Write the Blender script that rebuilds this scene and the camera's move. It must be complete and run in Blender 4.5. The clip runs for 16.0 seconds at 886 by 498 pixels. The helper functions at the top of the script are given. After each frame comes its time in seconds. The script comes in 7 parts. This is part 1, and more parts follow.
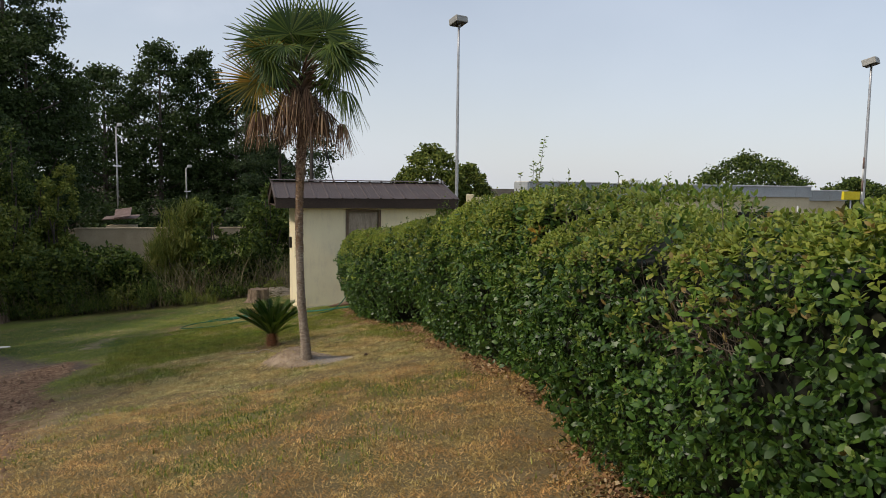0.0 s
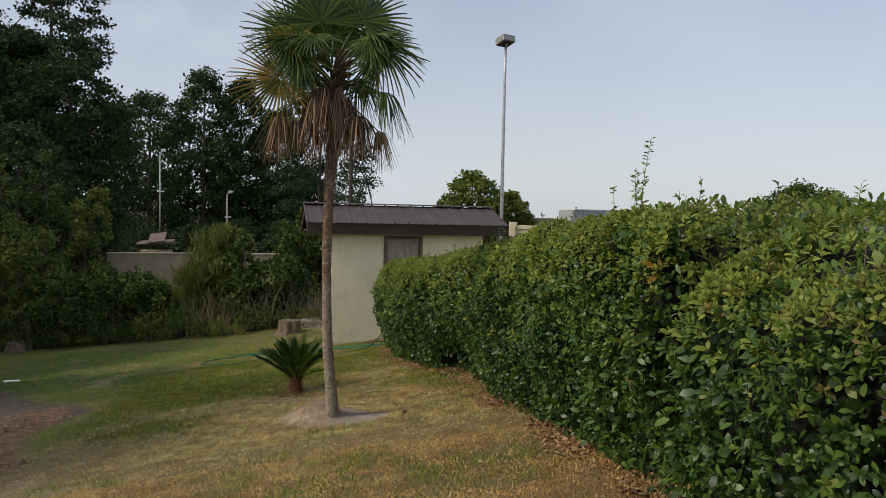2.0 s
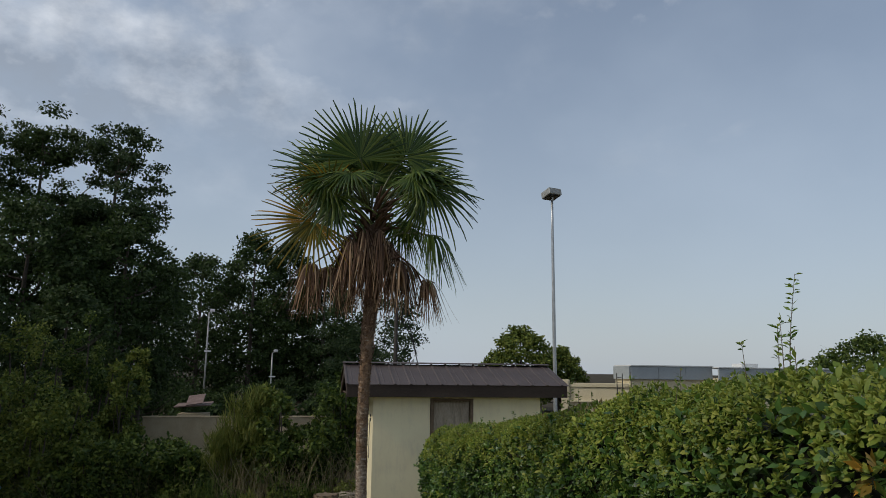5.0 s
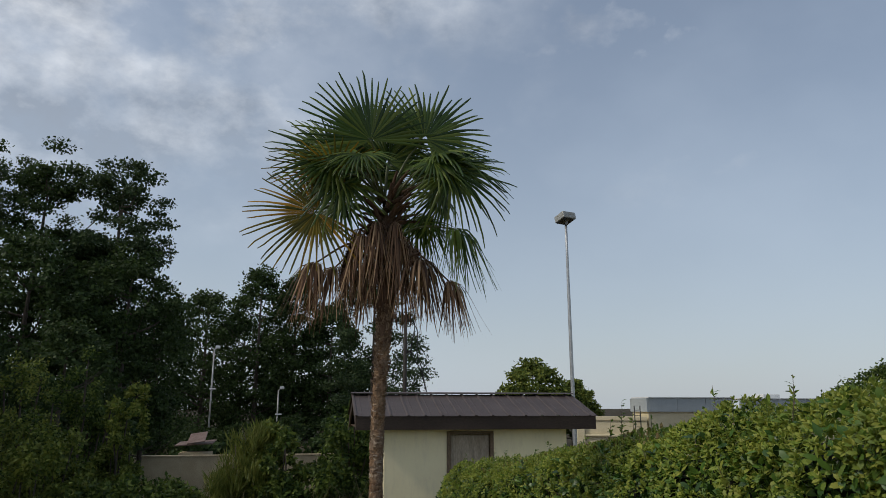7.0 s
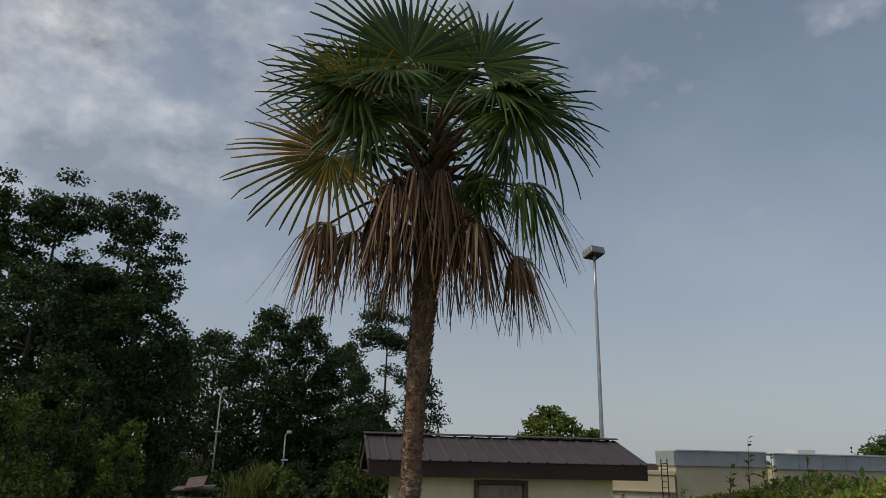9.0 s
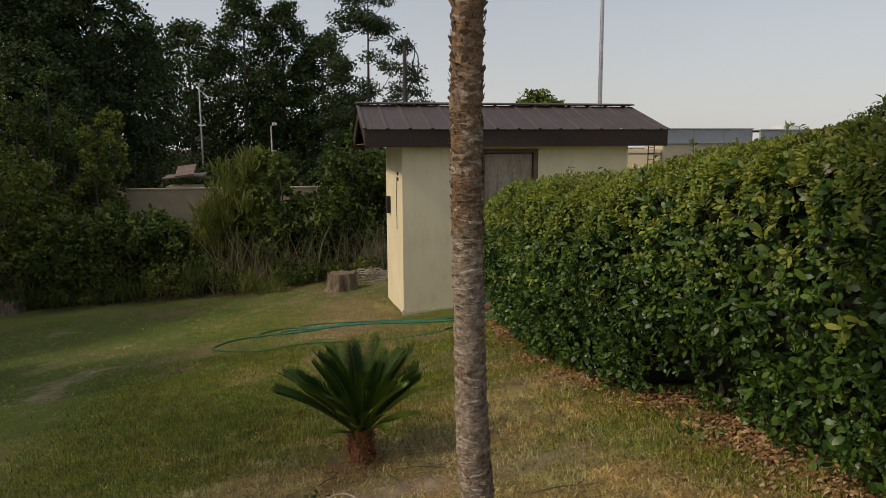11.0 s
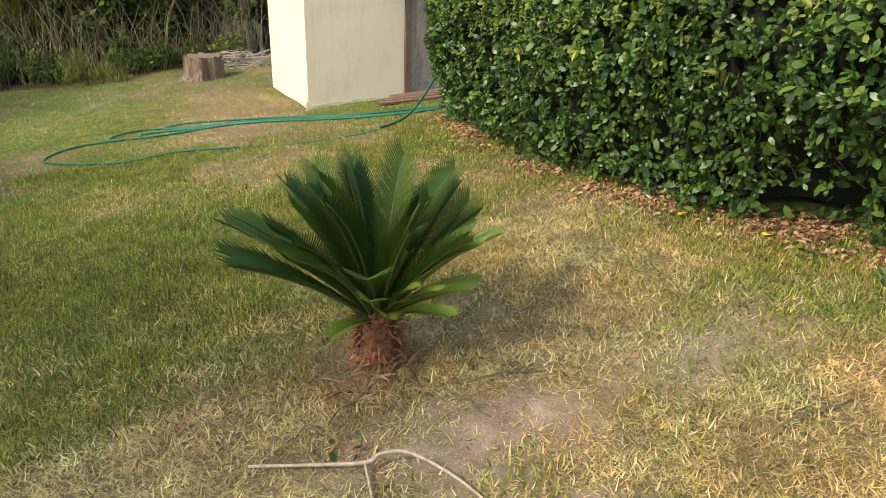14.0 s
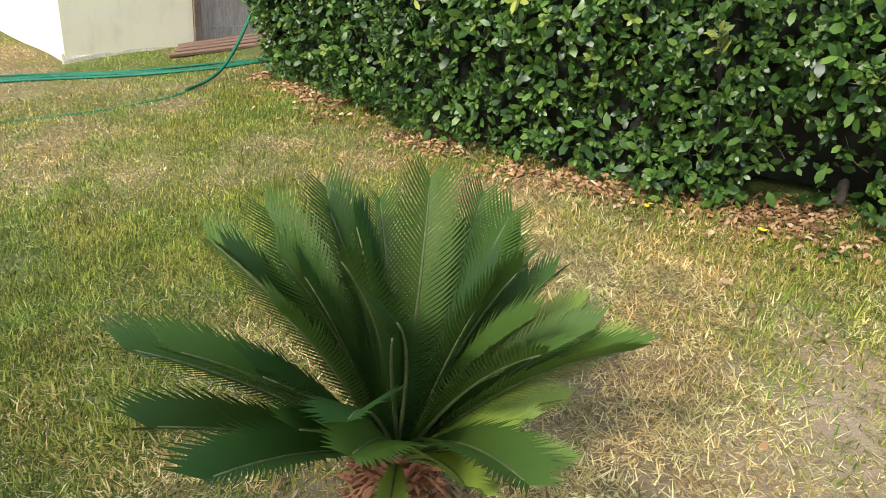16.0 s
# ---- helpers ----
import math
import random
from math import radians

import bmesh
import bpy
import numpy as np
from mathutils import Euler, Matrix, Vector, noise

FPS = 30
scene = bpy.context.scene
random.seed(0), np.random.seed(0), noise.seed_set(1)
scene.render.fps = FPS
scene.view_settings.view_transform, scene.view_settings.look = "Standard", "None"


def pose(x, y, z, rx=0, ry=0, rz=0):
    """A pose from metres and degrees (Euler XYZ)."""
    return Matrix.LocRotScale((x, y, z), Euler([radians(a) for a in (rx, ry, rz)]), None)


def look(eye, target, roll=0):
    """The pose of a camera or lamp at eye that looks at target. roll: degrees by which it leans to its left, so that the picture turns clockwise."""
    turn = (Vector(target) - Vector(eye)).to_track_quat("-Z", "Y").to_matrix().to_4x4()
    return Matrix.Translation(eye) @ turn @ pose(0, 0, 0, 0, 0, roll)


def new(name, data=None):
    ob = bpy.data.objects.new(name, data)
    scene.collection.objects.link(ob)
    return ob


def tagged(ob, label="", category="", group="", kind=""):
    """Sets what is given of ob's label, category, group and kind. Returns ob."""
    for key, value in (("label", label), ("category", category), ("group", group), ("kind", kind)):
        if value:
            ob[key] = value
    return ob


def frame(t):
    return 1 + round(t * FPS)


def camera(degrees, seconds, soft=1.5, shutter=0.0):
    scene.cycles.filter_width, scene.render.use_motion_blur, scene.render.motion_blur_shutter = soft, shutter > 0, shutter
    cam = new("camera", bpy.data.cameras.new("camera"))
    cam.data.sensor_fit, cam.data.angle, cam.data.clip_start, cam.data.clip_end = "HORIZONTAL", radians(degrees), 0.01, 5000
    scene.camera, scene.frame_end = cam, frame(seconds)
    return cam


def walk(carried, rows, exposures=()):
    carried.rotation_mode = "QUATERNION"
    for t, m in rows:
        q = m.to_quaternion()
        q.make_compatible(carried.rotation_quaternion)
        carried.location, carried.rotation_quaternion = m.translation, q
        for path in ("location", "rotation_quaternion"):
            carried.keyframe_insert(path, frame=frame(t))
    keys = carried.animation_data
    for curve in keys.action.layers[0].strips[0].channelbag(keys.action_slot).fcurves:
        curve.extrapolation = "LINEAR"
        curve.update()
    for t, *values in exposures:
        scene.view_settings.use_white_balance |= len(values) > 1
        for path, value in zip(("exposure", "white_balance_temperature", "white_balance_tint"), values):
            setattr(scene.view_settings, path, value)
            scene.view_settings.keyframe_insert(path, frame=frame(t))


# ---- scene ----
cam = camera(65.2, 16.0, 0.7)
PATH = [
    (0, (-1.729, -16.498, 2.933), (-1.119, -14.602, 2.756), 0.70),
    (0.5, (-1.691, -16.179, 2.919), (-1.136, -14.262, 2.785), 0.87),
    (1, (-1.589, -15.778, 2.901), (-1.053, -13.857, 2.750), 1.19),
    (1.5, (-1.539, -15.314, 2.876), (-0.972, -13.399, 2.773), 2.06),
    (2, (-1.435, -14.919, 2.852), (-0.931, -12.986, 2.755), 1.22),
    (2.5, (-1.357, -14.520, 2.825), (-0.874, -12.583, 2.712), 0.88),
    (3, (-1.271, -14.175, 2.849), (-0.812, -12.228, 2.834), -0.10),
    (3.5, (-1.207, -13.997, 2.894), (-0.834, -12.038, 3.048), 0.35),
    (4, (-1.213, -13.904, 2.912), (-0.845, -11.955, 3.173), 0.21),
    (4.5, (-1.257, -13.854, 2.920), (-0.887, -11.915, 3.240), 0.73),
    (7, (-1.219, -12.712, 2.785), (-0.876, -10.793, 3.233), -0.01),
    (7.5, (-1.171, -12.356, 2.786), (-0.898, -10.453, 3.337), 2.16),
    (8, (-1.195, -11.946, 2.757), (-0.914, -10.080, 3.419), 1.60),
    (10.5, (-1.208, -9.976, 2.510), (-0.843, -8.010, 2.549), 0.90),
    (11, (-1.243, -9.708, 2.398), (-0.878, -7.763, 2.109), -0.27),
    (11.5, (-1.267, -9.438, 2.287), (-0.870, -7.596, 1.616), 0.13),
    (12, (-1.402, -9.110, 2.168), (-0.904, -7.396, 1.265), 0.07),
    (12.5, (-1.448, -8.736, 2.087), (-0.987, -6.976, 1.256), -0.65),
    (13, (-1.495, -8.376, 2.040), (-0.992, -6.646, 1.173), -0.01),
    (13.5, (-1.609, -7.973, 1.990), (-0.898, -6.294, 1.167), 0.61),
    (14, (-1.672, -7.557, 1.895), (-0.933, -5.900, 1.052), 2.33),
    (14.5, (-1.738, -7.227, 1.871), (-0.893, -5.597, 1.078), 2.97),
    (15, (-1.824, -6.882, 1.806), (-0.746, -5.412, 0.983), 5.02),
    (15.5, (-1.767, -6.553, 1.754), (-0.726, -5.123, 0.821), 3.43),
    (16, (-1.786, -6.273, 1.711), (-0.503, -5.054, 0.778), 7.72),
]
EXPOSURES = [(0, -0.25, 6700, 13), (3, -0.42, 6550, 11), (4, -0.6, 6300, 9), (4.5, -0.74, 6300, 9), (7.0, -0.66, 6350, 9), (8.2, -1.02, 6350, 9), (10.5, -0.83, 7000, 12), (11.0, -0.5, 7250, 15), (11.5, 0.56, 7650, 20), (12.0, 0.74, 7500, 19),
             (13.0, 0.84, 7100, 18), (14.0, 0.92, 6600, 16), (15.0, 1.12, 6250, 14), (16.0, 1.22, 6100, 13)]
SKY, SUN = 0.17, 2.8
HAZE, CLOUD_DARK, CLOUD_LIGHT, CLOUD_AT = (4.45, 4.82, 5.2), (2.8, 3.05, 3.5), (9.5, 9.5, 9.6), (0.35, 0.1, 0.2)
SNAG = [(-0.76, -7.66, 2.98), (-0.72, -7.66, 3.04), (-0.70, -7.66, 3.13)]
walk(cam, [(t, look(eye, target, roll)) for t, eye, target, roll in PATH], EXPOSURES)

# ---- sky, sun ----
SUN_AZ, SUN_EL = radians(264), radians(41)          # where the sun stands, clockwise from +y
world = bpy.data.worlds.new("sky")
scene.world = world
world.use_nodes = True
wn, wl = world.node_tree.nodes, world.node_tree.links
wn.clear()
w_out, w_bg = wn.new("ShaderNodeOutputWorld"), wn.new("ShaderNodeBackground")
w_sky = wn.new("ShaderNodeTexSky")
w_sky.sky_type, w_sky.sun_disc = "NISHITA", False
w_sky.sun_elevation, w_sky.sun_rotation = SUN_EL, SUN_AZ
w_sky.air_density, w_sky.dust_density, w_sky.ozone_density = 1.0, 1.0, 1.0
w_co, w_map, w_sep = wn.new("ShaderNodeTexCoord"), wn.new("ShaderNodeMapping"), wn.new("ShaderNodeSeparateXYZ")
w_map.inputs["Scale"].default_value = (1.0, 1.0, 1.5)
w_map.inputs["Location"].default_value = CLOUD_AT
wl.new(w_co.outputs["Generated"], w_map.inputs["Vector"])
wl.new(w_co.outputs["Generated"], w_sep.inputs[0])


def sky_math(op, a, b=0.0, c=0.0, clamp=False):
    m = wn.new("ShaderNodeMath")
    m.operation, m.use_clamp = op, clamp
    for k, v in enumerate((a, b, c)):
        if isinstance(v, (int, float)):
            m.inputs[k].default_value = v
        else:
            wl.new(v, m.inputs[k])
    return m.outputs[0]


def sky_noise(scale, detail, rough):
    t = wn.new("ShaderNodeTexNoise")
    t.inputs["Scale"].default_value, t.inputs["Detail"].default_value, t.inputs["Roughness"].default_value = scale, detail, rough
    wl.new(w_map.outputs["Vector"], t.inputs["Vector"])
    return t.outputs["Fac"]


def sky_mix(fac, a, b):
    x = wn.new("ShaderNodeMix")
    x.data_type = "RGBA"
    wl.new(fac, x.inputs["Factor"])
    for sock, v in (("A", a), ("B", b)):
        if isinstance(v, tuple):
            x.inputs[sock].default_value = (*v, 1)
        else:
            wl.new(v, x.inputs[sock])
    return x.outputs["Result"]


# pale haze towards the horizon, broken cloud high in the west and north-west, wisps elsewhere
w_haze = sky_math("POWER", sky_math("SUBTRACT", 1.0, sky_math("ABSOLUTE", w_sep.outputs["Z"])), 2.6, clamp=True)
w_base = sky_mix(sky_math("MULTIPLY_ADD", w_haze, 0.66, 0.2, True), w_sky.outputs["Color"], HAZE)
w_soft = sky_math("MULTIPLY", sky_math("MULTIPLY_ADD", sky_noise(2.3, 5, 0.5), 2.6, -1.05, True), 0.4)
w_base = sky_mix(w_soft, w_base, (4.8, 5.55, 6.5))
w_high = sky_math("MULTIPLY_ADD", w_sep.outputs["Z"], 3.2, -0.62, True)
w_west = sky_math("MULTIPLY_ADD", w_sep.outputs["X"], -2.2, 0.78, True)
w_puff = sky_math("MULTIPLY_ADD", sky_noise(4.6, 9, 0.55), 5.2, -2.25, True)
w_veil = sky_math("MULTIPLY_ADD", sky_noise(1.9, 5, 0.5), 2.4, -0.95, True)
w_some = sky_math("MULTIPLY", sky_math("MULTIPLY_ADD", sky_noise(4.3, 7, 0.55), 5.0, -2.8, True), w_high)
w_cloud = sky_math("MULTIPLY", sky_math("MULTIPLY", w_high, w_west), sky_math("MULTIPLY_ADD", w_puff, 0.8, sky_math("MULTIPLY", w_veil, 0.7)), clamp=True)
w_all = sky_math("MAXIMUM", w_cloud, sky_math("MULTIPLY", w_some, 0.7))
w_grey = sky_mix(sky_math("MULTIPLY_ADD", sky_noise(5.5, 8, 0.58), 4.4, -1.75, True), CLOUD_DARK, CLOUD_LIGHT)
wl.new(sky_mix(w_all, w_base, w_grey), w_bg.inputs["Color"])
w_bg.inputs["Strength"].default_value = SKY
wl.new(w_bg.outputs[0], w_out.inputs[0])

sun = new("sun", bpy.data.lights.new("sun", "SUN"))
sun.data.energy, sun.data.angle, sun.data.color = SUN, radians(6), (1.0, 0.91, 0.77)
sun_dir = Vector((math.sin(SUN_AZ) * math.cos(SUN_EL), math.cos(SUN_AZ) * math.cos(SUN_EL), math.sin(SUN_EL)))
sun.matrix_world = Matrix.Translation((-8, -8, 12)) @ sun_dir.to_track_quat("Z", "Y").to_matrix().to_4x4()


# ---- materials ----
def material(name, rough=0.8, metal=0.0, spec=0.4):
    m = bpy.data.materials.new(name)
    m.use_nodes = True
    b = m.node_tree.nodes["Principled BSDF"]
    b.inputs["Roughness"].default_value, b.inputs["Metallic"].default_value = rough, metal
    b.inputs["Specular IOR Level"].default_value = spec
    return m, m.node_tree.nodes, m.node_tree.links, b


def noise_tex(n, l, scale, detail=6, rough=0.6, coord="Object", stretch=(1, 1, 1)):
    co, mp, tx = n.new("ShaderNodeTexCoord"), n.new("ShaderNodeMapping"), n.new("ShaderNodeTexNoise")
    mp.inputs["Scale"].default_value = stretch
    tx.inputs["Scale"].default_value, tx.inputs["Detail"].default_value, tx.inputs["Roughness"].default_value = scale, detail, rough
    l.new(co.outputs[coord], mp.inputs["Vector"])
    l.new(mp.outputs["Vector"], tx.inputs["Vector"])
    return tx


def ramp(n, l, fac, stops):
    r = n.new("ShaderNodeValToRGB")
    e = r.color_ramp.elements
    while len(e) < len(stops):
        e.new(0.5)
    for el, (at, c) in zip(e, stops):
        el.position, el.color = at, (*c, 1)
    l.new(fac, r.inputs["Fac"])
    return r.outputs["Color"]


def blend(n, l, fac, a, b, mode="MIX"):
    x = n.new("ShaderNodeMix")
    x.data_type, x.blend_type = "RGBA", mode
    for sock, v in (("Factor", fac), ("A", a), ("B", b)):
        if isinstance(v, (int, float)):
            x.inputs[sock].default_value = v
        elif isinstance(v, tuple):
            x.inputs[sock].default_value = (*v, 1)
        else:
            l.new(v, x.inputs[sock])
    return x.outputs["Result"]


def bump(n, l, b, height, strength=0.5, dist=0.01):
    u = n.new("ShaderNodeBump")
    u.inputs["Strength"].default_value, u.inputs["Distance"].default_value = strength, dist
    l.new(height, u.inputs["Height"])
    l.new(u.outputs["Normal"], b.inputs["Normal"])


def mottled(name, c1, c2, scale=6, rough=0.8, metal=0.0, fine=60, bstr=0.4, bdist=0.006, stretch=(1, 1, 1), c3=None, spec=0.4):
    """A surface of two or three tones, in patches and in grain."""
    m, n, l, b = material(name, rough, metal, spec)
    big, small = noise_tex(n, l, scale, stretch=stretch), noise_tex(n, l, fine, stretch=stretch)
    stops = [(0.3, c1), (0.68, c2)] if c3 is None else [(0.28, c1), (0.5, c2), (0.72, c3)]
    col = ramp(n, l, big.outputs["Fac"], stops)
    dark = ramp(n, l, small.outputs["Fac"], [(0.3, (0.62, 0.62, 0.62)), (0.65, (1.12, 1.12, 1.12))])
    l.new(blend(n, l, 1.0, col, dark, "MULTIPLY"), b.inputs["Base Color"])
    bump(n, l, b, small.outputs["Fac"], bstr, bdist)
    return m


def leafy(name, tones, rough=0.45, through_light=0.25, spec=0.4, use="island", patch_scale=1.3, low=0.7, high=1.2, tints=None):
    """Leaves: each takes its own tone; light comes through them a little."""
    m, n, l, b = material(name, rough, 0.0, spec)
    if use == "island":
        rnd = n.new("ShaderNodeNewGeometry").outputs["Random Per Island"]
    else:
        rnd = n.new("ShaderNodeObjectInfo").outputs["Random"]
    steps = [(i / max(1, len(tones) - 1), c) for i, c in enumerate(tones)]
    col = ramp(n, l, rnd, steps)
    patch = noise_tex(n, l, patch_scale, 4)
    shade = ramp(n, l, patch.outputs["Fac"], [(0.3, (low, low * 1.02, low)), (0.7, (high, high, high * 0.96))])
    col = blend(n, l, 1.0, col, shade, "MULTIPLY")
    if tints:                                     # wide patches that lean to one hue or the other
        wide = noise_tex(n, l, 2.3, 5, 0.65)
        col = blend(n, l, 1.0, col, ramp(n, l, wide.outputs["Fac"], [(0.36, tints[0]), (0.64, tints[1])]), "MULTIPLY")
    l.new(col, b.inputs["Base Color"])
    if through_light:
        t, mx = n.new("ShaderNodeBsdfTranslucent"), n.new("ShaderNodeMixShader")
        l.new(col, t.inputs["Color"])
        mx.inputs["Fac"].default_value = through_light
        l.new(b.outputs[0], mx.inputs[1])
        l.new(t.outputs[0], mx.inputs[2])
        l.new(mx.outputs[0], n["Material Output"].inputs["Surface"])
    return m


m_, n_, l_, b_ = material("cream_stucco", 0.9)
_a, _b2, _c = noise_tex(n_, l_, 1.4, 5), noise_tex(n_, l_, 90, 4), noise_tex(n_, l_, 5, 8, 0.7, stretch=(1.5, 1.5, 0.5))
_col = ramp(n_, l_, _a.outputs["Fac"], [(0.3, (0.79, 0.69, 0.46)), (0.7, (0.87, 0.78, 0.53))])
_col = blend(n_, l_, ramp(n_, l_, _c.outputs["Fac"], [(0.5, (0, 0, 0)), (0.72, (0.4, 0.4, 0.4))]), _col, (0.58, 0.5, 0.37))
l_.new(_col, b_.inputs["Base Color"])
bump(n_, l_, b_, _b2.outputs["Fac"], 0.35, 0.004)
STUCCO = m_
CEMENT = mottled("bare_cement_foot", (0.6, 0.53, 0.39), (0.72, 0.64, 0.48), 5, 0.95)
ROOF_METAL = mottled("brown_painted_steel", (0.066, 0.049, 0.045), (0.092, 0.07, 0.064), 2.0, 0.55, 0.0, 40, 0.1, 0.002, spec=0.32)
FASCIA = mottled("dark_brown_board", (0.035, 0.022, 0.017), (0.06, 0.04, 0.03), 4, 0.7, stretch=(0.3, 1, 1))
FRAME_WOOD = mottled("brown_frame_paint", (0.13, 0.09, 0.06), (0.2, 0.14, 0.095), 7, 0.75)
DOOR_WOOD = mottled("weathered_grey_plywood", (0.27, 0.22, 0.17), (0.42, 0.35, 0.28), 3, 0.85, fine=40, stretch=(3, 3, 0.35), c3=(0.2, 0.165, 0.13))
SOFFIT = mottled("soffit_board", (0.09, 0.06, 0.045), (0.13, 0.09, 0.065), 5, 0.8)
m_, n_, l_, b_ = material("palm_bark", 0.92, 0, 0.2)
_r1, _r2, _r3 = noise_tex(n_, l_, 42, 7, 0.72, stretch=(1.0, 1.0, 1.5)), noise_tex(n_, l_, 110, 5, 0.65, stretch=(1.0, 1.0, 0.6)), noise_tex(n_, l_, 6, 4)
# short scales: stretched cells with wavering borders
_co, _mp, _wv, _vm = n_.new("ShaderNodeTexCoord"), n_.new("ShaderNodeMapping"), noise_tex(n_, l_, 14, 4), n_.new("ShaderNodeVectorMath")
_mp.inputs["Scale"].default_value = (30, 30, 95)
_vm.operation = "MULTIPLY_ADD"
_vm.inputs[1].default_value = (2.4, 2.4, 3.2)
l_.new(_co.outputs["Object"], _mp.inputs["Vector"])
l_.new(_wv.outputs["Color"], _vm.inputs[0])
l_.new(_mp.outputs["Vector"], _vm.inputs[2])
_cell, _edge = n_.new("ShaderNodeTexVoronoi"), n_.new("ShaderNodeTexVoronoi")
_edge.feature = "DISTANCE_TO_EDGE"
for _v in (_cell, _edge):
    _v.inputs["Scale"].default_value = 1.0
    l_.new(_vm.outputs["Vector"], _v.inputs["Vector"])
_col = ramp(n_, l_, _r1.outputs["Fac"], [(0.3, (0.1, 0.07, 0.054)), (0.42, (0.23, 0.182, 0.142)), (0.56, (0.38, 0.325, 0.262)), (0.7, (0.53, 0.48, 0.4))])
_col = blend(n_, l_, 1.0, _col, ramp(n_, l_, _cell.outputs["Color"], [(0.15, (0.8, 0.765, 0.75)), (0.5, (0.9, 0.885, 0.86)), (0.85, (1.02, 1.02, 0.98))]), "MULTIPLY")
_crack = blend(n_, l_, ramp(n_, l_, _r3.outputs["Fac"], [(0.46, (0.1, 0.1, 0.1)), (0.62, (1, 1, 1))]), (1.0, 1.0, 1.0), ramp(n_, l_, _edge.outputs["Distance"], [(0.01, (0.5, 0.45, 0.42)), (0.09, (1, 1, 1))]))
_col = blend(n_, l_, 1.0, _col, _crack, "MULTIPLY")
_col = blend(n_, l_, 1.0, _col, ramp(n_, l_, _r2.outputs["Fac"], [(0.3, (0.68, 0.66, 0.64)), (0.65, (1.14, 1.12, 1.1))]), "MULTIPLY")
_sz, _hz = n_.new("ShaderNodeSeparateXYZ"), n_.new("ShaderNodeMath")
l_.new(_co.outputs["Object"], _sz.inputs[0])
_hz.operation = "MULTIPLY_ADD"
_hz.inputs[1].default_value = 0.15
l_.new(_sz.outputs["Z"], _hz.inputs[0])
l_.new(_r3.outputs["Fac"], _hz.inputs[2])
_col = blend(n_, l_, 1.0, _col, ramp(n_, l_, _hz.outputs[0], [(0.74, (1, 1, 1)), (0.9, (0.86, 0.71, 0.58)), (1.0, (0.72, 0.55, 0.42))]), "MULTIPLY")
l_.new(_col, b_.inputs["Base Color"])
_bh = n_.new("ShaderNodeMath")
_bh.operation = "MULTIPLY_ADD"
_bh.inputs[1].default_value = 0.8
l_.new(_r1.outputs["Fac"], _bh.inputs[0])
_bg = n_.new("ShaderNodeMath")
_bg.operation = "MINIMUM"
_bg.inputs[1].default_value = 0.22
l_.new(_edge.outputs["Distance"], _bg.inputs[0])
l_.new(_bg.outputs[0], _bh.inputs[2])
bump(n_, l_, b_, _bh.outputs[0], 0.6, 0.006)
BARK_PALM = m_
BARK_TREE = mottled("tree_bark", (0.05, 0.04, 0.032), (0.12, 0.1, 0.08), 4, 0.95, fine=30, bstr=0.8, bdist=0.02, stretch=(1, 1, 0.3))
FIBRE = mottled("brown_palm_fibre", (0.07, 0.042, 0.028), (0.16, 0.1, 0.065), 12, 0.95, fine=90, bstr=0.9, stretch=(2, 2, 0.3))
SCAR = mottled("pale_scar_bark", (0.24, 0.185, 0.145), (0.43, 0.37, 0.3), 30, 0.95, fine=140, bstr=0.7, c3=(0.14, 0.1, 0.075))
SHEATH = mottled("weathered_brown_sheath", (0.15, 0.1, 0.068), (0.33, 0.235, 0.165), 30, 0.95, fine=120, bstr=0.6)
FROND_GREEN = leafy("palm_frond_green", [(0.032, 0.066, 0.014), (0.075, 0.135, 0.026), (0.19, 0.24, 0.045), (0.052, 0.1, 0.021)], 0.42, 0.36, 0.4)
FROND_YELLOW = leafy("palm_frond_yellowing", [(0.07, 0.08, 0.014), (0.24, 0.175, 0.022), (0.1, 0.1, 0.017), (0.5, 0.26, 0.025), (0.05, 0.06, 0.012)], 0.55, 0.3, 0.25)
FROND_DEAD = leafy("palm_frond_dead", [(0.045, 0.024, 0.015), (0.11, 0.058, 0.034), (0.4, 0.265, 0.16), (0.075, 0.04, 0.024), (0.2, 0.115, 0.068)], 0.85, 0.12)
PETIOLE = mottled("petiole_green", (0.06, 0.08, 0.025), (0.12, 0.13, 0.05), 8, 0.5)
SAGO_GREEN = leafy("sago_leaflet", [(0.018, 0.054, 0.01), (0.034, 0.08, 0.012), (0.072, 0.13, 0.017), (0.034, 0.068, 0.01), (0.022, 0.062, 0.012)], 0.55, 0.14, 0.18, "object", 1.3, 0.8, 1.15)
# pale fronds; sun coming through them is painted into these bright tones
SAGO_NEW = leafy("sago_leaflet_pale", [(0.2, 0.31, 0.045), (0.3, 0.4, 0.06)], 0.5, 0.35, 0.3, "object")
SAGO_RIB = mottled("sago_rib", (0.07, 0.1, 0.03), (0.13, 0.15, 0.05), 8, 0.5)
SAGO_SCALE = mottled("orange_brown_leaf_bases", (0.22, 0.085, 0.035), (0.42, 0.19, 0.085), 14, 0.85, c3=(0.16, 0.09, 0.055))
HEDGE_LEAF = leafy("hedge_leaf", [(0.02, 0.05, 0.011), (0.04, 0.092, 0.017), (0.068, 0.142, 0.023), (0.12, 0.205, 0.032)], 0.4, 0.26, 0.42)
# two lighter leaf copies: young growth, with sunlight painted into the tones
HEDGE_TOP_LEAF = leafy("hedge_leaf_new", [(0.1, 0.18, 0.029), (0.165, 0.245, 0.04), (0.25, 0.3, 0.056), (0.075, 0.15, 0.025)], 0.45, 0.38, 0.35)
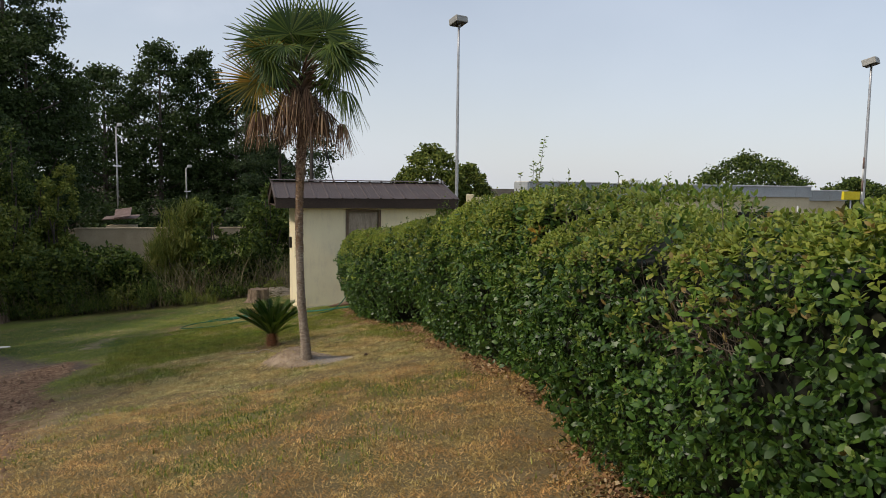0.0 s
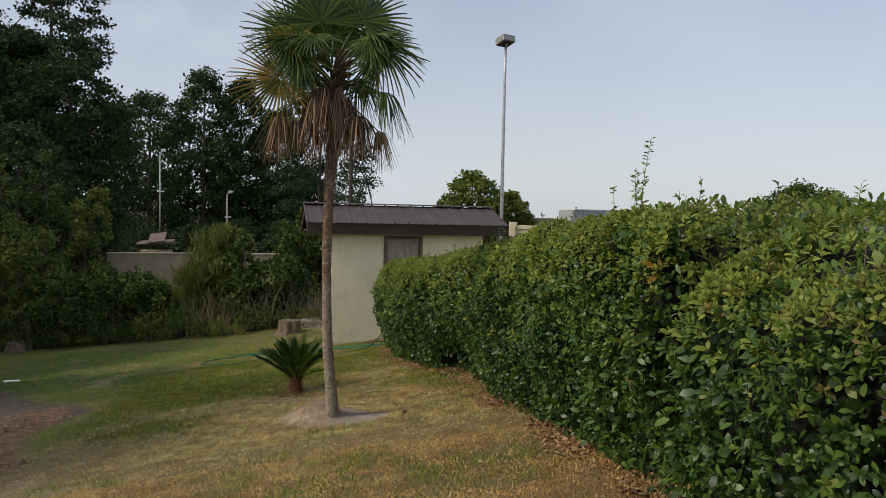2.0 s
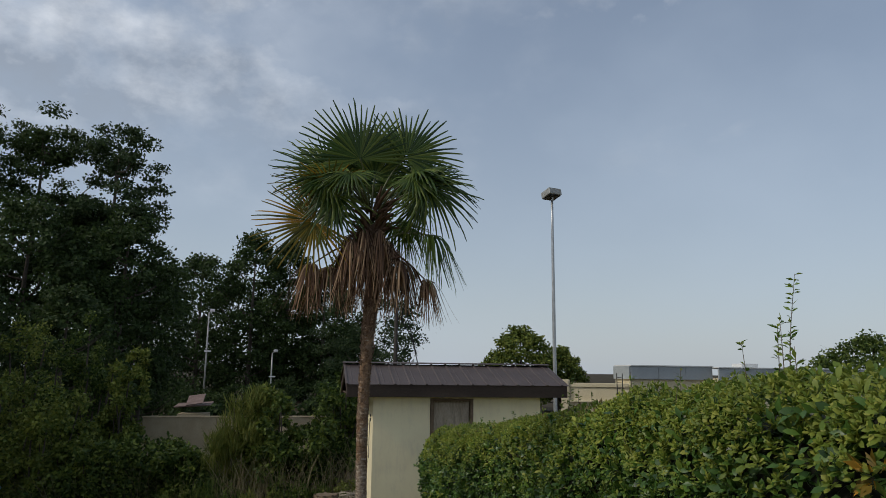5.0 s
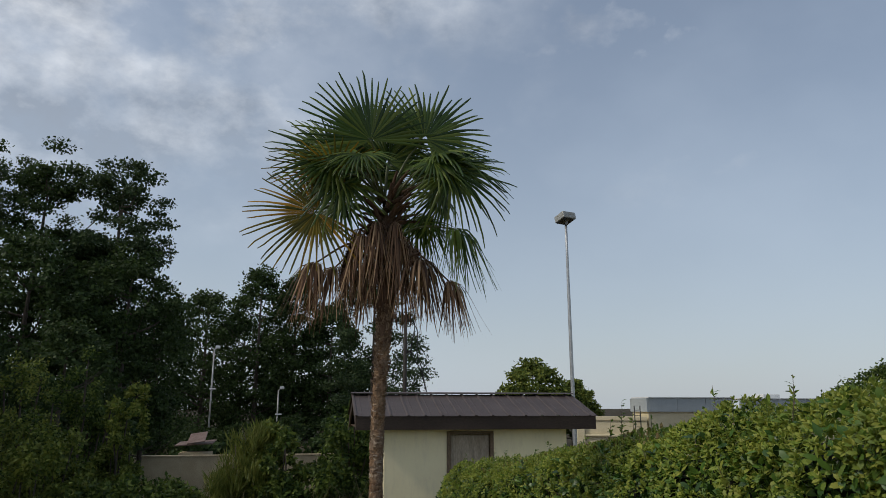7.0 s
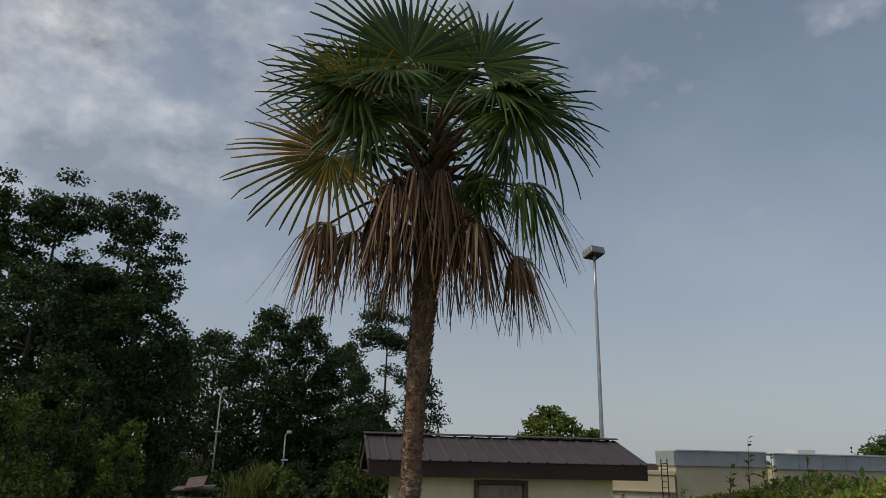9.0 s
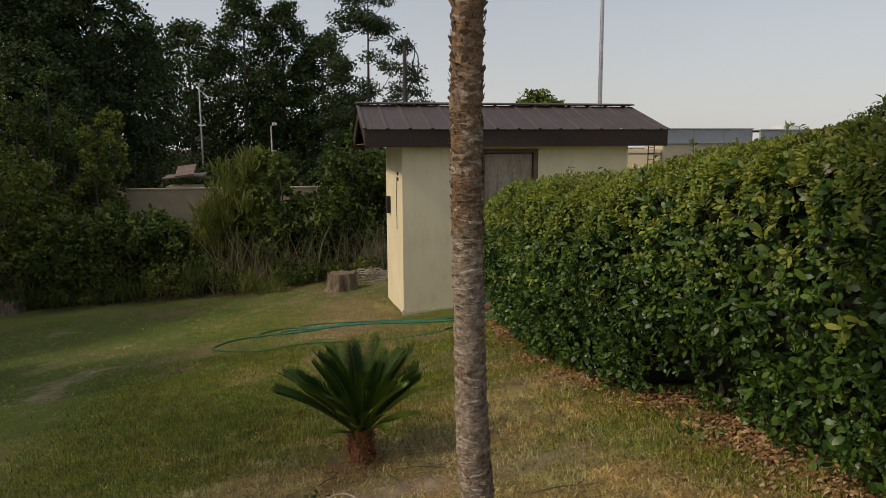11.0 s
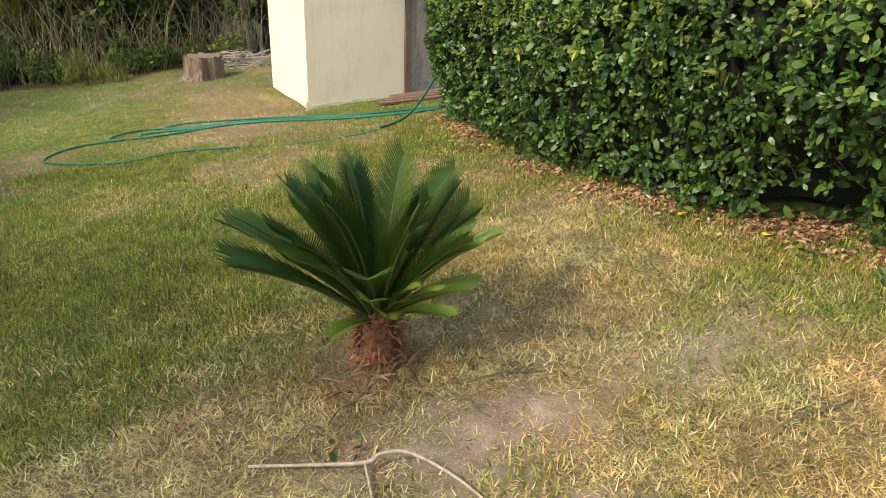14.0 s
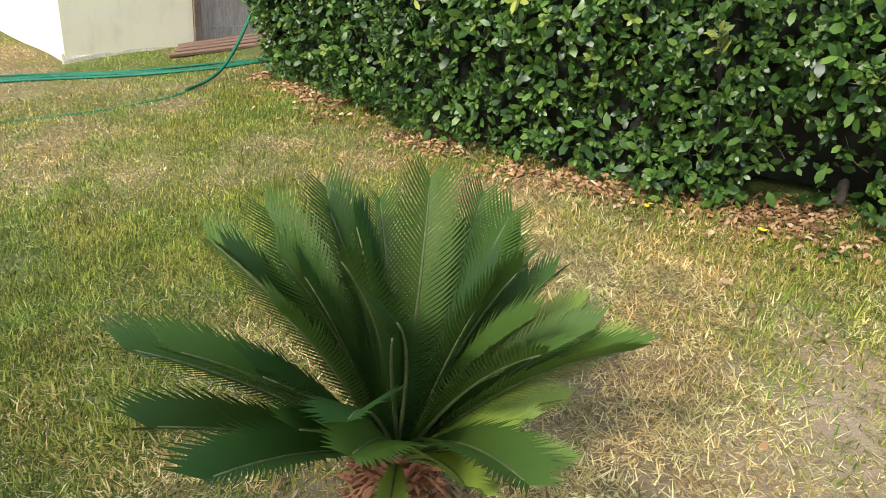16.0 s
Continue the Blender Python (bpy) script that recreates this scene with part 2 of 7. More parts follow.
HEDGE_SUN_LEAF = leafy("hedge_leaf_sun_painted_growth", [(0.155, 0.22, 0.035), (0.25, 0.31, 0.05), (0.37, 0.385, 0.075), (0.115, 0.18, 0.03)], 0.5, 0.38, 0.28)
HEDGE_BRONZE = leafy("hedge_leaf_bronze", [(0.22, 0.15, 0.05), (0.26, 0.19, 0.06), (0.19, 0.18, 0.05)], 0.5, 0.25, 0.3)
# stands in for the shade deep in the hedge, painted almost black
HEDGE_DARK = mottled("hedge_inner_shade", (0.007, 0.01, 0.005), (0.018, 0.019, 0.01), 9, 0.95)
TWIG = mottled("twig_bark", (0.11, 0.085, 0.065), (0.2, 0.16, 0.12), 20, 0.9)
LITTER = leafy("fallen_leaf", [(0.1, 0.042, 0.02), (0.24, 0.115, 0.048), (0.36, 0.2, 0.085), (0.46, 0.3, 0.15), (0.18, 0.085, 0.04), (0.54, 0.41, 0.24)], 0.7, 0.1)
GRASS_DRY = leafy("dry_grass", [(0.19, 0.125, 0.055), (0.49, 0.375, 0.15), (0.29, 0.207, 0.08), (0.64, 0.52, 0.24), (0.82, 0.715, 0.41), (0.37, 0.275, 0.1)], 0.75, 0.2, 0.25, "island", 5.5, 0.5, 1.25, ((1.1, 0.95, 0.82), (0.95, 1.05, 0.95)))
GRASS_GREEN = leafy("green_grass", [(0.052, 0.075, 0.01), (0.18, 0.222, 0.028), (0.1, 0.135, 0.017), (0.31, 0.34, 0.046), (0.45, 0.42, 0.1), (0.215, 0.235, 0.034)], 0.65, 0.25, 0.25, "island", 5.0, 0.55, 1.2, ((1.1, 0.99, 0.9), (0.88, 1.05, 0.92)))
GRASS_BROWN = leafy("brown_dry_grass", [(0.19, 0.11, 0.038), (0.46, 0.282, 0.1), (0.3, 0.18, 0.062), (0.62, 0.41, 0.165), (0.74, 0.55, 0.26), (0.36, 0.22, 0.074)], 0.75, 0.2, 0.25, "island", 3.5, 0.5, 1.25, ((1.12, 0.96, 0.9), (0.92, 1.04, 0.92)))
WEED = leafy("weed_leaf", [(0.06, 0.11, 0.022), (0.12, 0.18, 0.035)], 0.6, 0.2)
WOOD_LEAF = leafy("woodland_leaf", [(0.025, 0.045, 0.015), (0.043, 0.072, 0.021), (0.072, 0.108, 0.032)], 0.6, 0.3, 0.2)
PINE_LEAF = leafy("pine_needles", [(0.031, 0.053, 0.022), (0.046, 0.076, 0.03), (0.074, 0.106, 0.039)], 0.6, 0.28, 0.2)
BRUSH_LEAF = leafy("brush_leaf", [(0.026, 0.048, 0.013), (0.054, 0.09, 0.02), (0.1, 0.145, 0.03), (0.18, 0.22, 0.045)], 0.6, 0.3, 0.2)
VINE_LEAF = leafy("vine_leaf", [(0.07, 0.108, 0.023), (0.14, 0.185, 0.036), (0.26, 0.285, 0.058), (0.05, 0.08, 0.02)], 0.6, 0.3, 0.2)
BRUSH_PALE = leafy("pale_reed_leaf", [(0.09, 0.125, 0.024), (0.15, 0.175, 0.034), (0.2, 0.2, 0.045)], 0.6, 0.25, 0.3)
GALV = mottled("galvanised_steel", (0.42, 0.43, 0.44), (0.55, 0.56, 0.57), 6, 0.45, 0.7, 30, 0.1, 0.001)
LAMP_BOX = mottled("grey_lamp_housing", (0.3, 0.3, 0.28), (0.4, 0.4, 0.37), 5, 0.5, 0.3)
LAMP_GLASS = mottled("dark_lamp_lens", (0.02, 0.02, 0.02), (0.05, 0.05, 0.05), 5, 0.15)
POLE_WOOD = mottled("tarred_pole_wood", (0.03, 0.025, 0.022), (0.07, 0.06, 0.05), 5, 0.9, stretch=(1, 1, 0.2))
WIRE = mottled("black_cable", (0.012, 0.012, 0.012), (0.03, 0.03, 0.03), 8, 0.6)
HOSE = mottled("green_hose_rubber", (0.005, 0.095, 0.045), (0.01, 0.15, 0.07), 6, 0.5, bstr=0.1, spec=0.3)
HOSE_TEAL = mottled("teal_hose_rubber", (0.008, 0.12, 0.07), (0.016, 0.18, 0.105), 6, 0.5, bstr=0.1, spec=0.3)
STALK = leafy("dry_stalk", [(0.12, 0.1, 0.055), (0.2, 0.16, 0.09), (0.09, 0.1, 0.04), (0.3, 0.25, 0.15)], 0.8, 0)
STUMP_BARK = mottled("stump_bark", (0.09, 0.06, 0.042), (0.4, 0.3, 0.205), 8, 0.95, fine=45, bstr=1.0, bdist=0.03, stretch=(2.6, 2.6, 0.16))
STUMP_CUT = mottled("sawn_wood", (0.12, 0.085, 0.055), (0.24, 0.175, 0.115), 9, 0.9)
STICK = mottled("bleached_stick", (0.4, 0.31, 0.2), (0.55, 0.45, 0.32), 25, 0.8)
PLANK = mottled("reddish_plank", (0.14, 0.08, 0.05), (0.28, 0.175, 0.115), 6, 0.85, stretch=(0.3, 3, 3))
BLOCK = mottled("tan_block_wall", (0.4, 0.32, 0.2), (0.5, 0.41, 0.27), 2, 0.95)
RUST_ROOF = mottled("faded_red_roofing", (0.12, 0.075, 0.06), (0.24, 0.17, 0.145), 3, 0.7)
CREAM = mottled("cream_wall_paint", (0.62, 0.53, 0.34), (0.7, 0.61, 0.42), 0.7, 0.85)
BLUE_METAL = mottled("blue_grey_cladding", (0.34, 0.37, 0.385), (0.41, 0.44, 0.455), 1.0, 0.5)
WHITE_TRIM = mottled("white_trim", (0.62, 0.63, 0.62), (0.75, 0.75, 0.73), 2, 0.6)
YELLOW = mottled("yellow_sign", (0.75, 0.6, 0.02), (0.8, 0.66, 0.03), 2, 0.5)
TEAL = mottled("teal_painted_steel", (0.01, 0.09, 0.15), (0.02, 0.15, 0.22), 3, 0.45)
DARK_GAP = mottled("dark_opening", (0.015, 0.014, 0.012), (0.03, 0.027, 0.022), 4, 0.9)
BRUSHWOOD = mottled("dry_branches", (0.3, 0.25, 0.19), (0.5, 0.44, 0.35), 10, 0.9)
CLOD = leafy("soil_clod", [(0.11, 0.066, 0.04), (0.22, 0.14, 0.087), (0.34, 0.235, 0.15)], 0.95, 0)
GRAVEL = leafy("gravel_grain", [(0.14, 0.122, 0.11), (0.28, 0.25, 0.222), (0.48, 0.435, 0.385)], 0.9, 0)

# ---- helpers for meshes ----


def settle(x, a, b, slack):
    """x between a and b; outside it creeps on and levels out."""
    x = np.asarray(x, float)
    over, under = np.maximum(x - b, 0), np.maximum(a - x, 0)
    return np.clip(x, a, b) + slack * (1 - np.exp(-over / slack)) - slack * (1 - np.exp(-under / slack))


def smooth(a, b, x):
    t = np.clip((np.asarray(x, float) - a) / (b - a), 0, 1)
    return t * t * (3 - 2 * t)


MOUND = (-0.88, -7.47)


def lay(x, y):
    """Height of the lawn."""
    x, y = np.asarray(x, float), np.asarray(y, float)
    X, Y = settle(x, -8, 4, 3.0), settle(y, -20, 9, 3.0)
    z = 0.002 - 0.0891 * Y + 0.1003 * X + 0.00096 * Y * Y
    r = np.hypot((x - MOUND[0]) / 0.48, (y - MOUND[1]) / 0.42)
    z = z + 0.2 * np.exp(-r * r * 2.2)
    z = z + 0.012 * np.sin(x * 2.3 + 1.0) * np.sin(y * 1.9) + 0.008 * np.sin(x * 5.1 + y * 3.7)
    return z


def part(name, data, mat, parent=None, label="", m=None, smooth_faces=False):
    """One mesh object, from a bmesh or a mesh, under its thing."""
    if isinstance(data, bmesh.types.BMesh):
        me = bpy.data.meshes.new(name)
        data.to_mesh(me)
        data.free()
    else:
        me = data
    if mat is not None and not me.materials:
        me.materials.append(mat)
    if smooth_faces:
        me.polygons.foreach_set("use_smooth", [True] * len(me.polygons))
    ob = new(name, me)
    if m is not None:
        ob.matrix_basis = m
    if parent is not None:
        ob.parent = parent
    return tagged(ob, label) if label else ob


def thing(name, label, category, at=(0, 0, 0), turn=0, group="", kind=""):
    e = new(name)
    e.empty_display_size = 0.1
    e.matrix_basis = pose(*at, 0, 0, turn)
    return tagged(e, label, category, group, kind)


def mesh_of(name, verts, faces, mat=None, smooth_faces=False):
    """A mesh from arrays; all faces have the same number of corners."""
    verts, faces = np.asarray(verts, np.float32), np.asarray(faces, np.int32)
    me = bpy.data.meshes.new(name)
    k = faces.shape[1]
    me.vertices.add(len(verts))
    me.vertices.foreach_set("co", verts.ravel())
    me.loops.add(faces.size)
    me.loops.foreach_set("vertex_index", faces.ravel())
    me.polygons.add(len(faces))
    me.polygons.foreach_set("loop_start", np.arange(0, faces.size, k, dtype=np.int32))
    me.polygons.foreach_set("loop_total", np.full(len(faces), k, np.int32))
    if smooth_faces:
        me.polygons.foreach_set("use_smooth", np.ones(len(faces), bool))
    me.update(calc_edges=True)
    if mat is not None:
        me.materials.append(mat)
    return me


def box(bm, x0, x1, y0, y1, z0, z1, bevel=0.0):
    r = bmesh.ops.create_cube(bm, size=1)["verts"]
    bmesh.ops.scale(bm, vec=(x1 - x0, y1 - y0, z1 - z0), verts=r)
    bmesh.ops.translate(bm, vec=((x0 + x1) / 2, (y0 + y1) / 2, (z0 + z1) / 2), verts=r)
    if bevel:
        es = list({e for v in r for e in v.link_edges})
        bmesh.ops.bevel(bm, geom=es, offset=bevel, segments=2, affect="EDGES", profile=0.5)
    return bm


def boxed(x0, x1, y0, y1, z0, z1, bevel=0.0):
    return box(bmesh.new(), x0, x1, y0, y1, z0, z1, bevel)


def tube_arrays(pts, radii, sides=8, cap=True):
    pts, radii = np.asarray(pts, float), np.asarray(radii, float)
    n = len(pts)
    tang = np.gradient(pts, axis=0)
    tang /= np.linalg.norm(tang, axis=1, keepdims=True) + 1e-9
    ref = np.where(np.abs(tang[:, 2:3]) > 0.9, [[1.0, 0, 0]], [[0, 0, 1.0]])
    ref = np.tile(ref[0], (n, 1)) if n < 4 else ref
    u = np.cross(tang, ref)
    u /= np.linalg.norm(u, axis=1, keepdims=True) + 1e-9
    for i in range(1, n):                       # carry the frame along
        w = u[i - 1] - tang[i] * (u[i - 1] @ tang[i])
        u[i] = w / (np.linalg.norm(w) + 1e-9)
    v = np.cross(tang, u)
    a = np.linspace(0, 2 * np.pi, sides, endpoint=False)
    ring = np.cos(a)[None, :, None] * u[:, None, :] + np.sin(a)[None, :, None] * v[:, None, :]
    V = (pts[:, None, :] + ring * radii.reshape(n, -1, 1)).reshape(-1, 3)
    i, j = np.meshgrid(np.arange(n - 1), np.arange(sides), indexing="ij")
    j2 = (j + 1) % sides
    F = np.stack([i * sides + j, i * sides + j2, (i + 1) * sides + j2, (i + 1) * sides + j], -1).reshape(-1, 4)
    return V, F


def tube(name, pts, radii, mat, sides=8, smooth_faces=True):
    radii = np.full(len(pts), radii) if np.isscalar(radii) else radii
    V, F = tube_arrays(pts, radii, sides)
    n = len(pts)
    V = np.vstack([V, np.asarray(pts[0])[None], np.asarray(pts[-1])[None]])
    a, b = len(V) - 2, len(V) - 1
    s = np.arange(sides)
    t = (s + 1) % sides
    caps = np.vstack([np.stack([np.full(sides, a), t, s, s], -1), np.stack([np.full(sides, b), (n - 1) * sides + s, (n - 1) * sides + t, (n - 1) * sides + t], -1)])
    bm = bmesh.new()
    vs = [bm.verts.new(p) for p in V]
    for f in F:
        bm.faces.new([vs[i] for i in f])
    for f in caps:
        bm.faces.new([vs[i] for i in f[:3]])
    me = bpy.data.meshes.new(name)
    bm.to_mesh(me)
    bm.free()
    if smooth_faces:
        me.polygons.foreach_set("use_smooth", [True] * len(me.polygons))
    me.materials.append(mat)
    return me


def tubes_joined(name, runs, mat, sides=5):
    """Many thin tubes in one mesh. runs: (points, radii)."""
    Vs, Fs, k = [], [], 0
    for pts, radii in runs:
        V, F = tube_arrays(pts, radii, sides)
        Vs.append(V)
        Fs.append(F + k)
        k += len(V)
    return mesh_of(name, np.vstack(Vs), np.vstack(Fs), mat, True)


def spread(pts, k=8):
    """A smooth line through a few points."""
    pts = np.asarray(pts, float)
    p = np.vstack([2 * pts[0] - pts[1], pts, 2 * pts[-1] - pts[-2]])
    out = []
    for i in range(1, len(p) - 2):
        t = np.linspace(0, 1, k, endpoint=False)[:, None]
        a, b, c, d = p[i - 1], p[i], p[i + 1], p[i + 2]
        out.append(0.5 * (2 * b + (c - a) * t + (2 * a - 5 * b + 4 * c - d) * t ** 2 + (3 * b - a - 3 * c + d) * t ** 3))
    out.append(pts[-1:])
    return np.vstack(out)


def unit(v):
    return v / (np.linalg.norm(v, axis=-1, keepdims=True) + 1e-9)


def leaf_arrays(pos, along, normal, length, width, fold=0.25, curl=0.12, oval=False):
    """Folded pointed leaves: six corners, four faces of three."""
    n = len(pos)
    along = unit(along)
    side = unit(np.cross(along, normal))
    up = np.cross(side, along)
    L, W = np.reshape(length, (-1, 1)), np.reshape(width, (-1, 1)) / 2
    base, tip = pos, pos + along * L - up * L * curl
    mid = pos + along * L * 0.5
    lf = mid + side * W + up * W * fold
    rt = mid - side * W + up * W * fold
    if oval:                                      # broad leaves with rounded sides
        m1, m2 = pos + along * L * 0.3, pos + along * L * 0.72 - up * L * curl * 0.4
        l1, r1, l2, r2 = (m + sg * side * W * k + up * W * f for m, sg, k, f in ((m1, 1, 0.84, fold), (m1, -1, 0.84, 0.0), (m2, 1, 0.88, fold), (m2, -1, 0.88, 0.0)))
        V = np.stack([base, l1, r1, l2, r2, tip], 1).reshape(-1, 3)
        o = (np.arange(n) * 6)[:, None]
        F = np.stack([o + [f] for f in ([0, 2, 1], [1, 2, 4], [1, 4, 3], [3, 4, 5])], 1).reshape(-1, 3)
        return V, F
    V = np.stack([base, lf, mid, rt, tip], 1).reshape(-1, 3)
    o = (np.arange(n) * 5)[:, None]
    F = np.stack([o + [[0, 2, 1]], o + [[0, 3, 2]], o + [[1, 2, 4]], o + [[2, 3, 4]]], 1).reshape(-1, 3)
    return V, F


def card_arrays(pos, along, normal, length, width):
    """Small folded leaf clumps for far crowns: four corners, two faces of three."""
    along = unit(along)
    side = unit(np.cross(along, normal))
    L, W = np.reshape(length, (-1, 1)), np.reshape(width, (-1, 1)) / 2
    mid = pos + along * L * 0.45
    V = np.stack([pos, mid + side * W, pos + along * L, mid - side * W + np.cross(side, along) * W * 0.5], 1).reshape(-1, 3)
    o = (np.arange(len(pos)) * 4)[:, None]
    return V, np.stack([o + [[0, 2, 1]], o + [[0, 3, 2]]], 1).reshape(-1, 3)


def random_dirs(n, rng):
    return unit(rng.normal(size=(n, 3)))


def vnoise(x, y, scale, seed=0):
    """Smooth value noise, 0 to 1."""
    g = np.random.default_rng(seed).random((64, 64))
    u, v = np.asarray(x, float) / scale + 31.7, np.asarray(y, float) / scale + 17.3
    i, j = np.floor(u).astype(int), np.floor(v).astype(int)
    a, b = u - i, v - j
    a, b = a * a * (3 - 2 * a), b * b * (3 - 2 * b)
    q = lambda p, r: g[p % 64, r % 64]
    return (q(i, j) * (1 - a) + q(i + 1, j) * a) * (1 - b) + (q(i, j + 1) * (1 - a) + q(i + 1, j + 1) * a) * b


def spot(x, y, cx, cy, rx, ry):
    return np.exp(-(((x - cx) / rx) ** 2 + ((y - cy) / ry) ** 2))


def earth_strip(x, y):
    """Red-brown crumbled earth along the lawn's edge to the drive."""
    edge = np.interp(y, [-12.0, -9.8, -8.6, -7.5, -5.8, -4.6, -3.8], [-3.3, -3.35, -3.5, -3.75, -3.95, -3.9, -3.8]) + 0.5 * (vnoise(x, y, 0.5, 71) - 0.5) + 0.3 * (vnoise(x, y, 0.16, 72) - 0.5)
    return smooth(0.12, -0.16, x - edge) * smooth(-5.4, -4.5, x + 0.5 * (vnoise(x, y, 0.6, 73) - 0.5)) * smooth(-12.5, -11, y) * smooth(-3.5, -4.3, y)


def turf(x, y):
    """How green and how bare the lawn is at a place."""
    n1, n2, n3 = vnoise(x, y, 1.1, 1), vnoise(x, y, 0.35, 2), vnoise(x, y, 2.7, 3)
    lush = 0.1 + 0.42 * smooth(-7.4, -6.0, y) + 0.30 * smooth(-1.2, -2.2, x) * smooth(-7.6, -6.2, y) - 0.14 * smooth(-0.9, 0.0, x) * smooth(-3.0, -5, y) + 0.07 * smooth(-4.6, -2.6, y)
    lush = lush - 0.5 * spot(x, y, -1.7, -6.0, 1.1, 0.42) + 0.3 * spot(x, y, -1.1, -12.4, 1.3, 1.3) + 0.35 * spot(x, y, -3.2, -8.2, 0.9, 0.9) + 0.25 * spot(x, y, -2.6, -4.6, 1.2, 0.9) - 0.4 * spot(x, y, 0.1, -5.6, 0.8, 0.6)
    lush = lush + 0.95 * (n1 - 0.5) + 0.6 * (n2 - 0.5) + 0.35 * (n3 - 0.5)
    bare = 1.25 * smooth(0.32, 0.5, spot(x, y, MOUND[0] + 0.08, MOUND[1] - 0.08, 0.45, 0.42) + 0.3 * (n2 - 0.5)) + 1.1 * smooth(0.35, 0.55, spot(x, y, -0.46, -7.8, 0.4, 0.22) + 0.3 * (n2 - 0.5)) + 1.1 * spot(x, y, -0.68, -6.03, 0.28, 0.2) + 0.75 * spot(x, y, -0.75, -6.45, 0.2, 0.12) + 0.6 * spot(x, y, 0.25, -6.05, 0.5, 0.3) + 0.5 * spot(x, y, -0.7, -6.6, 0.16, 0.12) + 0.45 * spot(x, y, -0.05, -6.05, 0.22, 0.16)
    bare = bare + 0.7 * spot(x, y, -0.75, -5.35, 0.6, 0.35) + 0.45 * spot(x, y, -1.5, -5.95, 0.6, 0.25) + 0.35 * spot(x, y, -2.3, -6.1, 0.7, 0.3) + 0.25 * spot(x, y, -1.0, -6.15, 0.3, 0.15) + 0.2 * spot(x, y, -3.9, -10.4, 0.5, 1.6) + 0.6 * spot(x, y, -3.6, -8.6, 0.6, 1.3) + 0.7 * spot(x, y, -4.2, -1.7, 0.35, 0.6)
    bare = bare + 0.14 * smooth(0.68, 0.88, vnoise(x, y, 0.6, 91)) * smooth(-4.6, -3.4, y)
    drive = smooth(-3.6, -4.2, x + 0.6 * (n1 - 0.5) + 0.3 * (n2 - 0.5)) * smooth(-12.5, -7.0, y + 1.6 * (n3 - 0.5)) * smooth(0.5, -0.5, y + 4.85 + 1.75 * (x + 3.6) + 0.9 * (n1 - 0.5) + 0.5 * (n2 - 0.5))
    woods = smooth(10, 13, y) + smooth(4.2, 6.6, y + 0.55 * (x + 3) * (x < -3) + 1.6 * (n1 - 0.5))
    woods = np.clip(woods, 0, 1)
    n4 = vnoise(x, y, 0.11, 6)
    ragged = 1 - 0.55 * spot(x, y, MOUND[0], MOUND[1] - 0.1, 0.55, 0.5)
    bare = smooth(0.12, 0.85, bare + (0.7 * (n4 - 0.5) + 0.5 * (n2 - 0.5)) * (bare > 0.08) * ragged) * bare.clip(0.7, 1.1)
    bare = np.clip(bare + 0.25 * (n2 > 0.86) * (np.abs(x + 2) < 4) * (y > -17) * (y < 4), 0, 1.2)
    bare = np.where(earth_strip(x, y) > 0.3, bare * 0.3, bare)
    return smooth(0.02, 0.92, lush + 0.3 * (vnoise(x, y, 0.13, 5) - 0.5)), np.clip(bare, 0, 1), np.clip(drive, 0, 1), woods


# ---- the hedge's lines ----
_HY = np.array([-18.0, -15.0, -13.4, -12.75, -12.6, -12.4, -12.15, -11.95, -11.72, -11.0, -9.5, -7.6, -6.6, -6.0, -5.4, -5.0, -4.0, -3.0, -2.0, -1.2])
_HX = np.array([-0.15, 0.05, 0.22, 0.3, 0.45, 0.72, 0.98, 0.98, 0.78, 0.9, 0.96, 1.12, 1.22, 1.32, 1.3, 1.0, 0.82, 0.84, 0.9, 0.95])   # foot
_HF = np.array([-0.35, -0.15, 0.0, 0.02, 0.24, 0.6, 0.98, 0.96, 0.5, 0.58, 0.72, 0.86, 0.9, 0.92, 0.86, 0.74, 0.62, 0.62, 0.66, 0.7])  # face at half height
_HT = np.array([1.29, 1.32, 1.36, 1.42, 1.46, 1.53, 1.56, 1.58, 1.62, 1.72, 1.75, 1.73, 1.74, 1.69, 1.67, 1.66, 1.67, 1.69, 1.67, 1.58])      # height
HEDGE_END, HEDGE_START, HEDGE_WIDE = -1.5, -17.5, 1.5


def hedge_foot(y):
    return np.where(np.asarray(y) > HEDGE_END, 99.0, np.interp(y, _HY, _HX))


# ---- the ground: one sheet to the horizon ----
def graded(lo, hi, step, far):
    mid = np.arange(lo, hi + 1e-6, step)
    grow = np.cumsum(step * 1.35 ** np.arange(1, 40))
    grow = grow[grow < far]
    return np.concatenate([lo - grow[::-1], mid, hi + grow])


gx, gy = graded(-7, 3, 0.09, 3000), graded(-18, 8, 0.09, 3000)
GX, GY = np.meshgrid(gx, gy, indexing="ij")
GZ = lay(GX, GY)
nx, ny = len(gx), len(gy)
ii, jj = np.meshgrid(np.arange(nx - 1), np.arange(ny - 1), indexing="ij")
ground_me = mesh_of("ground", np.stack([GX, GY, GZ], -1).reshape(-1, 3),
                    np.stack([ii * ny + jj, (ii + 1) * ny + jj, (ii + 1) * ny + jj + 1, ii * ny + jj + 1], -1).reshape(-1, 4), None, True)
under = smooth(0.0, 1.2, GX + np.where(GY < -9.2, 6.0, np.where(GY < -2, 4.0, 8.5))) * smooth(1.6, 0.9, GX - hedge_foot(GY).clip(0, 1.4)) * smooth(-17.2, -15.8, GY) * smooth(6.0, 4.8, GY)   # soil under long blades, toned darker for the shade between them
